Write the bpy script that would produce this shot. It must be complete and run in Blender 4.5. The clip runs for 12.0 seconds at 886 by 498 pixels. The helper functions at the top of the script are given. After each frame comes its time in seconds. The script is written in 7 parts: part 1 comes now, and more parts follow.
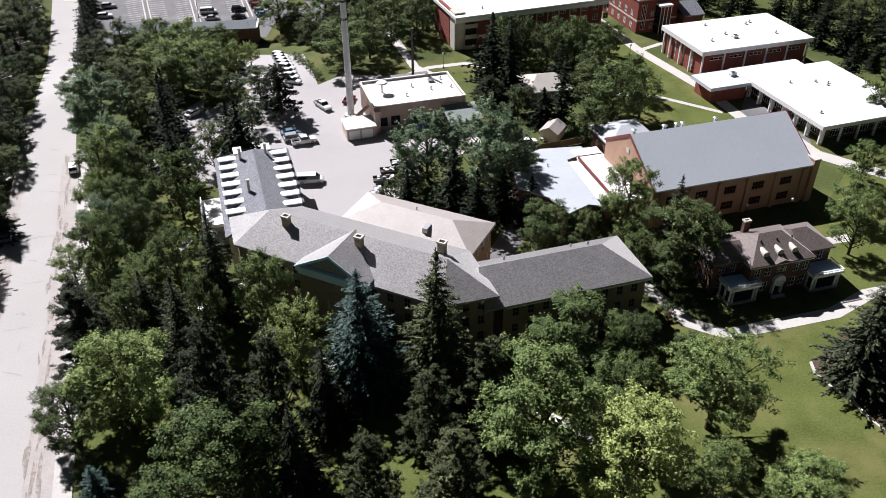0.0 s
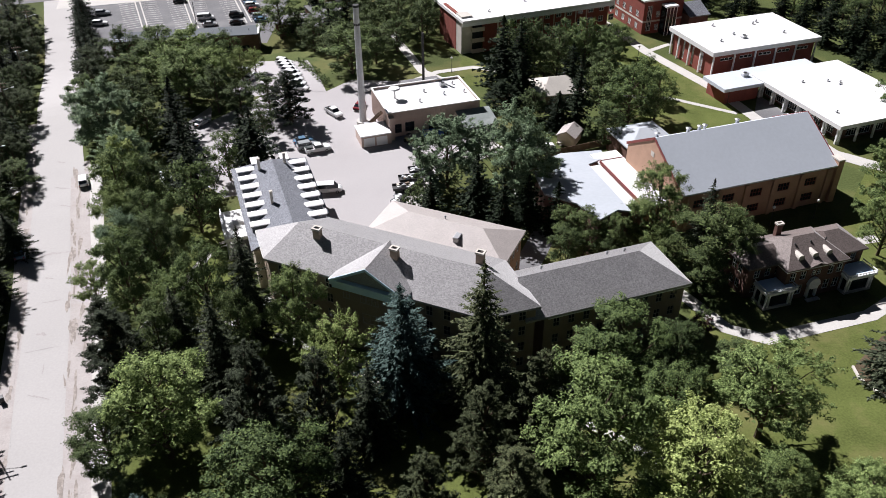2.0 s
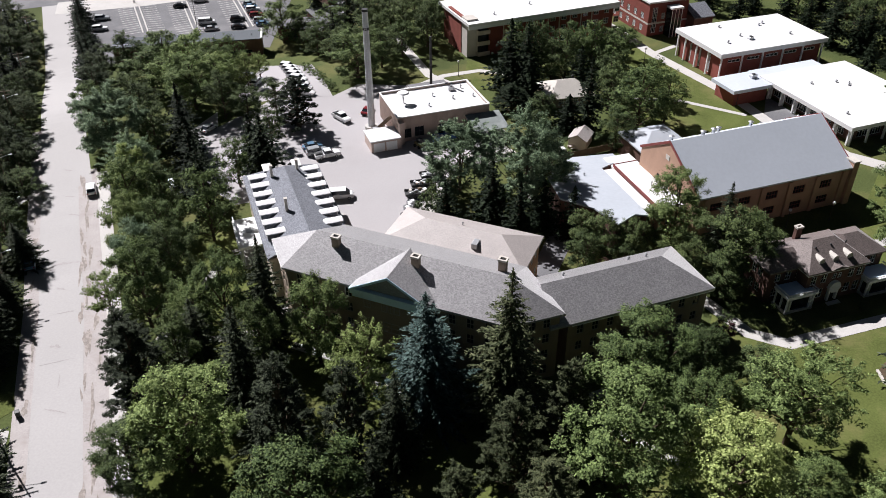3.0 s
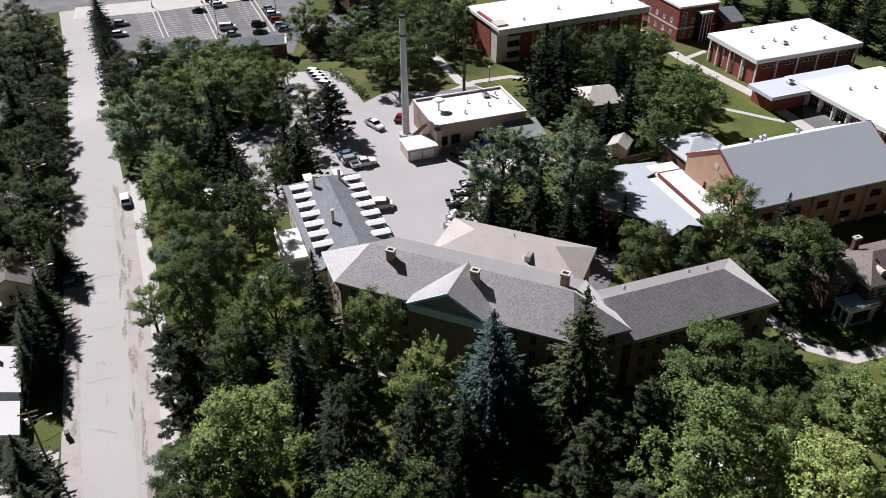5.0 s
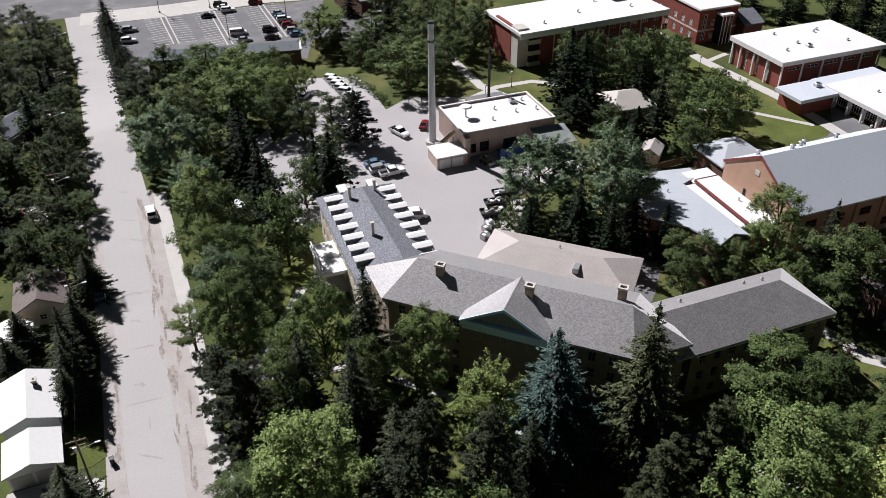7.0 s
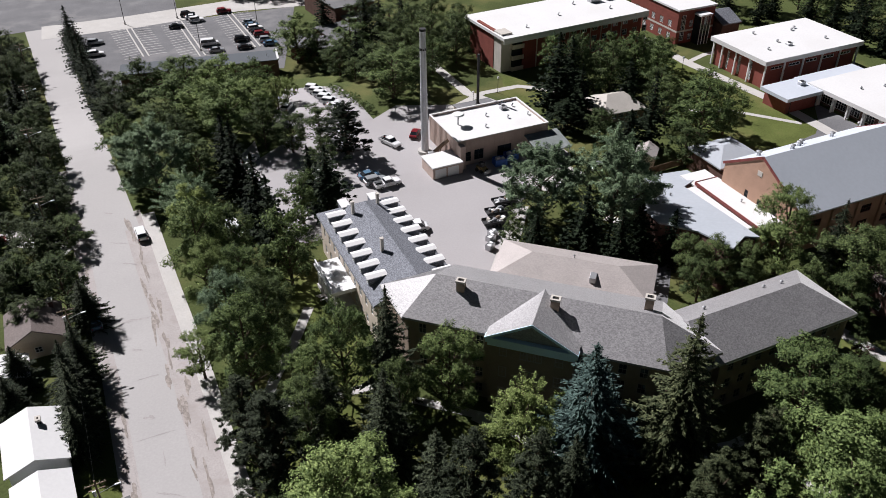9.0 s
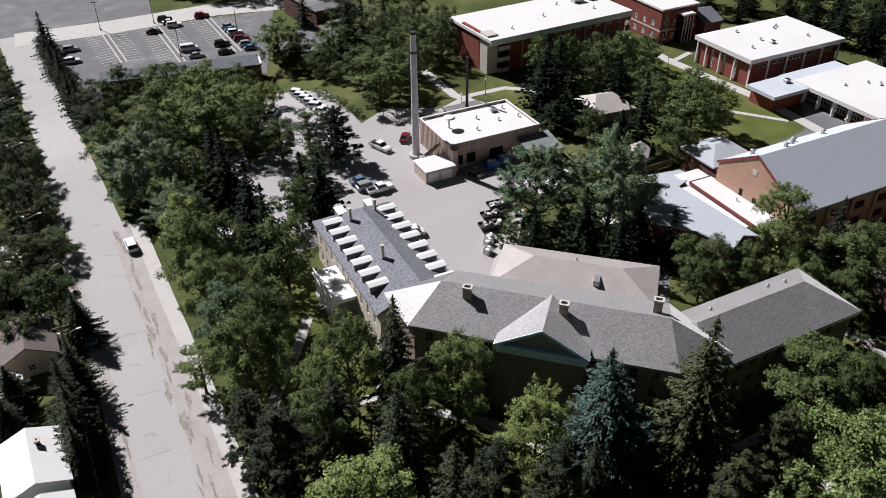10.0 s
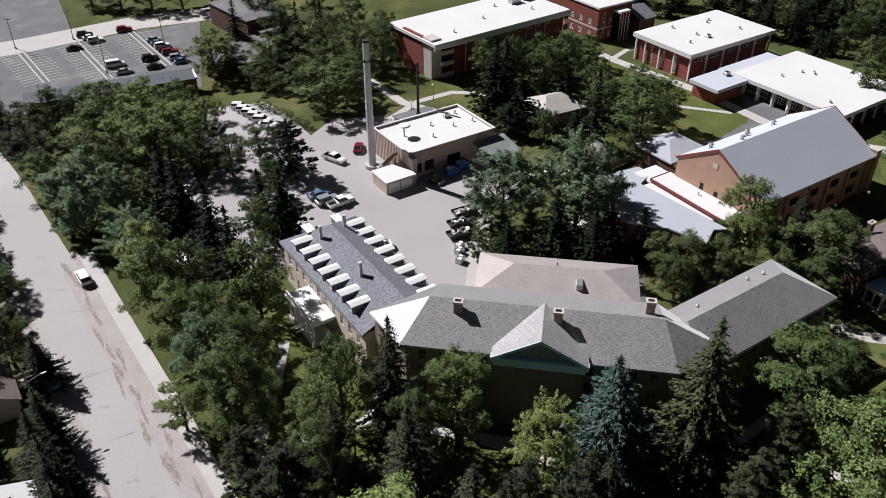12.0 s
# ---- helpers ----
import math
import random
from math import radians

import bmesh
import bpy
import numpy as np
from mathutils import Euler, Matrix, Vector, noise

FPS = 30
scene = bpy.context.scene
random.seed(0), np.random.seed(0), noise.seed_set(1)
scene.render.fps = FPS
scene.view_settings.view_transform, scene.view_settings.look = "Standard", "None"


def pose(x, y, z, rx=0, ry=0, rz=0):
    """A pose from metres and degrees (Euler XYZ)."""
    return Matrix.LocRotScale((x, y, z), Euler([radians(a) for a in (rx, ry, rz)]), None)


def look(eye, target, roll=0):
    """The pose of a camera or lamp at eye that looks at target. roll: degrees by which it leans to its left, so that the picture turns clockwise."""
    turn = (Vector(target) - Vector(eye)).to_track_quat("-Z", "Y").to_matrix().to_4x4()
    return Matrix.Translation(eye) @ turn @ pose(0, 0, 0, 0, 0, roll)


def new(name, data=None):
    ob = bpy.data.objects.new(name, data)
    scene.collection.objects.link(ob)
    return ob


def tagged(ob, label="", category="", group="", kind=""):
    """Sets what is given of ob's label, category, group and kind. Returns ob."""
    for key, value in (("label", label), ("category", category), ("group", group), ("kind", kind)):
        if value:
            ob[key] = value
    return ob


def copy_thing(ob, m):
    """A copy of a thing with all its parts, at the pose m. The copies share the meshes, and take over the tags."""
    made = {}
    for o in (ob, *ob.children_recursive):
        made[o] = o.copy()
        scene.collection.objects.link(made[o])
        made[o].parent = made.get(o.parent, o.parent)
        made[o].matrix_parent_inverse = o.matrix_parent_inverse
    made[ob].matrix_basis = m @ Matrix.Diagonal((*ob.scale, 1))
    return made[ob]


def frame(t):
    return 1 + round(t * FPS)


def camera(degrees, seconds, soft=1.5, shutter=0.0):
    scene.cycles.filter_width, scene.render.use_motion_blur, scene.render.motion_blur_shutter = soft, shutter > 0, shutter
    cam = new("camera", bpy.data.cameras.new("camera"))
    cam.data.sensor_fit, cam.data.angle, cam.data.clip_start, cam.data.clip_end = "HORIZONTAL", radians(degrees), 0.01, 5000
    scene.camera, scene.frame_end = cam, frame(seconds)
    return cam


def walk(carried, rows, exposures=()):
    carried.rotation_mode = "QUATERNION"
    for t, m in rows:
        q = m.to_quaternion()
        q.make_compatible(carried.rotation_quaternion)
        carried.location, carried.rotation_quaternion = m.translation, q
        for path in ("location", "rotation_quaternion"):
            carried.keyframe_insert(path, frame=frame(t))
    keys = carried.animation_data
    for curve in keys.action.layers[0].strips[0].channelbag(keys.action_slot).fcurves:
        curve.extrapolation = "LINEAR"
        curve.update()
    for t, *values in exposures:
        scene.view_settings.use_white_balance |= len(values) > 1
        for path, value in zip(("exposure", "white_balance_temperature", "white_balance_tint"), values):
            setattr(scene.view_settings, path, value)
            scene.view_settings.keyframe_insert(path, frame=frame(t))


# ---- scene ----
cam = camera(57.2, 12.0, soft=0.9)
PATH = [
    (0, (-1.411, 0.86, 85.456), (-1.416, 2.496, 84.307), -0.2),
    (0.5, (-3.697, 1.53, 85.378), (-3.684, 3.167, 84.229), -0.1),
    (1, (-5.836, 2.272, 85.272), (-5.813, 3.909, 84.123), -0.2),
    (1.5, (-7.875, 3.113, 85.193), (-7.844, 4.75, 84.045), -0.2),
    (2, (-9.941, 3.924, 85.166), (-9.896, 5.562, 84.018), -0.3),
    (2.5, (-12.106, 4.797, 85.179), (-12.046, 6.434, 84.033), -0.3),
    (4.3, (-19.998, 8.236, 84.871), (-19.927, 9.876, 83.729), -0.5),
    (4.5, (-20.901, 8.629, 84.859), (-20.827, 10.269, 83.716), -0.4),
    (5, (-23.131, 9.597, 84.846), (-23.056, 11.238, 83.705), -0.4),
    (5.5, (-25.381, 10.646, 84.828), (-25.309, 12.286, 83.686), -0.4),
    (6, (-27.564, 11.694, 84.799), (-27.489, 13.335, 83.658), -0.5),
    (6.5, (-29.692, 12.814, 84.768), (-29.609, 14.455, 83.627), -0.5),
    (7, (-31.843, 13.895, 84.737), (-31.74, 15.535, 83.596), -0.5),
    (9, (-40.399, 18.453, 84.51), (-40.188, 20.085, 83.373), -0.4),
    (9.5, (-42.522, 19.607, 84.473), (-42.279, 21.234, 83.336), -0.3),
    (10, (-44.588, 20.821, 84.39), (-44.311, 22.443, 83.254), -0.3),
    (10.5, (-46.639, 22.109, 84.321), (-46.317, 23.724, 83.186), -0.2),
    (11, (-48.655, 23.416, 84.287), (-48.284, 25.02, 83.152), -0.1),
    (11.5, (-50.631, 24.769, 84.235), (-50.21, 26.362, 83.1), -0.0),
    (12, (-52.56, 26.175, 84.17), (-52.094, 27.755, 83.036), -0.0),
]
EXPOSURES = [(0.0, 0.65), (2.5, 0.55), (5.0, 0.37), (7.0, 0.3), (9.5, 0.22), (12.0, 0.16)]
walk(cam, [(t, look(eye, target, roll)) for t, eye, target, roll in PATH], EXPOSURES)

# ---- light ----
SUN_DIR = Vector((-0.64, 0.768, 0.0)).normalized()
SUN_EL = radians(42.5)
SUN_VEC = SUN_DIR * math.cos(SUN_EL) + Vector((0, 0, math.sin(SUN_EL)))
world = bpy.data.worlds.new("world")
scene.world = world
world.use_nodes = True
wn = world.node_tree
sky = wn.nodes.new("ShaderNodeTexSky")
sky.sky_type = "NISHITA"
sky.sun_disc = False
sky.sun_elevation = SUN_EL
sky.sun_rotation = math.atan2(SUN_DIR.x, SUN_DIR.y)
wn.links.new(sky.outputs[0], wn.nodes["Background"].inputs[0])
wn.nodes["Background"].inputs[1].default_value = 0.008
lamp = bpy.data.lights.new("sun", "SUN")
lamp.energy, lamp.angle, lamp.color = 5.9, radians(0.5), (1.0, 0.965, 0.995)
sun_ob = new("sun", lamp)
sun_ob.matrix_world = look(SUN_VEC * 300, (0, 0, 0))


# ---- materials ----
def mat(name, col, rough=0.85, var=0.18, scale=0.25, fine=4.0, bump=0.15, metal=0.0, stain=None, stain_amount=0.0, spec=0.4):
    """A surface of one base colour with broad patches, fine grain and, if given, stains of another colour."""
    m = bpy.data.materials.new(name)
    m.use_nodes = True
    nt = m.node_tree
    b = nt.nodes["Principled BSDF"]
    b.inputs["Roughness"].default_value = rough
    b.inputs["Metallic"].default_value = metal
    b.inputs["Specular IOR Level"].default_value = spec
    tc = nt.nodes.new("ShaderNodeTexCoord")
    n1 = nt.nodes.new("ShaderNodeTexNoise")
    n1.inputs["Scale"].default_value = scale
    n1.inputs["Detail"].default_value = 5
    n2 = nt.nodes.new("ShaderNodeTexNoise")
    n2.inputs["Scale"].default_value = fine
    n2.inputs["Detail"].default_value = 3
    for n in (n1, n2):
        nt.links.new(tc.outputs["Object"], n.inputs["Vector"])
    add = nt.nodes.new("ShaderNodeMath")
    add.operation = "ADD"
    nt.links.new(n1.outputs["Fac"], add.inputs[0])
    nt.links.new(n2.outputs["Fac"], add.inputs[1])
    ramp = nt.nodes.new("ShaderNodeMapRange")
    ramp.inputs["From Min"].default_value = 0.65
    ramp.inputs["From Max"].default_value = 1.35
    ramp.inputs["To Min"].default_value = 1 - var
    ramp.inputs["To Max"].default_value = 1 + var
    nt.links.new(add.outputs[0], ramp.inputs["Value"])
    mul = nt.nodes.new("ShaderNodeVectorMath")
    mul.operation = "SCALE"
    mul.inputs[0].default_value = col
    nt.links.new(ramp.outputs[0], mul.inputs["Scale"])
    out = mul.outputs[0]
    if stain:
        n3 = nt.nodes.new("ShaderNodeTexNoise")
        n3.inputs["Scale"].default_value = scale * 0.5
        n3.inputs["Detail"].default_value = 8
        n3.inputs["Roughness"].default_value = 0.65
        nt.links.new(tc.outputs["Object"], n3.inputs["Vector"])
        r3 = nt.nodes.new("ShaderNodeMapRange")
        r3.inputs["From Min"].default_value = 0.5
        r3.inputs["From Max"].default_value = 0.68
        r3.inputs["To Max"].default_value = stain_amount
        nt.links.new(n3.outputs["Fac"], r3.inputs["Value"])
        mx = nt.nodes.new("ShaderNodeMix")
        mx.data_type = "RGBA"
        nt.links.new(r3.outputs[0], mx.inputs["Factor"])
        nt.links.new(out, mx.inputs["A"])
        mx.inputs["B"].default_value = (*stain, 1)
        out = mx.outputs["Result"]
    nt.links.new(out, b.inputs["Base Color"])
    if bump:
        bp = nt.nodes.new("ShaderNodeBump")
        bp.inputs["Strength"].default_value = bump
        bp.inputs["Distance"].default_value = 0.05
        nt.links.new(n2.outputs["Fac"], bp.inputs["Height"])
        nt.links.new(bp.outputs[0], b.inputs["Normal"])
    return m


def shingle_mat(name, col, course=0.13, grain=0.5, rough=0.9, spec=0.12, sheen=0.0):
    """Weathered shingles: courses at even heights, each tab of its own tone, with fine grain and faint streaks."""
    m = bpy.data.materials.new(name)
    m.use_nodes = True
    nt = m.node_tree
    b = nt.nodes["Principled BSDF"]
    b.inputs["Roughness"].default_value = rough
    b.inputs["Specular IOR Level"].default_value = spec
    b.inputs["Sheen Weight"].default_value = sheen
    b.inputs["Sheen Roughness"].default_value = 0.36
    tc = nt.nodes.new("ShaderNodeTexCoord")

    def node(kind, op=None, a=None, c=None):
        n = nt.nodes.new(kind)
        if op:
            n.operation = op
        for i, v in enumerate((a, c)):
            if v is None:
                continue
            if isinstance(v, (int, float)):
                n.inputs[i].default_value = v
            else:
                nt.links.new(v, n.inputs[i])
        return n

    def noise(scale, detail, vec):
        n = nt.nodes.new("ShaderNodeTexNoise")
        n.inputs["Scale"].default_value = scale
        n.inputs["Detail"].default_value = detail
        nt.links.new(vec, n.inputs["Vector"])
        return n.outputs["Fac"]

    sep = node("ShaderNodeSeparateXYZ")
    nt.links.new(tc.outputs["Object"], sep.inputs[0])
    row = node("ShaderNodeMath", "DIVIDE", sep.outputs[2], course).outputs[0]
    saw = node("ShaderNodeMath", "FRACT", row).outputs[0]
    step = node("ShaderNodeMath", "FLOOR", row).outputs[0]
    xy = node("ShaderNodeVectorMath", "SCALE", tc.outputs["Object"])
    xy.inputs["Scale"].default_value = 4.6
    cell = nt.nodes.new("ShaderNodeCombineXYZ")
    s2 = node("ShaderNodeSeparateXYZ")
    nt.links.new(xy.outputs[0], s2.inputs[0])
    fx = node("ShaderNodeMath", "FLOOR", s2.outputs[0]).outputs[0]
    fy = node("ShaderNodeMath", "FLOOR", s2.outputs[1]).outputs[0]
    for i, v in enumerate((fx, fy, step)):
        nt.links.new(v, cell.inputs[i])
    wn_ = nt.nodes.new("ShaderNodeTexWhiteNoise")
    nt.links.new(cell.outputs[0], wn_.inputs["Vector"])
    tabs = node("ShaderNodeMath", "MULTIPLY_ADD", wn_.outputs["Value"], grain)
    tabs.inputs[2].default_value = 1 - grain / 2
    edge = node("ShaderNodeMath", "GREATER_THAN", saw, 0.2)
    edge = node("ShaderNodeMath", "MULTIPLY_ADD", edge.outputs[0], 0.16)
    edge.inputs[2].default_value = 0.87
    n2 = node("ShaderNodeMath", "MULTIPLY_ADD", noise(7.0, 4, tc.outputs["Object"]), 0.6)
    n2.inputs[2].default_value = 0.7
    n1 = node("ShaderNodeMath", "MULTIPLY_ADD", noise(0.35, 4, tc.outputs["Object"]), 0.3)
    n1.inputs[2].default_value = 0.85
    f = node("ShaderNodeMath", "MULTIPLY", tabs.outputs[0], edge.outputs[0]).outputs[0]
    f = node("ShaderNodeMath", "MULTIPLY", f, n2.outputs[0]).outputs[0]
    f = node("ShaderNodeMath", "MULTIPLY", f, n1.outputs[0]).outputs[0]
    mul = nt.nodes.new("ShaderNodeVectorMath")
    mul.operation = "SCALE"
    mul.inputs[0].default_value = col
    nt.links.new(f, mul.inputs["Scale"])
    nt.links.new(mul.outputs[0], b.inputs["Base Color"])
    bp = nt.nodes.new("ShaderNodeBump")
    bp.inputs["Strength"].default_value = 0.3
    bp.inputs["Distance"].default_value = 0.02
    nt.links.new(saw, bp.inputs["Height"])
    nt.links.new(bp.outputs[0], b.inputs["Normal"])
    return m


def leaf_mat(name, dark, light, shine=0.12, thin=0.09):
    m = bpy.data.materials.new(name)
    m.use_nodes = True
    nt = m.node_tree
    b = nt.nodes["Principled BSDF"]
    b.inputs["Roughness"].default_value = 0.7
    b.inputs["Specular IOR Level"].default_value = shine
    geo = nt.nodes.new("ShaderNodeNewGeometry")
    info = nt.nodes.new("ShaderNodeObjectInfo")
    mx = nt.nodes.new("ShaderNodeMix")
    mx.data_type = "RGBA"
    mx.inputs["A"].default_value = (*dark, 1)
    mx.inputs["B"].default_value = (*light, 1)
    nt.links.new(geo.outputs["Random Per Island"], mx.inputs["Factor"])
    hs = nt.nodes.new("ShaderNodeHueSaturation")
    mr = nt.nodes.new("ShaderNodeMapRange")
    mr.inputs["To Min"].default_value = 0.75
    mr.inputs["To Max"].default_value = 1.3
    nt.links.new(info.outputs["Random"], mr.inputs["Value"])
    nt.links.new(mr.outputs[0], hs.inputs["Value"])
    mh = nt.nodes.new("ShaderNodeMapRange")
    mh.inputs["To Min"].default_value = 0.503
    mh.inputs["To Max"].default_value = 0.486
    nt.links.new(info.outputs["Random"], mh.inputs["Value"])
    nt.links.new(mh.outputs[0], hs.inputs["Hue"])
    nt.links.new(mx.outputs["Result"], hs.inputs["Color"])
    nt.links.new(hs.outputs[0], b.inputs["Base Color"])
    tr = nt.nodes.new("ShaderNodeBsdfTranslucent")
    nt.links.new(hs.outputs[0], tr.inputs["Color"])
    ms = nt.nodes.new("ShaderNodeMixShader")
    ms.inputs[0].default_value = thin
    nt.links.new(b.outputs[0], ms.inputs[1])
    nt.links.new(tr.outputs[0], ms.inputs[2])
    nt.links.new(ms.outputs[0], nt.nodes["Material Output"].inputs["Surface"])
    return m


def glass_mat(name, col):
    m = bpy.data.materials.new(name)
    m.use_nodes = True
    b = m.node_tree.nodes["Principled BSDF"]
    b.inputs["Base Color"].default_value = (*col, 1)
    b.inputs["Roughness"].default_value = 0.05
    return m


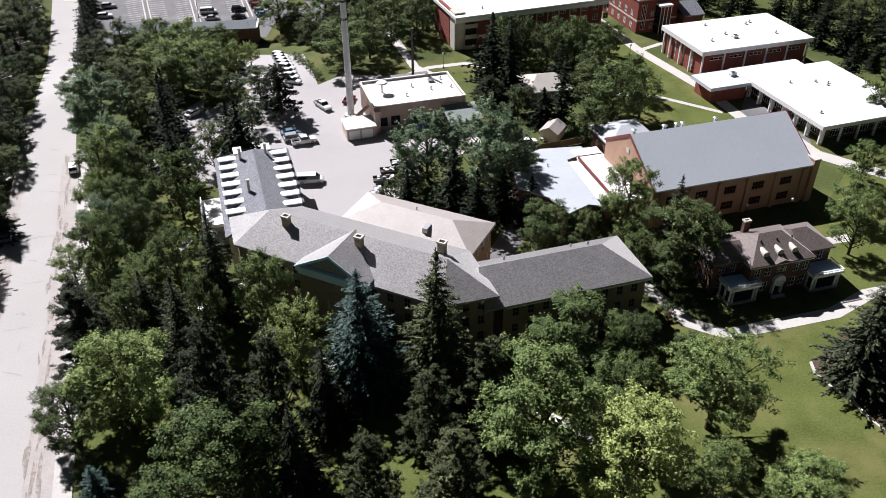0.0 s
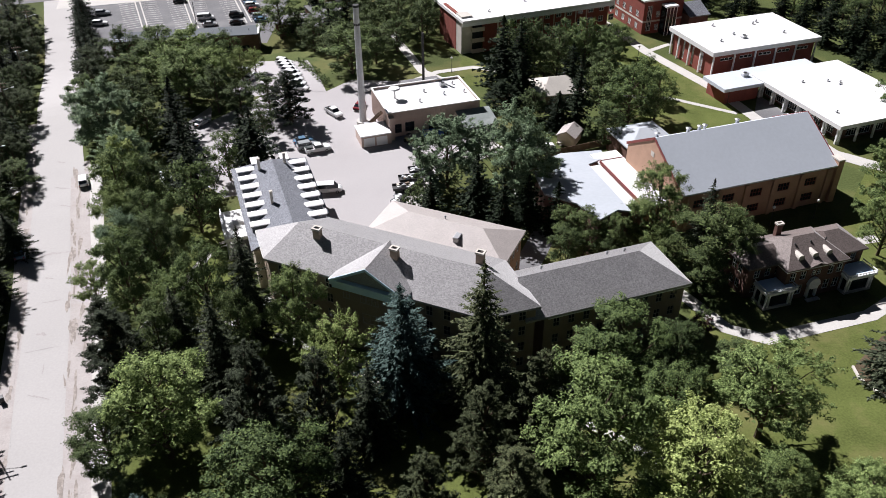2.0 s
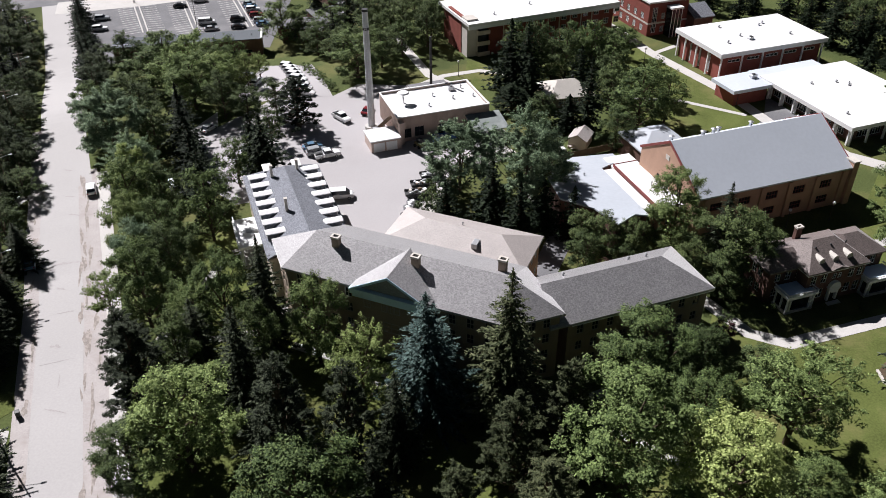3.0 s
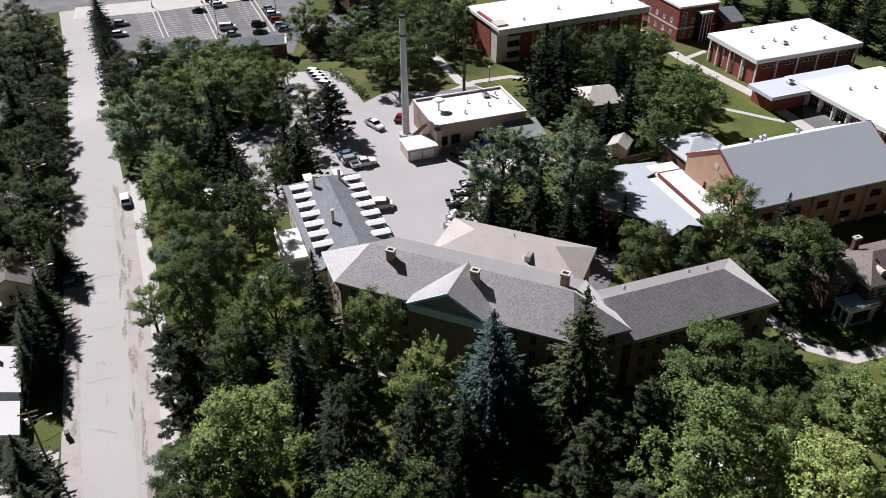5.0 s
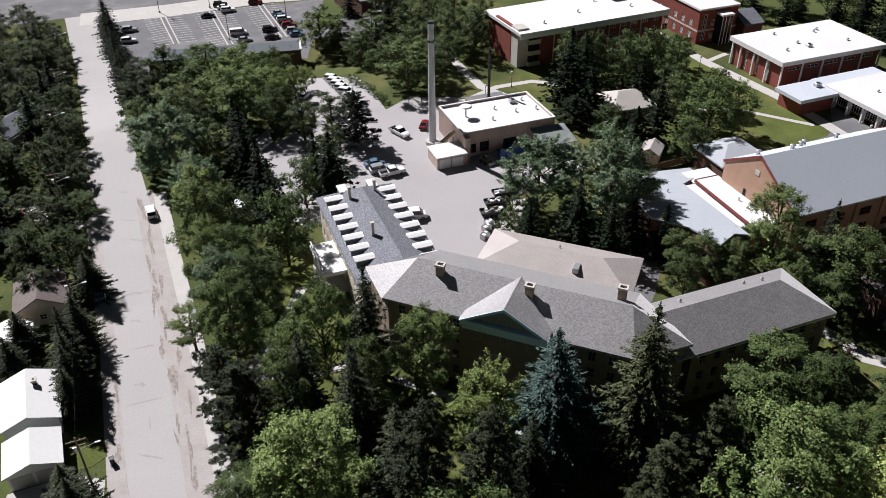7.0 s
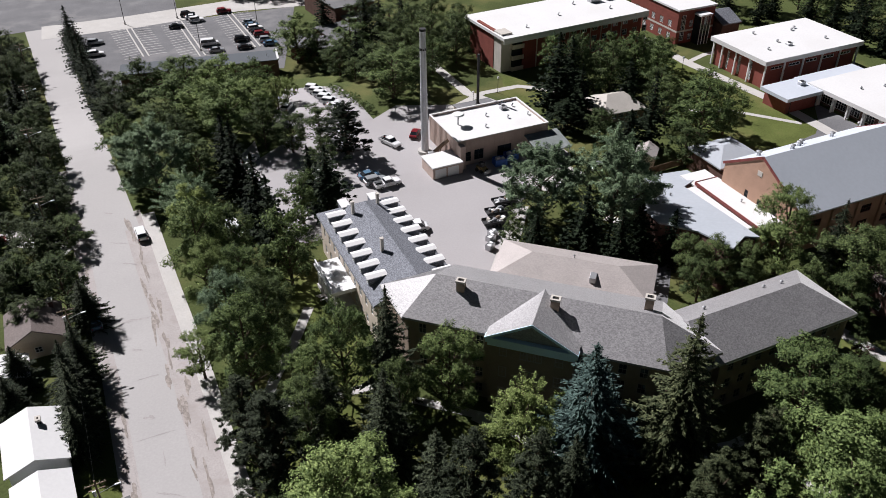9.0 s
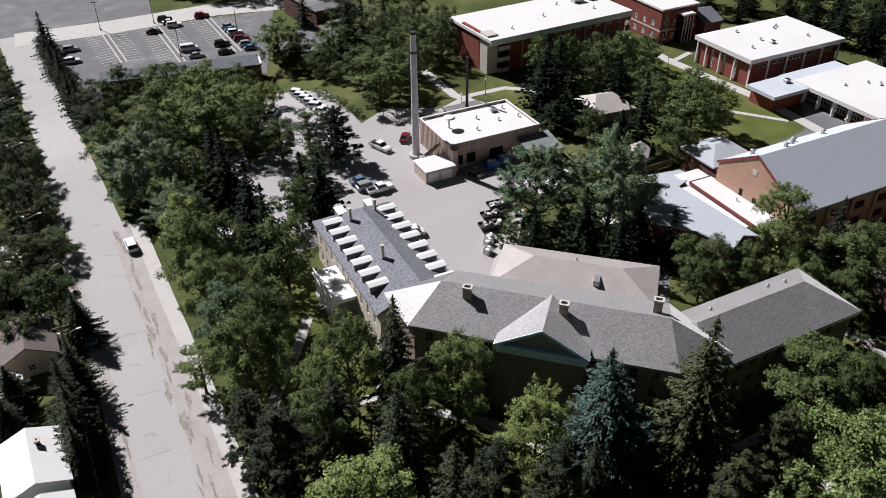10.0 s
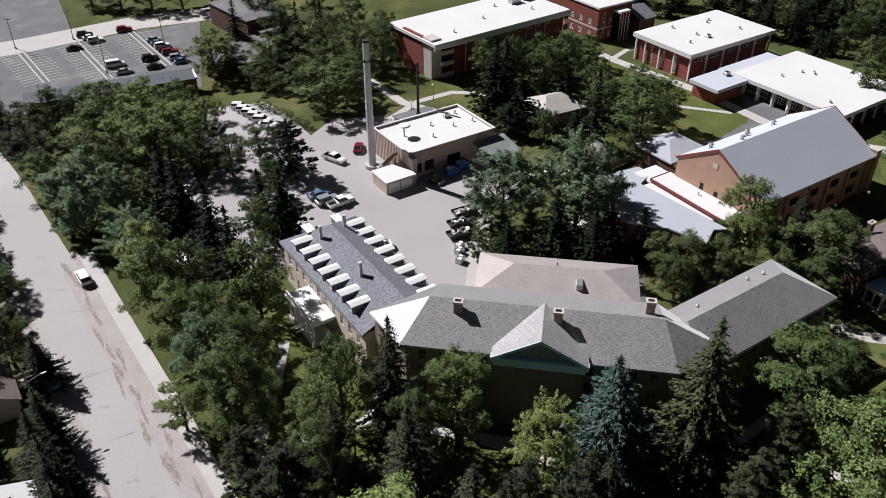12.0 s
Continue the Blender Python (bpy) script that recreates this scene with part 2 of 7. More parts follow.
M = {
    "grass": mat("grass", (0.07, 0.088, 0.03), 0.95, 0.35, 0.09, 2.5, 0.5, stain=(0.17, 0.14, 0.06), stain_amount=0.55, spec=0.1),
    "lawn": mat("lawn", (0.094, 0.114, 0.033), 0.95, 0.32, 0.15, 3.0, 0.5, stain=(0.16, 0.14, 0.062), stain_amount=0.75, spec=0.1),
    "soil": mat("soil", (0.10, 0.075, 0.05), 0.95, 0.3, 0.3, 3.0, 0.5, spec=0.1),
    "road": mat("road_surface", (0.375, 0.362, 0.357), 0.9, 0.07, 0.12, 3.0, 0.1, stain=(0.345, 0.33, 0.325), stain_amount=0.5),
    "verge": mat("gravel_verge", (0.37, 0.342, 0.332), 0.95, 0.14, 0.5, 4.0, 0.4, stain=(0.26, 0.228, 0.213), stain_amount=0.8),
    "mud": mat("dried_mud", (0.25, 0.22, 0.2), 0.95, 0.3, 1.2, 4.0, 0.4, stain=(0.4, 0.36, 0.34), stain_amount=0.9),
    "patch": mat("road_patch", (0.33, 0.31, 0.305), 0.9, 0.15, 0.9, 4.0, 0.2, stain=(0.42, 0.4, 0.395), stain_amount=0.8),
    "yard": mat("yard_asphalt", (0.36, 0.345, 0.35), 0.9, 0.06, 0.1, 3.0, 0.1, stain=(0.3, 0.285, 0.285), stain_amount=0.5),
    "lot": mat("parking_asphalt", (0.15, 0.15, 0.157), 0.9, 0.2, 0.15, 3.0, 0.15, stain=(0.25, 0.245, 0.24), stain_amount=0.6, spec=0.2),
    "concrete": mat("concrete", (0.46, 0.445, 0.425), 0.9, 0.12, 0.4, 4.0, 0.15, stain=(0.38, 0.36, 0.33), stain_amount=0.4),
    "paint": mat("white_road_paint", (0.42, 0.41, 0.4), 0.8, 0.15, 0.8, 6.0, 0.05),
    "shingle": shingle_mat("grey_shingle", (0.285, 0.277, 0.285), 0.085, 0.5, 0.48, 0.8, 1.0),
    "slate": shingle_mat("blue_grey_shingle", (0.19, 0.2, 0.225), 0.075, 0.6),
    "tan_roof": shingle_mat("tan_shingle", (0.4, 0.36, 0.345), 0.06, 0.16, 0.5, 0.7, 0.5),
    "brown_roof": shingle_mat("brown_shingle", (0.15, 0.122, 0.114), 0.08, 0.5, 0.6, 0.25, 0.35),
    "porch_metal": mat("pale_blue_porch_metal", (0.55, 0.68, 0.8), 0.4, 0.06, 0.4, 3.0, 0.03),
    "annex_metal": mat("grey_annex_metal", (0.37, 0.4, 0.44), 0.6, 0.06, 0.1, 1.5, 0.03, stain=(0.42, 0.44, 0.47), stain_amount=0.5),
    "metal_roof": mat("pale_metal_roof", (0.52, 0.56, 0.62), 0.55, 0.05, 0.1, 1.5, 0.03, metal=0.0, spec=0.5),
    "dull_roof": mat("dull_green_grey_metal", (0.2, 0.225, 0.22), 0.7, 0.2, 0.4, 3.0, 0.05, stain=(0.36, 0.38, 0.37), stain_amount=0.6),
    "deck_roof": mat("blue_grey_deck_metal", (0.075, 0.087, 0.1), 0.85, 0.08, 0.3, 3.0, 0.03),
    "membrane": mat("white_membrane", (0.66, 0.66, 0.66), 0.8, 0.05, 0.2, 2.0, 0.05, stain=(0.55, 0.54, 0.53), stain_amount=0.4),
    "white": mat("white_paint", (0.74, 0.75, 0.76), 0.6, 0.06, 0.5, 5.0, 0.03),
    "blue_trim": mat("pale_blue_trim", (0.62, 0.8, 0.93), 0.6, 0.06, 0.5, 5.0, 0.03),
    "dull_trim": mat("dull_tan_trim", (0.3, 0.27, 0.24), 0.7, 0.08, 0.5, 5.0, 0.03),
    "red_brick": mat("red_brick", (0.22, 0.068, 0.054), 0.9, 0.2, 0.5, 9.0, 0.3, spec=0.2),
    "dark_brick": mat("dark_brick", (0.13, 0.075, 0.062), 0.9, 0.25, 0.5, 9.0, 0.3, spec=0.2),
    "orange_brick": mat("orange_brick", (0.43, 0.275, 0.2), 0.9, 0.14, 0.5, 9.0, 0.3, spec=0.2),
    "tan_brick": mat("tan_brick", (0.27, 0.215, 0.17), 0.9, 0.16, 0.5, 9.0, 0.3, spec=0.2),
    "plant_wall": mat("ribbed_tan_panel", (0.46, 0.36, 0.315), 0.8, 0.12, 0.6, 5.0, 0.1),
    "beige": mat("beige_stucco", (0.55, 0.48, 0.40), 0.9, 0.12, 0.5, 5.0, 0.15),
    "stone": mat("pale_stone", (0.5, 0.47, 0.43), 0.9, 0.12, 0.5, 5.0, 0.2),
    "steel": mat("galvanised_steel", (0.5, 0.51, 0.53), 0.4, 0.1, 0.8, 3.0, 0.05, metal=0.7),
    "stack": mat("silver_stack_paint", (0.6, 0.61, 0.63), 0.5, 0.08, 0.3, 2.0, 0.03),
    "dark": mat("dark_metal", (0.03, 0.03, 0.032), 0.6, 0.2, 1.0, 6.0, 0.05),
    "black": mat("black_rubber", (0.015, 0.015, 0.016), 0.8, 0.2, 2.0, 8.0, 0.05),
    "wood": mat("weathered_wood", (0.2, 0.15, 0.11), 0.9, 0.25, 1.0, 8.0, 0.3),
    "bark": mat("bark", (0.09, 0.068, 0.05), 0.95, 0.3, 1.5, 9.0, 0.6, spec=0.1),
    "glass": glass_mat("dark_window_glass", (0.018, 0.022, 0.028)),
    "maroon": mat("maroon_trim", (0.2, 0.05, 0.045), 0.7, 0.15, 0.5, 4.0, 0.05),
    "blue": mat("blue_paint", (0.03, 0.1, 0.36), 0.5, 0.12, 0.5, 4.0, 0.03),
    "yellow": mat("faded_yellow_paint", (0.24, 0.18, 0.08), 0.6, 0.15, 0.5, 4.0, 0.03),
    "lamp_red": mat("red_lens", (0.35, 0.01, 0.01), 0.3, 0.05, 1, 4, 0),
    "car_white": mat("white_car_paint", (0.72, 0.73, 0.74), 0.3, 0.03, 0.5, 3.0, 0),
    "car_silver": mat("silver_car_paint", (0.4, 0.42, 0.44), 0.3, 0.03, 0.5, 3.0, 0, metal=0.4),
    "car_black": mat("black_car_paint", (0.012, 0.013, 0.015), 0.25, 0.03, 0.5, 3.0, 0),
    "car_red": mat("dark_red_car_paint", (0.17, 0.012, 0.018), 0.3, 0.03, 0.5, 3.0, 0),
    "car_blue": mat("blue_car_paint", (0.09, 0.17, 0.26), 0.3, 0.03, 0.5, 3.0, 0),
    "leaf_mid": leaf_mat("leaf_mid", (0.034, 0.062, 0.022), (0.166, 0.226, 0.08)),
    "leaf_bright": leaf_mat("leaf_bright", (0.066, 0.104, 0.034), (0.285, 0.375, 0.135)),
    "leaf_light": leaf_mat("leaf_light", (0.1, 0.142, 0.042), (0.31, 0.385, 0.14)),
    "leaf_dark": leaf_mat("leaf_dark", (0.022, 0.04, 0.016), (0.122, 0.166, 0.062)),
    "leaf_grey": leaf_mat("leaf_grey", (0.05, 0.085, 0.05), (0.245, 0.335, 0.195)),
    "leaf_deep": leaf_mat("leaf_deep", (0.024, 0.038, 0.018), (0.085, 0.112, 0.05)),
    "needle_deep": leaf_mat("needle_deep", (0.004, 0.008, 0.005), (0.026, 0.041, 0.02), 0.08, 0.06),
    "leaf_plum": leaf_mat("leaf_plum", (0.035, 0.016, 0.02), (0.11, 0.05, 0.055)),
    "needle": leaf_mat("needle_green", (0.008, 0.013, 0.008), (0.078, 0.096, 0.058), 0.08, 0.06),
    "needle_blue": leaf_mat("needle_blue", (0.02, 0.04, 0.036), (0.16, 0.24, 0.215), 0.08, 0.06),
    "needle_olive": leaf_mat("needle_olive", (0.02, 0.03, 0.014), (0.105, 0.122, 0.062), 0.08, 0.06),
}


# ---- building helpers ----
def smooth(a):
    a = min(1.0, max(0.0, a))
    return a * a * (3 - 2 * a)


def ground_z(x, y):
    """The land is level, and falls away six metres towards the parking lot in the north-west."""
    return -6.0 * smooth(((y - 195) - (x + 50) * 0.25) / 55) * smooth((-15 - x) / 30)


def mesh_of(name, verts, faces, material):
    me = bpy.data.meshes.new(name)
    me.from_pydata([tuple(v) for v in verts], [], faces)
    me.materials.append(material)
    me.update()
    return me


def part(name, data, material, parent, label="", m=None):
    """Links a mesh, or a bmesh, as one object under its thing."""
    if isinstance(data, bmesh.types.BMesh):
        me = bpy.data.meshes.new(name)
        bmesh.ops.recalc_face_normals(data, faces=data.faces)
        data.to_mesh(me)
        data.free()
        me.materials.append(material)
        data = me
    ob = new(name, data)
    ob.parent = parent
    if m is not None:
        ob.matrix_basis = m
    if label:
        ob["label"] = label
    return ob


def thing(name, label, category, m=None, group="", kind=""):
    ob = new(name)
    ob.empty_display_size = 0.5
    if m is not None:
        ob.matrix_basis = m
    return tagged(ob, label, category, group, kind)


def structure(name, me, label):
    return tagged(new(name, me), label, name.replace("_", " ").rstrip(" 0123456789"), kind="structure")


def box(bm, x0, y0, z0, x1, y1, z1, bevel=0.0, m=None):
    r = bmesh.ops.create_cube(bm, size=1)
    t = Matrix.Translation(((x0 + x1) / 2, (y0 + y1) / 2, (z0 + z1) / 2)) @ Matrix.Diagonal((x1 - x0, y1 - y0, z1 - z0, 1))
    bmesh.ops.transform(bm, matrix=(m or Matrix()) @ t, verts=r["verts"])
    if bevel:
        es = {e for v in r["verts"] for e in v.link_edges}
        bmesh.ops.bevel(bm, geom=list(es), offset=bevel, segments=1, affect="EDGES", profile=0.5)
    return bm


def boxes(*rows, bevel=0.0):
    bm = bmesh.new()
    for r in rows:
        box(bm, *r, bevel=bevel)
    return bm


def tube(bm, a, b, r0, r1, n=8, cap=True):
    a, b = Vector(a), Vector(b)
    d = b - a
    m = Matrix.Translation((a + b) / 2) @ d.to_track_quat("Z", "Y").to_matrix().to_4x4()
    bmesh.ops.create_cone(bm, cap_ends=cap, segments=n, radius1=r0, radius2=r1, depth=d.length, matrix=m)
    return bm


def tubes(*rows, n=8):
    bm = bmesh.new()
    for a, b, r0, r1 in rows:
        tube(bm, a, b, r0, r1, n)
    return bm


def slab(name, verts, faces, t, material):
    """Faces given from above, thickened downwards by t."""
    n = len(verts)
    vs = [tuple(v) for v in verts] + [(v[0], v[1], v[2] - t) for v in verts]
    fs = [tuple(f) for f in faces] + [tuple(i + n for i in reversed(f)) for f in faces]
    seen = {}
    for f in faces:
        for i in range(len(f)):
            seen[(f[i], f[(i + 1) % len(f)])] = 1
    for a, b in seen:
        if (b, a) not in seen:
            fs.append((b, a, a + n, b + n))
    return mesh_of(name, vs, fs, material)


def hip_roof(x0, y0, x1, y1, ze, zr, in0, in1, t, material, ym=None):
    """A roof with its ridge along x; in0 and in1: how far the ridge ends lie inside (0: a gable)."""
    ym = (y0 + y1) / 2 if ym is None else ym
    v = [(x0, y0, ze), (x1, y0, ze), (x1, y1, ze), (x0, y1, ze), (x0 + in0, ym, zr), (x1 - in1, ym, zr)]
    f = [(0, 1, 5, 4), (2, 3, 4, 5)]
    if in1:
        f.append((1, 2, 5))
    if in0:
        f.append((3, 0, 4))
    return slab("roof", v, f, t, material)


def gable_wall(y0, y1, z0, zr, x, t=0.3, ym=None):
    ym = (y0 + y1) / 2 if ym is None else ym
    v = [(x, y0, z0), (x, y1, z0), (x, ym, zr), (x + t, y0, z0), (x + t, y1, z0), (x + t, ym, zr)]
    f = [(0, 2, 1), (3, 4, 5), (0, 1, 4, 3), (1, 2, 5, 4), (2, 0, 3, 5)]
    return v, f


WINDOW_CACHE = {}


def window(parent, w, h, m, frame_mat, mullions=1, rails=1, name="window"):
    key = (round(w, 2), round(h, 2), frame_mat.name, mullions, rails)
    if key not in WINDOW_CACHE:
        s = 0.09 if w > 0.7 else 0.06
        us, zs = [-0.02, s], [-0.06, s]
        for i in range(mullions):
            x = w * (i + 1) / (mullions + 1)
            us += [x - 0.03, x + 0.03]
        for i in range(rails):
            z = h * (i + 1) / (rails + 1)
            zs += [z - 0.03, z + 0.03]
        us += [w - s, w + 0.02]
        zs += [h - s, h + 0.02]
        bm = bmesh.new()
        gv = [[bm.verts.new((u, -0.03, z)) for z in zs] for u in us]
        for i in range(len(us) - 1):
            for j in range(len(zs) - 1):
                if i % 2 == 0 or j % 2 == 0:
                    bm.faces.new((gv[i][j], gv[i + 1][j], gv[i + 1][j + 1], gv[i][j + 1]))
        ext = bmesh.ops.extrude_face_region(bm, geom=bm.faces[:])
        bmesh.ops.translate(bm, vec=(0, 0.13, 0), verts=[e for e in ext["geom"] if isinstance(e, bmesh.types.BMVert)])
        me = bpy.data.meshes.new("window")
        bmesh.ops.recalc_face_normals(bm, faces=bm.faces)
        bm.to_mesh(me)
        bm.free()
        me.materials.append(frame_mat)
        bm = boxes((0.03, 0.04, 0.03, w - 0.03, 0.06, h - 0.03))
        pm = bpy.data.meshes.new("pane")
        bm.to_mesh(pm)
        bm.free()
        pm.materials.append(M["glass"])
        WINDOW_CACHE[key] = (me, pm)
    me, pm = WINDOW_CACHE[key]
    ob = part(name, me, None, parent, m=m)
    part("pane", pm, None, ob)
    return ob


def wall(parent, p0, p1, z0, z1, material, openings=(), frame_mat=None, depth=0.22, mull=1, rails=1, name="wall"):
    """An outer wall from p0 to p1 (the outside on the right hand), with openings (u, v, width, height) through its face and a window in each."""
    dx, dy = p1[0] - p0[0], p1[1] - p0[1]
    L, H = math.hypot(dx, dy), z1 - z0
    us = sorted({0, L, *[o[0] for o in openings], *[o[0] + o[2] for o in openings]})
    zs = sorted({0, H, *[o[1] for o in openings], *[o[1] + o[3] for o in openings]})
    us = [u for u in us if 0 <= u <= L]
    zs = [z for z in zs if 0 <= z <= H]
    v, f = [], []

    def quad(*p):
        f.append(tuple(range(len(v), len(v) + 4)))
        v.extend(p)

    for a, b in zip(us, us[1:]):
        for c, d in zip(zs, zs[1:]):
            mu, mz = (a + b) / 2, (c + d) / 2
            if not any(o[0] < mu < o[0] + o[2] and o[1] < mz < o[1] + o[3] for o in openings):
                quad((a, 0, c), (b, 0, c), (b, 0, d), (a, 0, d))
    for u, w, ww, h in openings:
        for (a, c), (b, d) in (((u, w), (u, w + h)), ((u, w + h), (u + ww, w + h)), ((u + ww, w + h), (u + ww, w)), ((u + ww, w), (u, w))):
            quad((a, 0, c), (b, 0, d), (b, depth, d), (a, depth, c))
    T = max(depth + 0.03, 0.3)
    quad((0, T, 0), (0, T, H), (L, T, H), (L, T, 0))
    quad((0, 0, H), (L, 0, H), (L, T, H), (0, T, H))
    m = pose(p0[0], p0[1], z0, 0, 0, math.degrees(math.atan2(dy, dx)))
    ob = part(name, mesh_of("wall", v, f, material), None, parent, m=m)
    for u, w, ww, h in openings:
        window(parent, ww, h, m @ pose(u, depth - 0.13, w), frame_mat or M["white"], mull, rails)
    return ob


def grid_openings(L, rows, n, w, h, margin=1.5):
    """n openings evenly along a wall of length L in each of the rows (heights of sills)."""
    step = (L - 2 * margin) / n
    return [(margin + step * (i + 0.5) - w / 2, z, w, h) for z in rows for i in range(n)]


def block(parent, x0, y0, x1, y1, z0, z1, material, south=(), east=(), north=(), west=(), **kw):
    """Four walls round a rectangle; the openings of each side as wall() takes them."""
    wall(parent, (x0, y0), (x1, y0), z0, z1, material, south, **kw)
    wall(parent, (x1, y0), (x1, y1), z0, z1, material, east, **kw)
    wall(parent, (x1, y1), (x0, y1), z0, z1, material, north, **kw)
    wall(parent, (x0, y1), (x0, y0), z0, z1, material, west, **kw)


def chimney(parent, x, y, z0, z1, w, d, flues=2, material=None):
    bm = boxes((x - w / 2, y - d / 2, z0, x + w / 2, y + d / 2, z1 - 0.3))
    st = part("chimney", bm, material or M["tan_brick"], parent)
    part("cap", boxes((x - w / 2 - 0.12, y - d / 2 - 0.12, z1 - 0.3, x + w / 2 + 0.12, y - d / 2 + 0.15, z1), (x - w / 2 - 0.12, y + d / 2 - 0.15, z1 - 0.3, x + w / 2 + 0.12, y + d / 2 + 0.12, z1),
                      (x - w / 2 - 0.12, y - d / 2 + 0.15, z1 - 0.3, x - w / 2 + 0.15, y + d / 2 - 0.15, z1), (x + w / 2 - 0.15, y - d / 2 + 0.15, z1 - 0.3, x + w / 2 + 0.12, y + d / 2 - 0.15, z1)), M["stone"], st)
    part("flue", boxes(*[(x - w / 2 + 0.2 + i * (w - 0.4) / flues, y - d / 2 + 0.2, z1 - 0.6, x - w / 2 + 0.2 + (i + 0.7) * (w - 0.4) / flues, y + d / 2 - 0.2, z1 - 0.2) for i in range(flues)]), M["dark"], st)
    return st


def vent(parent, x, y, z, r=0.25, h=0.7, material=None):
    return part("roof_vent", tubes(((x, y, z - 0.2), (x, y, z + h), r, r), ((x, y, z + h), (x, y, z + h + 0.18), r * 1.7, r * 0.6)), material or M["steel"], parent)


def rooftop_unit(parent, x, y, z, w=1.4, d=1.0, h=0.9):
    u = part("rooftop_unit", boxes((x, y, z - 0.05, x + w, y + d, z + h), bevel=0.05), M["steel"], parent)
    part("fan_cover", tubes(((x + w / 2, y + d / 2, z + h), (x + w / 2, y + d / 2, z + h + 0.12), d * 0.35, d * 0.35), n=10), M["dark"], u)


# ---- ground, roads and yards ----
def sheet(name, p00, p10, p11, p01, nu, nv, lift, material, label):
    """A four-cornered sheet laid over the land."""
    v, f = [], []
    for j in range(nv + 1):
        for i in range(nu + 1):
            a, b = i / nu, j / nv
            x = (p00[0] * (1 - a) + p10[0] * a) * (1 - b) + (p01[0] * (1 - a) + p11[0] * a) * b
            y = (p00[1] * (1 - a) + p10[1] * a) * (1 - b) + (p01[1] * (1 - a) + p11[1] * a) * b
            v.append((x, y, ground_z(x, y) + lift))
    for j in range(nv):
        for i in range(nu):
            k = j * (nu + 1) + i
            f.append((k, k + 1, k + nu + 2, k + nu + 1))
    return structure(name, mesh_of(name, v, f, material), label)


def strip(name, line, width, lift, material, label, step=3.0, thick=0.0):
    """A band along a line of points, laid over the land."""
    pts = []
    for a, b in zip(line, line[1:]):
        n = max(1, int(math.dist(a, b) / step))
        pts += [(a[0] + (b[0] - a[0]) * i / n, a[1] + (b[1] - a[1]) * i / n) for i in range(n)]
    pts.append(line[-1])
    v, f = [], []
    for i, p in enumerate(pts):
        a, b = pts[max(0, i - 1)], pts[min(len(pts) - 1, i + 1)]
        d = Vector((b[0] - a[0], b[1] - a[1])).normalized()
        for s in (width / 2, -width / 2):
            x, y = p[0] - d.y * s, p[1] + d.x * s
            v.append((x, y, ground_z(x, y) + lift))
        if i:
            k = 2 * i
            f.append((k - 2, k - 1, k + 1, k))
    me = slab(name, v, f, thick, material) if thick else mesh_of(name, v, f, material)
    return structure(name, me, label)


def poly(name, pts, lift, material, label, thick=0.0):
    v = [(x, y, ground_z(x, y) + lift) for x, y in pts]
    f = [tuple(range(len(v)))]
    me = slab(name, v, f, thick, material) if thick else mesh_of(name, v, f, material)
    return structure(name, me, label)


def land():
    xs = [-1800, -700, -350, -240] + [-200 + 4 * i for i in range(88)] + [165, 200, 300, 700, 1800]
    ys = [-1500, -400, -100, 0, 40] + [60 + 4 * i for i in range(76)] + [380, 450, 700, 2000]
    v = [(x, y, ground_z(x, y)) for y in ys for x in xs]
    n = len(xs)
    f = [(j * n + i, j * n + i + 1, (j + 1) * n + i + 1, (j + 1) * n + i) for j in range(len(ys) - 1) for i in range(n - 1)]
    return structure("ground", mesh_of("ground", v, f, M["grass"]), "uneven green and dry grass under the trees")


land()
# the street and its edges
strip("road_street", [(-19.2, -60), (-47.4, 30), (-65.8, 88.6), (-73.3, 113), (-81.7, 137), (-89.6, 161), (-95, 177)], 7.0, 0.05, M["road"], "pale worn asphalt street with patched cracks")
strip("road_street_north", [(-85.6, 153.5), (-103.4, 202), (-119, 245), (-134, 285), (-155, 340), (-178, 400)], 9.6, 0.044, M["road"], "pale worn asphalt street with patched cracks")
strip("verge_east", [(-13.6, -60), (-41.8, 30), (-60.3, 88.6), (-67.9, 113), (-76.2, 137), (-84.2, 161)], 4.2, 0.035, M["verge"], "gravelly dirt verge stained with mud")
strip("verge_west", [(-24.0, -60), (-52.2, 30), (-70.6, 88.6), (-78.1, 113), (-86.5, 137), (-94, 160), (-101, 180)], 2.8, 0.03, M["verge"], "pale dirt verge beside the street")
strip("kerb_east", [(-11.4, -60), (-39.6, 30), (-58.2, 88.6), (-65.8, 113), (-73.7, 136), (-81.6, 160)], 0.25, 0.16, M["concrete"], "concrete kerb along the street", thick=0.14)
strip("pavement_east", [(-10.1, -60), (-38.3, 30), (-56.95, 88.6), (-64.6, 113), (-72.4, 136), (-80.3, 160)], 2.2, 0.15, M["concrete"], "pale concrete pavement beside the street", thick=0.13)
rnd = random.Random(4)


def ragged(w, h, n=30):
    """A flat patch with a torn outline."""
    ph = [rnd.uniform(0, 6.28) for _ in range(4)]
    v = [(0, 0, 0)]
    for i in range(n):
        t = 6.283 * i / n
        k = 0.75 + 0.2 * math.sin(2 * t + ph[0]) + 0.16 * math.sin(3 * t + ph[1]) + 0.12 * math.sin(5 * t + ph[2]) + rnd.uniform(-0.1, 0.1)
        v.append((w / 2 * math.cos(t) * k, h / 2 * math.sin(t) * k, 0))
    return v, [(0, 1 + i, 1 + (i + 1) % n) for i in range(n)]


def spot(name, x, y, a, w, h, lift, material, label):
    v, f = ragged(w, h)
    o = structure(name, mesh_of(name, v, f, material), label)
    o.matrix_basis = pose(x, y, lift + ground_z(x, y), 0, 0, a)


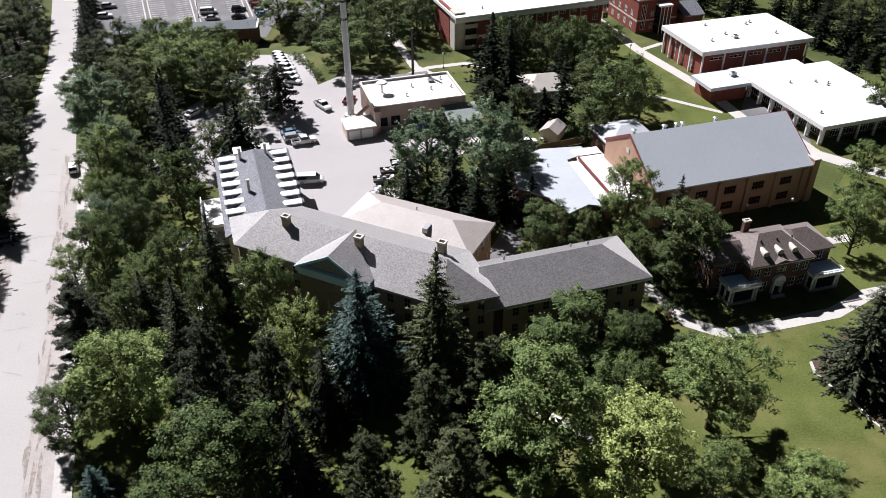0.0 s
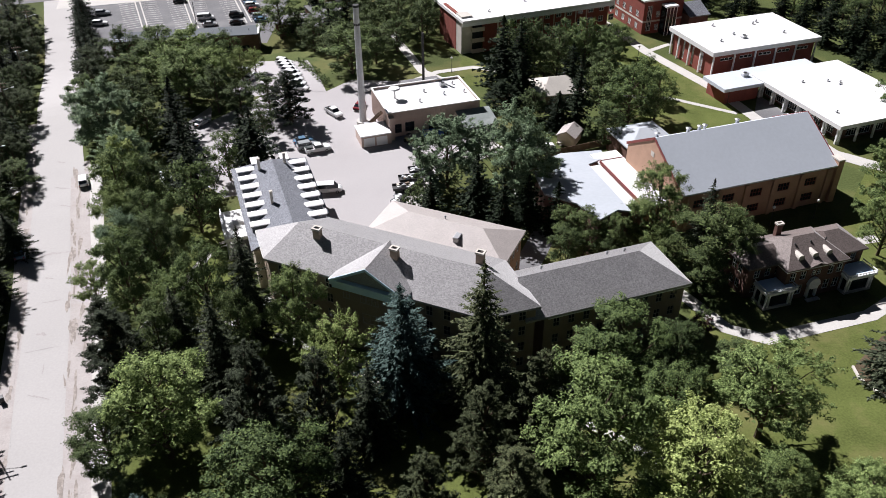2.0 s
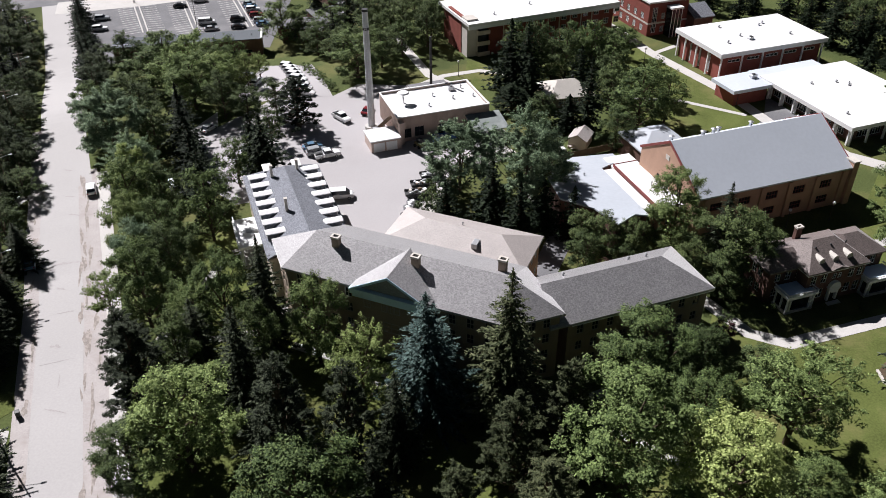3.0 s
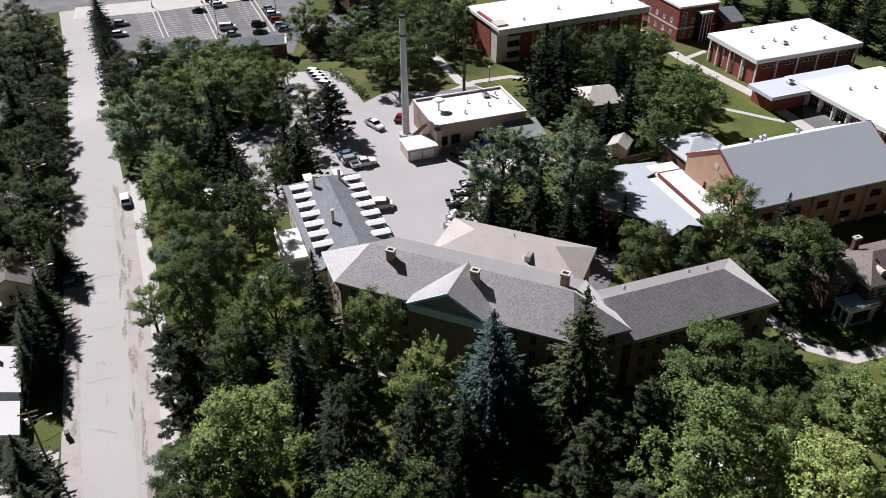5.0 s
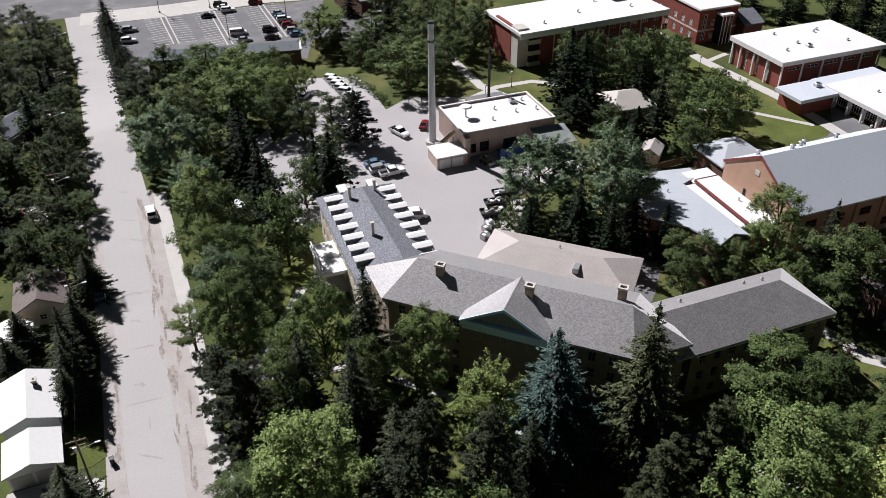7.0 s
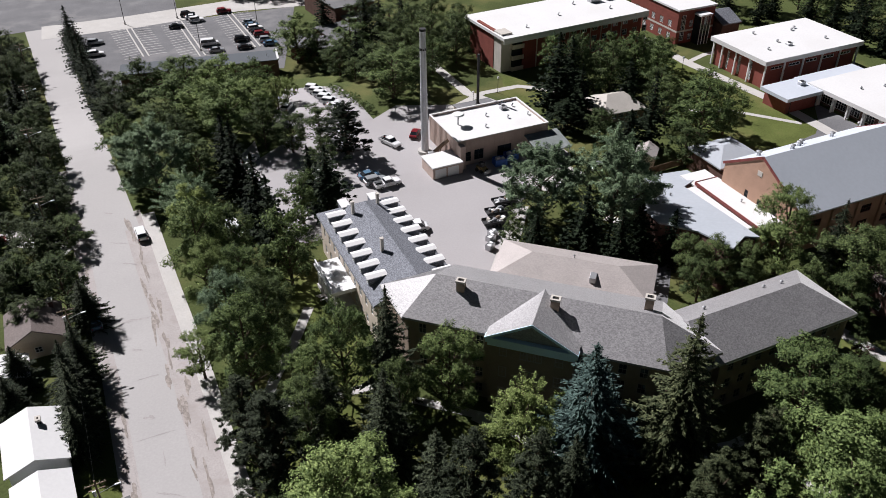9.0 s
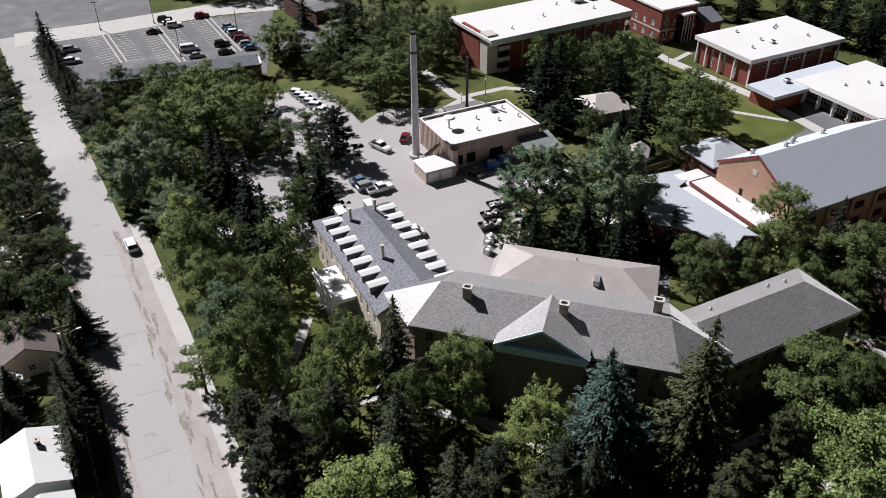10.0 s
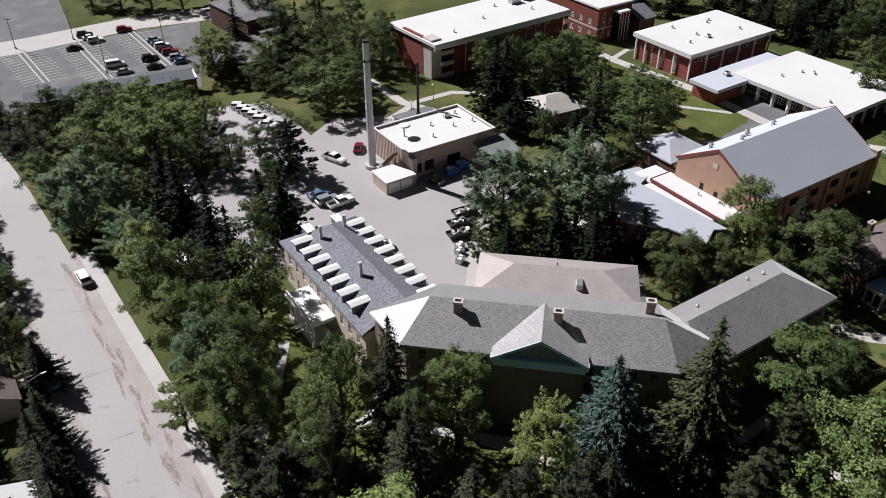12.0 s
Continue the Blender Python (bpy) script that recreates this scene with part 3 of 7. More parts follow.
for k, (x, y, a, w, h) in enumerate([(-75.5, 119, -14, 1.8, 0.7), (-77.4, 126.5, 12, 6.6, 0.8), (-72.6, 112.5, 14, 5.0, 0.25), (-69.6, 100.5, 16, 6.0, 0.2), (-71.2, 104, -20, 2.2, 0.9), (-81, 143, -18, 3.0, 0.6), (-84, 150, -15, 3.5, 0.5), (-88, 161, -18, 3, 0.6), (-66.4, 90, -17, 4.6, 0.35), (-68, 96, -75, 3.0, 0.25)]):
    spot("road_patch_%d" % (k + 1), x, y, a, w, h, 0.062, M["patch"], "dark asphalt patch in the street")
for k in range(30):
    y = 62 + 3.2 * k + rnd.uniform(-1.5, 1.5)
    x = -61.6 - (y - 88.6) * 0.322 + (rnd.uniform(-0.9, 0.9) if k % 3 else rnd.uniform(0.6, 2.4))
    spot("mud_stain_%d" % (k + 1), x, y, 107 + rnd.uniform(-4, 4), rnd.uniform(4.0, 9.5), rnd.uniform(0.35, 1.15), 0.056 + 0.002 * (k % 5), M["mud"], "dried brown mud beside the street")
for k in range(10):
    y = 80 + 8 * k + rnd.uniform(-3, 3)
    spot("mud_stain_%d" % (k + 31), -70.4 - (y - 88.6) * 0.322 + rnd.uniform(-0.6, 0.8), y, 107, rnd.uniform(2.5, 6), rnd.uniform(0.5, 1.2), 0.056 + 0.002 * (k % 5), M["mud"], "dried brown mud beside the street")
# the service yard
poly("yard", [(-29, 119), (-21, 118), (-17.6, 131), (-13.5, 141), (-8, 152), (-3, 161), (6, 168), (8, 172), (-3, 200), (-28, 203), (-34, 196), (-58, 196), (-66, 178), (-62, 158), (-50, 145), (-40, 148), (-33.5, 146)], 0.03, M["yard"], "sun-bleached asphalt service yard")
poly("yard_apron", [(-20.8, 118.2), (-16.2, 127.8), (-9.0, 143.6), (-6.0, 152.0), (-8.2, 152.2), (-13.6, 141.2), (-17.7, 131.2)], 0.036, M["concrete"], "pale concrete apron behind the rear wing")
sheet("yard_north", (-58, 195.9), (-34, 195.9), (-42, 224), (-56, 226), 10, 12, 0.05, M["yard"], "asphalt parking strip beside the yard")
poly("kerb_bed", [(-4.6, 161.6), (5, 168.4), (9, 163), (-1, 156.5)], 0.12, M["concrete"], "pale concrete slab beside the plant", 0.1)
# the far parking lot
sheet("lot_parking", (-119, 256), (-57, 246), (-55, 302), (-128, 284), 24, 20, 0.06, M["lot"], "grey asphalt parking lot with painted bays")
sheet("lot_near", (-106, 232), (-92, 241), (-92, 258), (-118, 262), 8, 10, 0.065, M["lot"], "grey asphalt beside the parking lot")
strip("road_access", [(-135, 287), (-108, 294), (-75, 306), (-40, 310)], 13, 0.075, M["concrete"], "pale concrete access road past the lot")
sheet("lot_far", (-160, 282.5), (-95, 304.5), (-103, 345), (-180, 340), 10, 10, 0.05, M["lot"], "grey asphalt of a farther lot")
for k, (a, b) in enumerate([((-108.2, 288.1), (-98.2, 261.3)), ((-92.6, 291.6), (-81.4, 259.2)), ((-77.7, 300.2), (-65.4, 264.4))]):
    for s in (-0.75, 0.75):
        strip("median_%d" % (2 * k + (s > 0) + 1), [(a[0] + s, a[1] + 0.3 * s), (b[0] + s, b[1] + 0.3 * s)], 0.45, 0.2, M["concrete"], "raised concrete kerb between the parking bays", thick=0.2)
    d = Vector((b[0] - a[0], b[1] - a[1]))
    L = d.length
    d.normalize()
    v, f = [], []
    for i in range(int(L / 2.2)):
        for s in (-1, 1):
            c = Vector(a) + d * (1.0 + 2.2 * i)
            n = Vector((-d.y, d.x)) * s
            p, q = c + n * 1.2, c + n * 6.2 + d * 0.6
            w = d * 0.14
            for e in (p - w, p + w, q + w, q - w):
                v.append((e.x, e.y, -6.0 + 0.085))
            f.append(tuple(range(len(v) - 4, len(v))))
    tagged(new("bay_lines_%d" % (k + 1), mesh_of("bay_lines", v, f, M["paint"])), "worn white painted parking bay lines", "bay lines", kind="structure")
# walks and lawns of the quad
poly("lawn_quad", [(-22, 200), (-1, 196), (14, 203), (12, 213), (2, 217), (-12, 238), (-24, 232)], 0.02, M["lawn"], "mown green lawn crossed by walks")
poly("lawn_library", [(42, 160), (66, 170), (68, 180), (60, 200), (50, 226), (36, 215)], 0.02, M["lawn"], "mown green lawn before the library")
poly("lawn_house", [(33, 84.2), (33, 78), (100, 60), (140, 110), (90, 160), (60, 118), (66, 108), (42, 101), (34, 107), (30.9, 100.4), (24.2, 92.2)], 0.02, M["lawn"], "mown lawn with dry patches round the house")
poly("lawn_front", [(20, 30), (120, 30), (110, 70), (33, 84), (26, 60)], 0.016, M["lawn"], "mown lawn with dry patches")
poly("lawn_field", [(-20, 262), (50, 262), (60, 330), (-30, 330)], 0.02, M["lawn"], "wide green playing field")
poly("lawn_grove", [(-52.6, 78), (-37.5, 30), (20, 30), (26, 60), (33, 84), (24, 92), (8, 86), (-2, 85), (-34, 100), (-55, 96)], 0.014, M["lawn"], "mown lawn between the trees of the grove")
poly("lawn_west", [(-56, 104), (-40, 96), (-30, 98), (-44, 122), (-50, 138), (-58, 132)], 0.02, M["lawn"], "shaded lawn beside the west wing")
strip("path_quad", [(-19, 238), (-9.4, 207.5), (-2, 199)], 2.6, 0.06, M["concrete"], "pale concrete walk")
strip("path_quad_cross", [(-16, 198), (-5.6, 207.1), (4, 210), (9, 208), (16, 203)], 2.0, 0.065, M["concrete"], "pale concrete walk")
strip("path_library", [(45, 245), (52.9, 219), (64.8, 192.2), (69, 176), (71, 168)], 3.2, 0.06, M["concrete"], "broad pale concrete walk")
strip("path_lawn", [(40, 190), (51.5, 188.4), (65.3, 179.2)], 1.4, 0.065, M["concrete"], "narrow concrete walk across the lawn")
strip("path_lawn_north", [(53, 219), (60, 224), (66, 226)], 1.6, 0.07, M["concrete"], "narrow concrete walk")
poly("court", [(69, 178), (74, 190), (81, 165), (79, 158), (66, 160), (60, 166)], 0.05, M["lot"], "grey paved court beside the library")
strip("road_gym", [(44, 164), (56, 166), (68, 172)], 5.0, 0.04, M["lot"], "grey asphalt drive behind the gym")
strip("path_house", [(30, 116), (34.4, 108.5), (38, 101.6), (43.5, 98.8), (62.4, 104), (70, 109), (84, 113)], 2.6, 0.06, M["concrete"], "pale concrete walk in front of the house")
strip("path_house_north", [(52, 121), (60, 122.5), (74, 126)], 2.2, 0.06, M["concrete"], "pale concrete walk behind the house")
strip("path_front", [(-49, 126), (-51.2, 117.7), (-53.9, 110), (-56, 101)], 1.7, 0.06, M["concrete"], "concrete walk under the trees")
strip("path_front_cross", [(-54, 104), (-45.1, 104.6), (-40, 106), (-36, 112)], 1.6, 0.066, M["concrete"], "concrete walk under the trees")
strip("path_facade", [(-34, 102.4), (-27.7, 99.4), (-16, 93.5), (-2, 87), (8, 88), (24, 94.5)], 1.5, 0.07, M["concrete"], "shaded concrete walk along the facade")
strip("step_slab", [(-5.6, 88.9), (-3.6, 87.9)], 1.4, 0.3, M["concrete"], "pale concrete slab before the facade", thick=0.28)
strip("path_south", [(-26, 98), (-14, 88), (2, 86.4), (9.2, 84.2), (13.1, 81.5), (16, 79.4), (21, 75)], 1.5, 0.062, M["concrete"], "concrete walk through the grove")
strip("path_gym", [(76, 170), (79.6, 158.6), (84.6, 154.4), (91, 149.4), (104, 146)], 4.0, 0.055, M["concrete"], "pale pinkish concrete walk beside the gym")
strip("path_annex", [(8, 146), (12.7, 141), (15.4, 136)], 2.4, 0.05, M["concrete"], "pale walk beside the annex")
# paved way; its dark asphalt also stands in for shade on this ground
strip("path_wings", [(5, 114), (8.5, 120.6), (12, 128.5), (15, 135.6)], 4.6, 0.045, M["lot"], "asphalt way between the wings, its dark tone also painting the shade there")
strip("edging", [(54.2, 92.2), (54.0, 89.6), (55.2, 87), (57.2, 84.4), (58.2, 80.6), (60, 77)], 0.35, 0.3, M["stone"], "pale curved stone bed edging", step=1.0, thick=0.3)
poly("bed", [(54.4, 92.2), (54.3, 89.6), (55.4, 87), (57.4, 84.4), (58.4, 80.6), (60, 77), (80, 76), (78, 98), (62, 99)], 0.04, M["soil"], "brown soil bed under spruces")


# ---- main hall: centre block, west wing, east wing, rear wing ----
def centre_block():
    hall = thing("hall_building", "tan brick hall with grey shingle hip roofs and a blue-trimmed pediment", "building")
    s1, a, b, d, n1, w1 = (-34.9, 106.6), (-1.9, 90.95), (6.5, 93.35), (2.45, 104.8), (-25.7, 118.0), (-37.4, 114.5)
    rw, re_ = (-29.45, 110.85, 16.0), (-1.07, 97.3, 16.0)
    ze = 12.15
    ring = [s1, a, b, d, n1, w1]
    v = [(x, y, ze) for x, y in ring] + [rw, re_]
    f = [(0, 1, 7, 6), (1, 2, 7), (2, 3, 7), (3, 4, 6, 7), (4, 5, 6), (5, 0, 6)]
    part("roof", slab("roof", v, f, 0.35, M["shingle"]), None, hall, "grey shingle hip roof")
    cx, cy = -15, 103
    inner = [(x + (cx - x) / math.dist((x, y), (cx, cy)) * 0.8, y + (cy - y) / math.dist((x, y), (cx, cy)) * 0.8) for x, y in ring]
    for i, p in enumerate(inner):
        q = inner[(i + 1) % len(inner)]
        L = math.dist(p, q)
        n = {0: 12, 1: 3, 2: 3, 3: 9, 4: 4, 5: 3}[i]
        ops = grid_openings(L, (0.9, 3.9, 6.9, 9.7), n, 1.15, 1.75, 0.8)
        wall(hall, p, q, 0, ze - 0.25, M["tan_brick"], ops, M["dull_trim"])
    # eave boards round the block
    for i, p in enumerate(ring):
        q = ring[(i + 1) % len(ring)]
        L = math.dist(p, q)
        part("eave_board", boxes((0.0, 0.03, ze - 0.38, L, 0.25, ze - 0.02)), M["dull_trim"], hall, m=pose(p[0], p[1], 0, 0, 0, math.degrees(math.atan2(q[1] - p[1], q[0] - p[0]))))
    # the cross gable with the pediment; x along the ridge, y towards the back
    m = pose(-29.45, 110.85, 0, 0, 0, -25.6)
    px, hw, y0, z0, za = 15.6, 6.3, -7.3, 12.75, 16.35
    v = [(px - hw, y0, z0), (px, y0, za), (px + hw, y0, z0), (px - hw, -5.2, z0), (px, 0.75, za), (px + hw, -5.2, z0), (px - 0.6, 0.02, 15.99), (px + 0.6, 0.02, 15.99)]
    f = [(0, 1, 4, 6, 3), (2, 5, 7, 4, 1), (6, 4, 7)]
    part("cross_roof", slab("roof", v, f, 0.28, M["shingle"]), None, hall, m=m)
    ped = part("pediment", mesh_of("pediment", [(px - hw + 0.9, y0 + 0.5, z0 + 0.1), (px + hw - 0.9, y0 + 0.5, z0 + 0.1), (px, y0 + 0.5, za - 0.45), (px - hw + 0.9, y0 + 0.8, z0 + 0.1), (px + hw - 0.9, y0 + 0.8, z0 + 0.1), (px, y0 + 0.8, za - 0.45)],
                                      [(0, 1, 2), (5, 4, 3), (0, 3, 4, 1), (1, 4, 5, 2), (2, 5, 3, 0)], M["shingle"]), None, hall, "dark shingled pediment face", m=m)
    part("cornice", boxes((px - hw, y0, 11.8, px + hw, y0 + 0.9, 12.45), (px - hw + 0.3, y0 + 0.15, 11.2, px + hw - 0.3, y0 + 0.9, 11.8), (px - hw - 0.1, y0 - 0.1, 12.45, px + hw + 0.1, y0 + 0.9, 12.7)), M["blue_trim"], ped, "pale blue painted cornice")
    for s in (-1, 1):
        bm = bmesh.new()
        L = math.hypot(hw, za - z0)
        box(bm, 0, -0.12, -0.42, L, 0.4, -0.02)
        rake = part("raking_board", bm, M["blue_trim"], ped, "pale blue raking board")
        rake.matrix_basis = Matrix.Translation((px - s * hw, y0, z0)) @ pose(0, 0, 0, 0, 0, 0 if s > 0 else 180) @ pose(0, 0, 0, 0, -math.degrees(math.atan2(za - z0, hw)), 0)
        if s < 0:
            rake.matrix_basis = rake.matrix_basis @ Matrix.Translation((0, -0.28, 0))
    part("entrance_bay", boxes((px - hw + 0.5, y0 + 0.6, 0, px + hw - 0.5, -5.2, 11.8)), M["tan_brick"], hall, m=m)
    for x, z, w, h in [(px - 4.4, 9.4, 1.1, 1.6), (px - 1.5, 9.4, 0.9, 1.6), (px - 0.45, 9.4, 0.9, 1.6), (px + 0.6, 9.4, 0.9, 1.6), (px + 3.3, 9.4, 1.1, 1.6), (px - 4.4, 5.6, 1.1, 1.8), (px - 1.3, 5.6, 2.6, 1.8), (px + 3.3, 5.6, 1.1, 1.8), (px - 4.4, 1.6, 1.1, 1.8), (px + 3.3, 1.6, 1.1, 1.8)]:
        window(hall, w, h, m @ pose(x, y0 + 0.57, z), M["dull_trim"])
    # chimneys near the ridge
    for x, y, z0c, z1c in ((4.1, -1.35, 14.6, 16.8), (17.5, -1.65, 14.4, 17.0), (29.6, 2.1, 14.6, 17.3)):
        st = chimney(hall, 0, 0, z0c, z1c, 1.15, 0.9)
        st.matrix_basis = m @ pose(x, y, 0)
    return hall


centre_block()


def west_wing():
    m = pose(-47.0, 142.3, 0, 0, 0, 16.9)
    wing = thing("dormitory_wing", "pale brick wing with a blue-grey roof and rows of white dormers", "building", m)
    W, L, ze, zr = 14.6, 29.0, 8.0, 11.6
    v = [(0, -L, ze), (W, -L, ze), (W, 0, ze), (0, 0, ze), (W / 2 + 0.2, -L, zr), (W / 2 + 0.2, -5.2, zr)]
    part("roof", slab("roof", v, [(3, 0, 4, 5), (1, 2, 5, 4), (2, 3, 5)], 0.3, M["slate"]), None, wing, "blue-grey shingle hip roof")
    rows = (1.2, 4.6)
    block(wing, 0.5, -L, W - 0.5, -0.5, 0, ze - 0.1, M["beige"], west=grid_openings(L - 0.5, rows, 10, 1.0, 1.7, 1.0), east=grid_openings(L - 0.5, rows, 10, 1.0, 1.7, 1.0), north=grid_openings(W - 1, rows, 4, 1.0, 1.7, 1.0))
    part("eave_board", boxes((0.05, -L, ze - 0.5, 0.3, -0.05, ze - 0.3), (W - 0.3, -L, ze - 0.5, W - 0.05, -0.05, ze - 0.3), (0.3, -0.3, ze - 0.5, W - 0.3, -0.05, ze - 0.3)), M["white"], wing)
    slope = (zr - ze) / (W / 2)
    for side in (-1, 1):
        for i in range(8):
            y = -4.4 - 3.24 * i
            if i == 7 and side < 0:
                continue
            dormer(wing, m, side, y, W, ze, slope)
    for x in (3.9, 9.4):
        d = part("dormer", boxes((x, -2.6, 9.0, x + 1.4, -1.0, 10.1)), M["slate"], wing)
        part("dormer_roof", boxes((x - 0.12, -3.6, 10.1, x + 1.52, -0.8, 10.28)), M["membrane"], d, "white dormer roof")
        window(d, 0.9, 0.8, pose(x + 1.15, -0.96, 9.15, 0, 0, 180), M["white"])
    for x, y, z in ((4.9, -6.3, 12.6), (9.8, -5.2, 12.4), (5.3, -19.2, 12.9)):
        part("chimney", boxes((x - 0.24, y - 0.24, 9.4, x + 0.24, y + 0.24, z), (x - 0.3, y - 0.3, z, x + 0.3, y + 0.3, z + 0.15)), M["stone"], wing)
    # the white porch on the west side
    px0, px1, py0, py1 = -3.6, 0.45, -19.0, -10.0
    porch = part("porch", boxes((px0 - 0.2, py0 - 0.2, 4.3, px1, py1 + 0.2, 4.75), (px0, py0, 3.95, px1, py1, 4.3)), M["white"], wing, "white flat-roofed porch")
    part("porch_floor", boxes((px0, py0, 0, px1, py1, 0.6)), M["concrete"], porch)
    for i in range(6):
        y = py0 + 0.3 + i * (py1 - py0 - 0.6) / 5
        part("column", tubes(((px0 + 0.35, y, 0.6), (px0 + 0.35, y, 3.95), 0.2, 0.16), n=10), M["white"], porch)
    for i in range(24):
        y = py0 + 0.1 + i * (py1 - py0 - 0.2) / 23
        part("baluster", boxes((px0 - 0.02, y - 0.05, 4.75, px0 + 0.08, y + 0.05, 5.6)), M["white"], porch)
    part("rail", boxes((px0 - 0.07, py0, 5.6, px0 + 0.13, py1, 5.72)), M["white"], porch)
    part("hatch", boxes((-1.8, -15, 4.76, -0.8, -14, 5.0)), M["steel"], porch)


def dormer(wing, m, side, y, W, ze, slope):
    """A white flat-topped dormer on one slope, its cheeks and window."""
    w, face, zt = 1.45, 1.0, ze + 1.75
    back = min((zt + 0.1 - ze) / slope, W / 2 - 0.6)
    zb = ze + face * slope

    def X(u):
        return u if side < 0 else W - u

    bm = bmesh.new()
    vs = [(X(face), y - w / 2, zb - 0.1), (X(face), y + w / 2, zb - 0.1), (X(face), y - w / 2, zt), (X(face), y + w / 2, zt), (X(back), y - w / 2, zt), (X(back), y + w / 2, zt)]
    bv = [bm.verts.new(p) for p in vs]
    for f in ((0, 1, 3, 2), (0, 2, 4), (1, 5, 3), (2, 3, 5, 4)):
        bm.faces.new([bv[i] for i in f])
    d = part("dormer", bm, M["slate"], wing, "white-roofed dormer")
    lo, hi = sorted((X(face - 0.3), X(back + 0.35)))
    me = slab("dormer_roof", [(lo, y - w / 2 - 0.12, zt + 0.16), (hi, y - w / 2 - 0.12, zt + 0.16), (hi, y + w / 2 + 0.12, zt + 0.16), (lo, y + w / 2 + 0.12, zt + 0.16), (lo, y, zt + 0.34), (hi, y, zt + 0.34)], [(0, 1, 5, 4), (4, 5, 2, 3)], 0.16, M["membrane"])
    part("dormer_roof", me, None, d, "white dormer roof")
    if side < 0:
        window(d, 0.9, zt - zb - 0.45, pose(X(face) - 0.05, y + 0.45, zb + 0.2, 0, 0, -90), M["white"])
    else:
        window(d, 0.9, zt - zb - 0.45, pose(X(face) + 0.05, y - 0.45, zb + 0.2, 0, 0, 90), M["white"])


west_wing()


def east_wing():
    m = pose(30.66, 101.03, 0, 0, 0, 17.4)
    wing = thing("hall_wing", "tan brick wing with a long grey shingle hip roof", "building", m)
    ze, zr = 9.8, 13.35
    part("roof", hip_roof(-27.5, 0, 0, 11.9, ze, zr, 1.0, 6.2, 0.35, M["shingle"]), None, wing, "grey shingle hip roof")
    rows = (0.8, 3.8, 6.9)
    block(wing, -24.3, 0.7, -0.7, 11.2, 0, ze - 0.1, M["tan_brick"], south=grid_openings(23.8, rows, 9, 1.1, 1.7, 0.8), east=grid_openings(10.5, rows, 4, 1.1, 1.7, 0.8), north=grid_openings(23.8, rows, 9, 1.1, 1.7, 0.8), frame_mat=M["dull_trim"])
    part("eave_board", boxes((-24, 0.04, ze - 0.6, -0.05, 0.25, ze - 0.34), (-0.3, 0.25, ze - 0.6, -0.05, 11.85, ze - 0.34)), M["white"], wing)
    for x, y in ((-21.5, 8.4), (-10.0, 8.9), (-7.4, 8.2)):
        vent(wing, x, y, zr - abs(y - 5.95) / 5.95 * (zr - ze), 0.16, 0.45)


east_wing()


def rear_wing():
    m = pose(-15.6, 129.7, 0, 0, 0, -24.9)
    wing = thing("rear_wing", "brick rear wing with a tan shingle hip roof", "building", m)
    ze, zr, W, D = 8.0, 10.4, 25.4, 11.2
    part("roof", hip_roof(0, -D, W, 0, ze, zr, 5.9, 5.8, 0.3, M["tan_roof"]), None, wing, "tan shingle hip roof")
    block(wing, 0.6, -D + 0.6, W - 0.6, -0.6, 0, ze - 0.1, M["orange_brick"], east=grid_openings(10.2, (1.2, 4.8), 4, 1.1, 1.7, 0.8), north=grid_openings(23.7, (1.2, 4.8), 8, 1.1, 1.7, 0.8), west=grid_openings(10.2, (1.2, 4.8), 3, 1.1, 1.7, 0.8))
    part("eave_board", boxes((0.05, -0.3, ze - 0.55, W - 0.05, -0.05, ze - 0.29), (W - 0.3, -D, ze - 0.55, W - 0.05, -0.3, ze - 0.29), (0.05, -D, ze - 0.55, 0.3, -0.3, ze - 0.29)), M["white"], wing)
    part("skylight", boxes((15.6, -9.2, 8.6, 16.6, -7.4, 9.75), bevel=0.05), M["steel"], wing, "pale boxed roof hatch")
    vent(wing, 12.5, -4.9, 10.1, 0.12, 0.4)
    # the flat-roofed link on the west
    part("link_wall", boxes((-6.0, -11, 0, 0.55, -7.5, 5.2)), M["beige"], wing)
    part("link_roof", boxes((-6.3, -11.3, 5.2, 0.58, -7.2, 5.5)), M["membrane"], wing)


rear_wing()


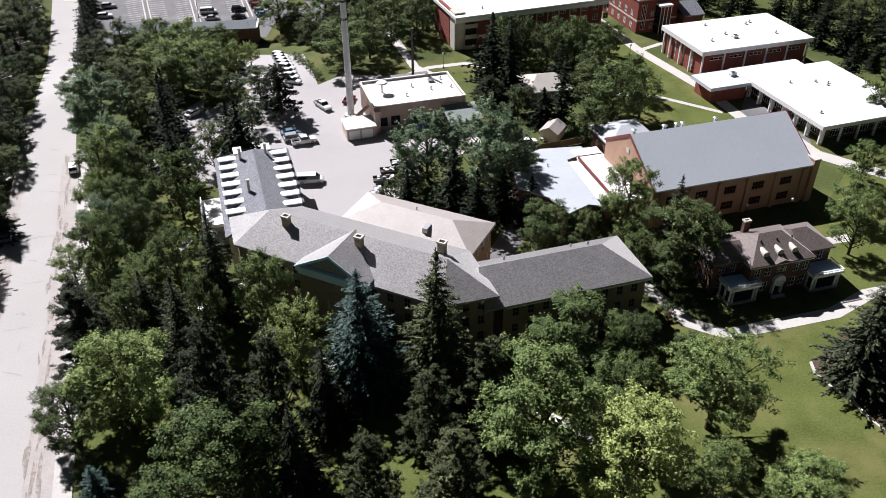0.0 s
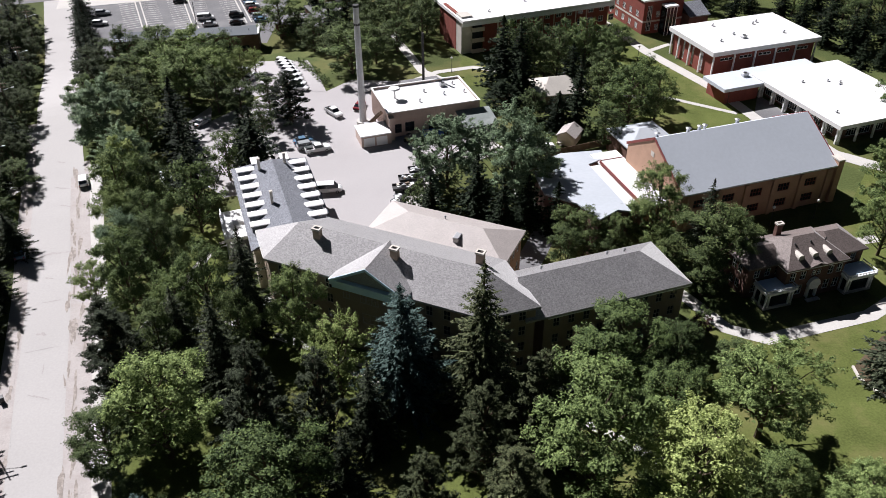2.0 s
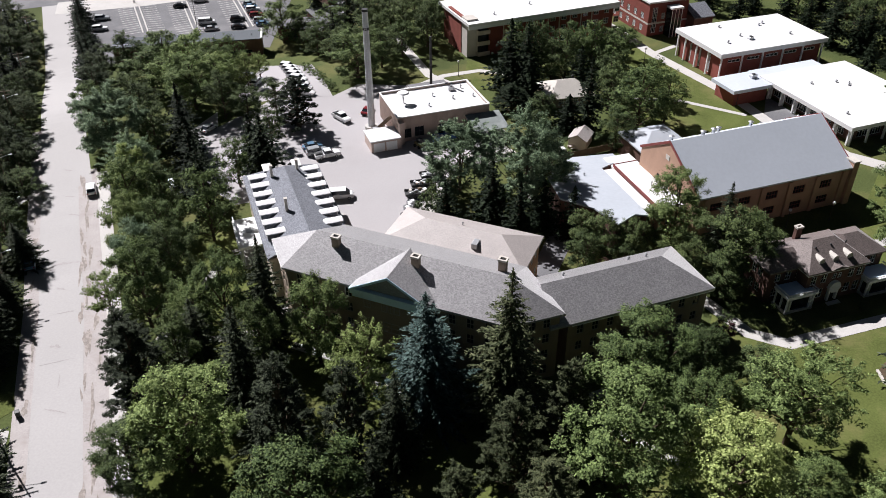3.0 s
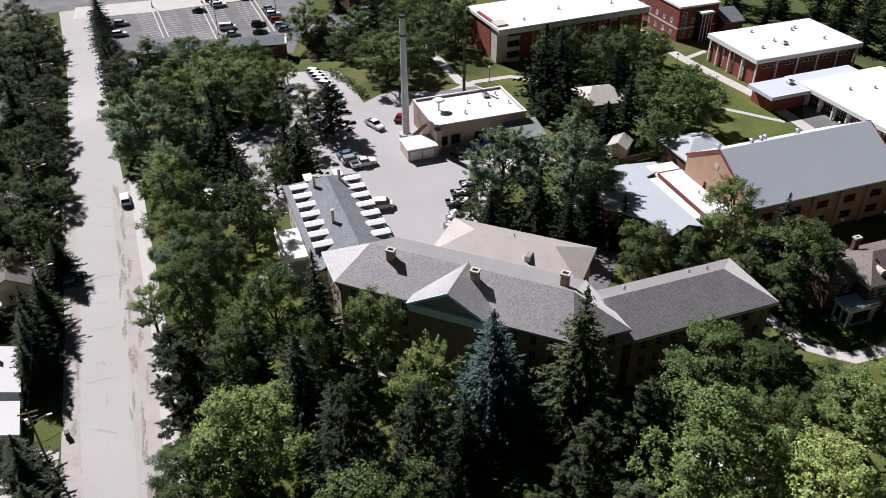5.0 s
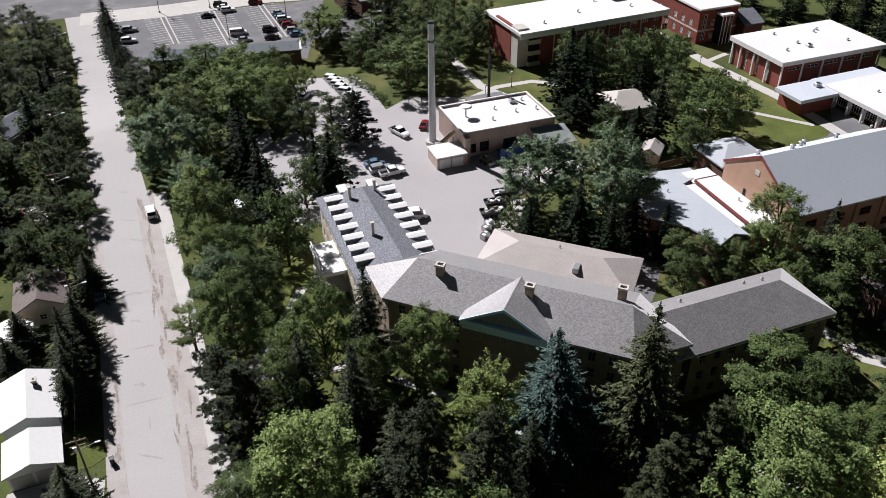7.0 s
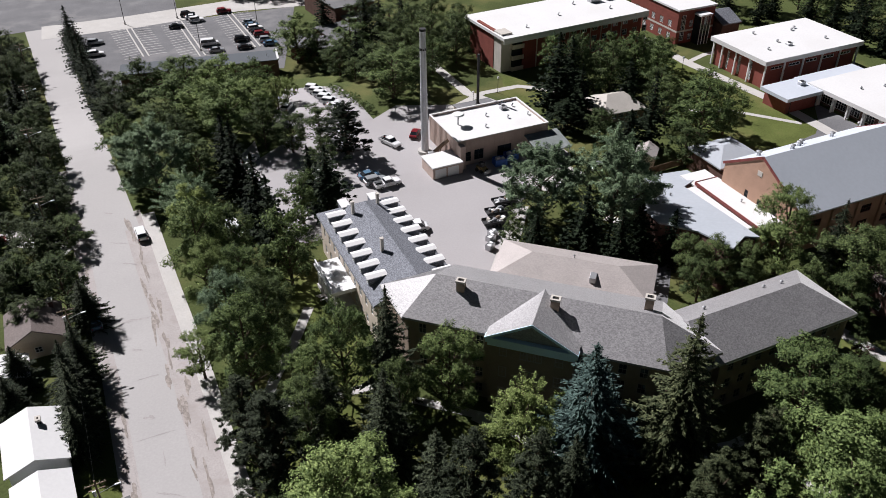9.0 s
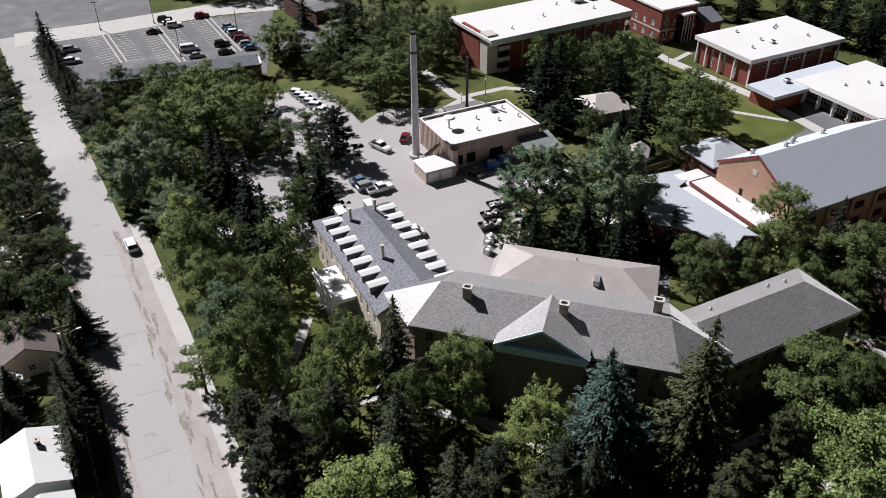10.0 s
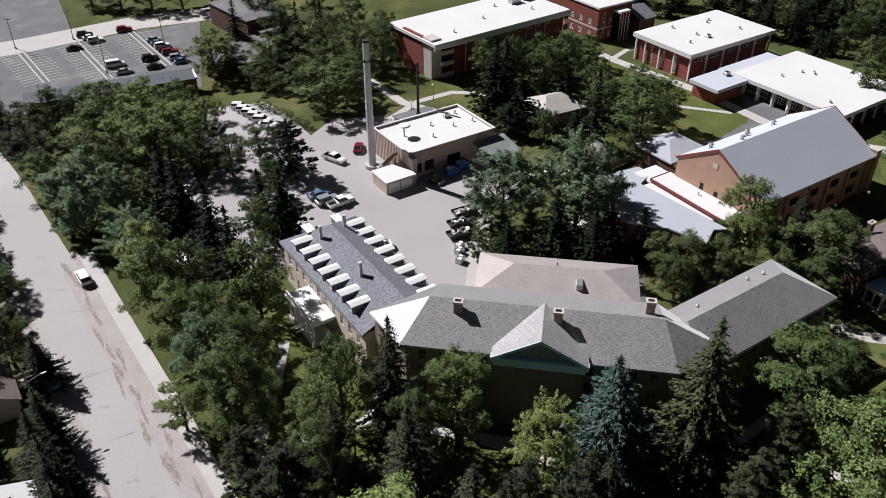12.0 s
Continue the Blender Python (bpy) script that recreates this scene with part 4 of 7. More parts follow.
# ---- gym and its annex ----
def gym():
    m = pose(33.8, 139.7, 0, 0, 0, 17.0)
    g = thing("gym_building", "orange brick gymnasium with a pale grey metal gable roof", "building", m)
    L, ys, yn, zs, zn, zr = 34.6, -10.9, 8.8, 8.5, 9.3, 14.5
    v = [(-0.05, ys - 0.5, zs - 0.25), (L, ys - 0.5, zs - 0.25), (L, 0, zr), (-0.05, 0, zr), (L, yn + 0.5, zn - 0.25), (-0.05, yn + 0.5, zn - 0.25)]
    part("roof", slab("roof", v, [(0, 1, 2, 3), (3, 2, 4, 5)], 0.3, M["metal_roof"]), None, g, "pale grey metal roof")
    for x in (-0.1, L):
        pts = [(x, ys - 0.5, zs - 0.2), (x, 0, zr + 0.06), (x, yn + 0.5, zn - 0.2)]
        bm = bmesh.new()
        for p, q in zip(pts, pts[1:]):
            d = Vector(q) - Vector(p)
            box(bm, -0.06, 0, -0.42, 0.06, d.length, 0.08, m=Matrix.Translation(p) @ pose(0, 0, 0, math.degrees(math.atan2(d.z, d.y)), 0, 0))
        part("rake_trim", bm, M["maroon"], g, "dark red rake trim")
    win = [(u, z, 2.6, 1.7) for u in (3.0, 9.2, 15.4, 21.6, 27.8) for z in (1.2, 4.6)]
    wall(g, (0, ys), (L - 0.4, ys), 0, zs - 0.1, M["orange_brick"], win, M["maroon"], mull=3)
    wall(g, (L - 0.4, yn), (0, yn), 0, zn - 0.1, M["orange_brick"], grid_openings(L, (5,), 6, 2.2, 1.6), M["maroon"], mull=3)
    west = [(9.6, 4.6, 1.0, 1.6), (12.6, 4.4, 1.9, 1.8), (6.2, 5.0, 0.9, 1.5)]
    wall(g, (0, yn), (0, ys), 0, 8.3, M["orange_brick"], west, M["dark"], mull=2)
    wall(g, (L - 0.4, ys), (L - 0.4, yn), 0, 8.3, M["orange_brick"], grid_openings(19, (1.5, 5), 4, 1.6, 1.8), M["maroon"])
    for x in (0.0, L - 0.7):
        vv = [(x, ys, 8.3), (x, yn, 8.3), (x, yn, zn - 0.15), (x, 0, zr - 0.3), (x, ys, zs - 0.1)]
        n = len(vv)
        vv += [(a + 0.3, b, c) for a, b, c in vv]
        part("gable", mesh_of("gable", vv, [tuple(range(n)), tuple(reversed(range(n, 2 * n)))] + [(i, (i + 1) % n, (i + 1) % n + n, i + n) for i in range(n)], M["orange_brick"]), None, g)
    part("gable_vent", boxes((-0.08, -0.6, 10.6, 0.05, 0.5, 11.6)), M["stone"], g, "pale square louvre")
    for i in range(6):
        part("buttress", boxes((1.4 + 6.2 * i, ys - 0.4, 0, 2.1 + 6.2 * i, ys - 0.002, zs - 0.9)), M["orange_brick"], g)
    for x, y in ((12.0, 3.2), (14.6, 5.0), (21.5, 4.2), (3.4, 4.4), (8.0, 1.2)):
        vent(g, x, y, zr - y * 0.56, 0.35, 0.8, M["steel"])
    # the low hipped extension at the north-west corner
    part("corner_roof", slab("roof", [(3.4, 13.0, 4.7), (15.0, 13.0, 4.7), (15.0, 23.6, 4.7), (3.4, 23.6, 4.7), (8.8, 18.8, 6.2), (10.4, 18.8, 6.2)], [(0, 1, 5, 4), (1, 2, 5), (2, 3, 4, 5), (3, 0, 4)], 0.3, M["annex_metal"]), None, g, "low pale metal hip roof")
    part("corner_wall", boxes((3.8, 8.82, 0, 14.6, 23.2, 4.4)), M["dark_brick"], g)
    part("corner_pier", boxes((L - 0.35, ys - 0.6, 0, L + 1.0, ys + 1.6, 9.2)), M["orange_brick"], g)
    part("pier_cap", boxes((L - 0.45, ys - 0.7, 9.2, L + 1.1, ys + 1.7, 9.45)), M["stone"], g)


gym()


def annex():
    m = pose(35.6, 131.9, 0, 0, 0, 16.0)
    a = thing("annex_building", "annex with a white flat roof and pale grey shed roof", "building", m)
    part("high_roof", slab("roof", [(-4.6, 0.3, 5.0), (0.6, 0.3, 5.0), (0.6, 18.4, 5.0), (-4.6, 18.4, 5.0)], [(0, 1, 2, 3)], 0.45, M["membrane"]), None, a, "flat white roof")
    part("roof_edge", boxes((-4.72, 0.2, 4.5, -4.6, 18.5, 5.12), (-4.6, 18.4, 4.5, 0.6, 18.5, 5.12)), M["maroon"], a)
    block(a, -4.4, 0.6, 0.4, 18.2, 0, 4.6, M["orange_brick"], south=[(1.4, 1.0, 1.2, 1.6)], frame_mat=M["white"])
    # the wide shed roof, rising to the south; its outline in the plan of the place
    outline = [(27.9, 156.6), (19.0, 154.9), (13.2, 149.0), (11.9, 143.8), (12.4, 132.0), (17.6, 127.0), (20.2, 119.8), (24.1, 123.8), (26.4, 123.1), (23.6, 147.8), (28.6, 152.3)]
    inv = m.inverted()
    top = [tuple(inv @ Vector((x, y, 3.0 + 0.175 * (156.8 - y)))) for x, y in outline]
    part("shed_roof", slab("roof", top, [tuple(range(len(top)))], 0.3, M["annex_metal"]), None, a, "wide pale grey metal shed roof")
    mid = (19.0, 138.0)
    foot = [tuple(inv @ Vector((x + (mid[0] - x) * 0.04, y + (mid[1] - y) * 0.04, 0))) for x, y in outline]
    n = len(foot)
    head = [(x, y, 2.75 + 0.175 * (156.8 - (m @ Vector((x, y, 0))).y)) for x, y, z in foot]
    part("shed_wall", mesh_of("wall", foot + head, [(i, (i + 1) % n, (i + 1) % n + n, i + n) for i in range(n)], M["dark_brick"]), None, a, "brown brick wall under the shed roof")
    part("strip_roof", boxes((-9.6, 2.0, 3.9, -4.73, 18.2, 4.25)), M["membrane"], a, "narrow white roof strip")
    part("strip_wall", boxes((-9.4, 2.2, 0, -4.73, 18.0, 3.9)), M["orange_brick"], a)
    part("rear_roof", boxes((-4.5, 18.7, 3.75, 1.6, 23.2, 4.05)), M["membrane"], a)
    part("rear_wall", boxes((-4.2, 18.6, 0, 1.3, 22.9, 3.74)), M["orange_brick"], a)
    vent(a, -1.5, 9, 5.0, 0.14, 0.5)
    vent(a, -12.5, 16, 5.2, 0.14, 0.5)


annex()


# ---- heating plant with its stack ----
def plant():
    m = pose(-17.6, 169.8, 0, 0, 0, 17.0)
    p = thing("plant_building", "tan ribbed heating plant with a white flat roof", "building", m)
    W, D, H = 22.0, 14.6, 6.0
    block(p, 0, 0, W, D, 0, H, M["plant_wall"], south=[(1.0, 0.9, 2.2, 2.2), (4.0, 0.9, 2.2, 2.4), (9.6, 0.1, 3.4, 2.9)], west=[(8.5, 0.8, 1.2, 2.0)], frame_mat=M["dark"])
    part("roof_deck", boxes((0.32, 0.32, 5.3, W - 0.32, D - 0.32, 5.62)), M["membrane"], p, "white roof membrane")
    part("parapet", boxes((-0.1, -0.1, H + 0.003, W + 0.1, 0.32, H + 0.16), (-0.1, D - 0.32, H + 0.003, W + 0.1, D + 0.1, H + 0.16), (-0.1, 0.32, H + 0.003, 0.32, D - 0.32, H + 0.16), (W - 0.32, 0.32, H + 0.003, W + 0.1, D - 0.32, H + 0.16)), M["membrane"], p)
    for i in range(36):
        part("rib", boxes((0.25 + i * 0.61, -0.07, 3.2, 0.42 + i * 0.61, -0.002, H)), M["plant_wall"], p)
    for i in range(22):
        part("rib", boxes((-0.07, 0.3 + i * 0.65, 0.1, -0.002, 0.46 + i * 0.65, H)), M["plant_wall"], p)
    for x, y in ((11.5, 9.5), (15.5, 6.6), (19.3, 11.6), (9.0, 4.6), (17.5, 13.2), (20.4, 6.3)):
        vent(p, x, y, 5.62, 0.2, 0.6)
    rooftop_unit(p, 16.0, 10.6, 5.62)
    part("tall_vent", tubes(((4.0, 8.2, 5.6), (4.0, 8.2, 8.0), 0.22, 0.22), ((4.0, 8.2, 8.0), (4.0, 8.2, 8.25), 1.4, 1.15), n=16), M["white"], p, "broad capped roof vent")
    low = part("low_room", boxes((-6.9, -2.8, 0, -0.05, 3.0, 2.6)), M["plant_wall"], p, "low lean-to with a white roof")
    part("low_roof", boxes((-7.1, -3.0, 2.6, -0.05, 3.2, 2.85)), M["membrane"], low)
    for x in (-6.4, -3.5):
        part("roller_door", boxes((x, -2.86, 0.1, x + 2.5, -2.78, 2.2)), M["white"], low)
    part("front_block", boxes((0.0, -1.5, 0, 1.2, -0.01, 5.4)), M["plant_wall"], p)
    # conveyor and pipework by the stack
    part("conveyor", tubes(((-3.6, 6.6, 0.4), (-0.3, 4.2, 4.6), 0.45, 0.4), ((-3.2, 6.0, 0), (-3.2, 6.0, 1.5), 0.1, 0.1), ((-1.6, 5.2, 0), (-1.6, 5.2, 3.2), 0.1, 0.1)), M["wood"], p)
    part("duct", boxes((-4.2, 5.2, 0.2, -1.4, 6.2, 1.8), bevel=0.1), M["steel"], p)
    # the lean-to canopy at the east end
    part("canopy", slab("canopy", [(W - 6.0, -6.8, 3.0), (W + 2.2, -6.8, 3.0), (W + 2.2, -0.15, 4.3), (W - 6.0, -0.15, 4.3)], [(0, 1, 2, 3)], 0.2, M["dull_roof"]), None, p, "sloping grey-green metal canopy")
    for i in range(4):
        part("canopy_post", boxes((W - 5.8 + 2.5 * i, -6.6, 0, W - 5.6 + 2.5 * i, -6.4, 2.85)), M["steel"], p)
    # the low boiler house behind, with its dark flue
    part("boiler_wall", boxes((9.6, D + 0.12, 0, 18.6, D + 7.6, 3.4)), M["beige"], p, "pale wall of the low boiler house")
    part("boiler_roof", slab("roof", [(9.3, D + 0.12, 4.2), (18.9, D + 0.12, 4.2), (18.9, D + 7.9, 3.4), (9.3, D + 7.9, 3.4)], [(0, 1, 2, 3)], 0.2, M["lot"]), None, p, "grey sloping roof")
    part("flue_pipe", tubes(((14.6, D + 5.0, 3.2), (14.6, D + 5.0, 16.0), 0.34, 0.3), ((14.6, D + 5.0, 3.4), (14.6, D + 5.0, 4.0), 0.5, 0.5), n=12), M["dark"], p, "tall dark flue pipe")
    st = thing("smokestack", "tall silver steel smokestack with a dark rim", "smokestack", pose(-23.7, 177.4, 0))
    part("shaft", tubes(((0, 0, 0), (0, 0, 27.6), 0.85, 0.62), n=20), M["stack"], st)
    part("base", tubes(((0, 0, 0), (0, 0, 0.8), 1.6, 1.6), n=16), M["concrete"], st)
    for z in (6.8, 13.6, 20.4):
        part("band", tubes(((0, 0, z), (0, 0, z + 0.25), 0.89 - 0.008 * z, 0.89 - 0.008 * z), n=20), M["stack"], st)
    part("collar", tubes(((0, 0, 23.6), (0, 0, 24.1), 0.74, 0.74), n=20), M["dark"], st)
    part("rim", tubes(((0, 0, 27.6), (0, 0, 28.1), 0.68, 0.68), n=20), M["dark"], st)
    part("ladder", boxes((-0.25, -0.98, 0, -0.19, -0.92, 26), (0.19, -0.98, 0, 0.25, -0.92, 26), *[(-0.19, -0.97, 0.5 * i + 0.5, 0.19, -0.93, 0.5 * i + 0.54) for i in range(50)]), M["steel"], st)


plant()


# ---- three-storey brick dormitory, library, far hall ----
def dormitory():
    m = pose(2.0, 218.2, 0, 0, 0, 20.2)
    d = thing("brick_dormitory", "three-storey red brick dormitory with a white flat roof", "building", m)
    L, D, H = 46.5, 19.5, 9.3
    part("roof", boxes((-0.8, -0.9, H, L, D + 0.9, H + 0.75)), M["membrane"], d, "white flat roof with a deep fascia")
    part("fascia", boxes((-0.8, -0.9, H - 0.85, L, -0.7, H), (L - 0.2, -0.7, H - 0.85, L, D + 0.9, H)), M["white"], d, "deep white fascia")
    rows = (0.7, 3.7, 6.8)
    south = [(x, z, 1.6, 1.7) for z in rows for x in (8.5, 12, 15.5, 19, 22.5, 26, 29.5, 33, 36.5, 40)]
    wall(d, (6, 0.6), (L - 1, 0.6), 0, H, M["red_brick"], south, M["white"])
    wall(d, (L - 1, 0.6), (L - 1, D), 0, H, M["stone"], grid_openings(18, rows, 4, 1.5, 1.6), M["white"])
    wall(d, (L - 1, D), (0.6, D), 0, H, M["red_brick"], grid_openings(44, rows, 12, 1.5, 1.6), M["white"])
    part("end_wall", boxes((-0.3, 5.2, 0, 0.6, 14.2, H + 1.1)), M["red_brick"], d, "blank red brick end wall")
    part("end_wall", boxes((0.6, 14.2, 0, 1.2, D, H)), M["red_brick"], d)
    part("stair_tower", boxes((-0.2, 1.4, 0, 3.0, 5.19, H + 1.2)), M["stone"], d, "pale rendered stair tower")
    # no hollow here: a solid block whose dark colour gives the recess its shade
    part("corner_core", boxes((3.0, 1.6, 0, 6, 6, H)), M["dark"], d, "solid dark block painted as the shade of the balcony recess")
    for z in (0.2, 3.2, 6.2):
        part("balcony", boxes((2.6, 0.2, z, 6.2, 1.6, z + 0.2), (2.6, 0.2, z + 0.2, 6.2, 0.35, z + 1.15), (2.6, 0.35, z + 0.2, 2.75, 1.38, z + 1.15)), M["beige"], d)
    for i in range(9):
        part("pilaster", boxes((7.6 + 3.5 * i + 2.6, 0.45, 0, 7.9 + 3.5 * i + 2.6, 0.598, H)), M["beige"], d)
    for x, y in ((9, 4), (22, 8), (31, 14), (38, 6), (41, 15)):
        vent(d, x, y, H + 0.75, 0.25, 0.6)
    rooftop_unit(d, 36, 12, H + 0.75, 3.5, 2.0, 1.6)
    rooftop_unit(d, 41, 13, H + 0.75, 2.2, 1.6, 2.2)


dormitory()


def library():
    m = pose(64.2, 198.5, 0, 0, 0, 17.5)
    l = thing("library_building", "red brick library under a broad white flat roof on pillars", "building", m)
    L, D, H = 33.5, 20.5, 6.4
    part("roof", boxes((0, 0, H, L, D, H + 1.15)), M["membrane"], l, "white flat roof with a deep fascia")
    block(l, 1.15, 1.1, L - 1.15, D - 1.1, 0, H, M["red_brick"], south=[(x, 4.4, 3.8, 0.8) for x in (2.1, 8.0, 13.9, 19.8, 25.7)], west=[(x, 0.6, 0.8, 4.8) for x in (4.8, 9.0, 13.2)], frame_mat=M["white"], mull=2, rails=0)
    for i in range(6):
        for y in (0.5, D - 0.9):
            part("pillar", boxes((0.7 + i * 6.35, y, 0, 1.05 + i * 6.35, y + 0.35, H)), M["white"], l)
    for i in range(1, 4):
        for x in (0.5, L - 1.0):
            part("pillar", boxes((x, 0.7 + i * 5.1, 0, x + 0.35, 1.05 + i * 5.1, H)), M["white"], l)
    for x, y in ((6.5, 6.4), (12.6, 9.6), (11.2, 17), (22.4, 14.6), (24.2, 15.6), (26.0, 6.2)):
        vent(l, x, y, H + 1.15, 0.28, 0.5)
    rooftop_unit(l, 13, 6, H + 1.15, 1.4, 1.2, 0.7)
    m2 = pose(81.4, 161.6, 0, 0, 0, 18.3)
    c = thing("library_annex", "low white-roofed library annex on white columns", "building", m2)
    W2, D2, H2 = 26.5, 32.5, 4.0
    part("roof", boxes((0, 0, H2, W2, D2 - 1.6, H2 + 0.95)), M["membrane"], c, "white flat roof with a deep fascia")
    part("entry_roof", boxes((-11.2, 26.0, H2 - 0.25, -0.005, 34.8, H2 + 0.6), (0.0, 30.92, H2 - 0.25, 20, 35.2, H2 + 0.6)), M["metal_roof"], c, "low blue-grey entry roof")
    block(c, 3.0, 2.6, W2 - 1.5, D2 - 2.4, 0, H2, M["dark_brick"], west=grid_openings(27.5, (0.5,), 6, 3.0, 2.8), south=grid_openings(22, (0.5,), 5, 3.0, 2.8), frame_mat=M["white"], mull=3)
    part("entry_wall", boxes((-9.6, 27.4, 0, 0.0, 34.6, H2 - 0.25)), M["red_brick"], c)
    for i in range(7):
        part("column", boxes((0.7, 1.0 + i * 4.4, 0, 1.1, 1.4 + i * 4.4, H2)), M["white"], c)
        part("column", boxes((1.5, 1.0 + i * 4.4, 0, 1.9, 1.4 + i * 4.4, H2)), M["white"], c)
    for i in range(6):
        part("column", boxes((1.0 + i * 4.8, 0.6, 0, 1.4 + i * 4.8, 1.0, H2)), M["white"], c)
    for x, y in ((8.4, 22.5), (14.6, 21.0), (16.0, 18.4), (4.2, 6.2), (16.8, 19.2)):
        vent(c, x, y, H2 + 0.95, 0.25, 0.4)
    rooftop_unit(c, -2.5, 30.6, H2 + 0.6, 1.6, 1.2, 0.9)


library()


def far_hall():
    m = pose(54.5, 232.5, 0, 0, 0, 17.5)
    h = thing("far_hall", "red brick hall with a white roof and a glazed stair bay", "building", m)
    H = 9.5
    block(h, 0, 0, 13, 22, 0, H, M["red_brick"], south=[(1.2, 0.8, 1.6, 7.4), (4.2, 0.8, 1.2, 1.8), (4.2, 4.6, 1.2, 1.8)], west=grid_openings(22, (0.9, 4.4), 5, 1.6, 1.8), frame_mat=M["white"], mull=2, rails=4)
    part("band", boxes((-0.06, -0.06, 3.4, 13.06, -0.002, 3.9), (-0.06, -0.002, 3.4, -0.002, 22, 3.9)), M["stone"], h)
    part("roof", boxes((-0.3, -0.3, H, 13.3, 22.3, H + 0.5)), M["membrane"], h)
    part("bay_roof", boxes((5.4, -3.2, H - 1.4, 9.4, -0.32, H - 0.9)), M["membrane"], h)
    part("bay", boxes((5.7, -3.0, 0, 9.1, -0.002, H - 1.4)), M["glass"], h, "glazed stair bay")
    for i in range(4):
        part("bay_mullion", boxes((5.65 + i * 1.1, -3.08, 0, 5.8 + i * 1.1, -3.002, H - 1.4)), M["white"], h)
    part("low_roof", slab("roof", [(13.1, -4, 5.0), (20, -4, 5.0), (20, 8, 5.0), (13.1, 8, 5.0), (13.1, 2, 7.4), (20, 2, 7.4)], [(0, 1, 5, 4), (2, 3, 4, 5)], 0.3, M["slate"]), None, h, "dark slate lean-to roof")
    part("low_wall", boxes((13.2, -3.6, 0, 19.6, 7.6, 4.9)), M["dark_brick"], h)


far_hall()


# ---- trees ----
def leaf_mesh(name, P, material):
    """P: an array of pointed leaf sprays, n x 3 x 3."""
    n = len(P)
    me = bpy.data.meshes.new(name)
    me.vertices.add(3 * n)
    me.vertices.foreach_set("co", np.ascontiguousarray(P, dtype=np.float32).reshape(-1))
    me.loops.add(3 * n)
    me.loops.foreach_set("vertex_index", np.arange(3 * n, dtype=np.int32))
    me.polygons.add(n)
    me.polygons.foreach_set("loop_start", np.arange(0, 3 * n, 3, dtype=np.int32))
    me.polygons.foreach_set("loop_total", np.full(n, 3, dtype=np.int32))
    me.materials.append(material)
    me.update(calc_edges=True)
    return me


def unit(a):
    return a / (np.linalg.norm(a, axis=-1, keepdims=True) + 1e-9)


def sprays(rng, starts, dirs, length, per, leaf, narrow, girth, face):
    """Leafy twigs: each a tapering brush of small pointed leaves round its own axis, the leaves facing outwards."""
    n = len(starts)
    k = n * per
    t = rng.uniform(0, 1, k) ** 0.6
    own = np.repeat(np.arange(n), per)
    L = (length * rng.uniform(0.65, 1.3, n))[own]
    a = dirs[own]
    off = rng.normal(size=(k, 3)) * (girth * (1.3 - 0.8 * t))[:, None]
    c = starts[own] + a * (L * t)[:, None] + off
    nrm = unit(rng.normal(size=(k, 3)) * 0.42 + face[own] * 0.75 + np.array([0, 0, 0.3]))
    r = unit(a * 0.9 + rng.normal(size=(k, 3)) * 0.8)
    r = unit(r - nrm * (r * nrm).sum(1)[:, None])
    side = np.cross(nrm, r)
    l = (leaf * rng.uniform(0.55, 1.35, k))[:, None]
    w = l * narrow
    return np.stack([c - r * l * 0.45 + side * w * 0.5, c + r * l * 0.55, c - r * l * 0.45 - side * w * 0.5], 1)


def bark_mesh(bm):
    tm = bpy.data.meshes.new("trunk")
    bm.to_mesh(tm)
    bm.free()
    tm.materials.append(M["bark"])
    return tm


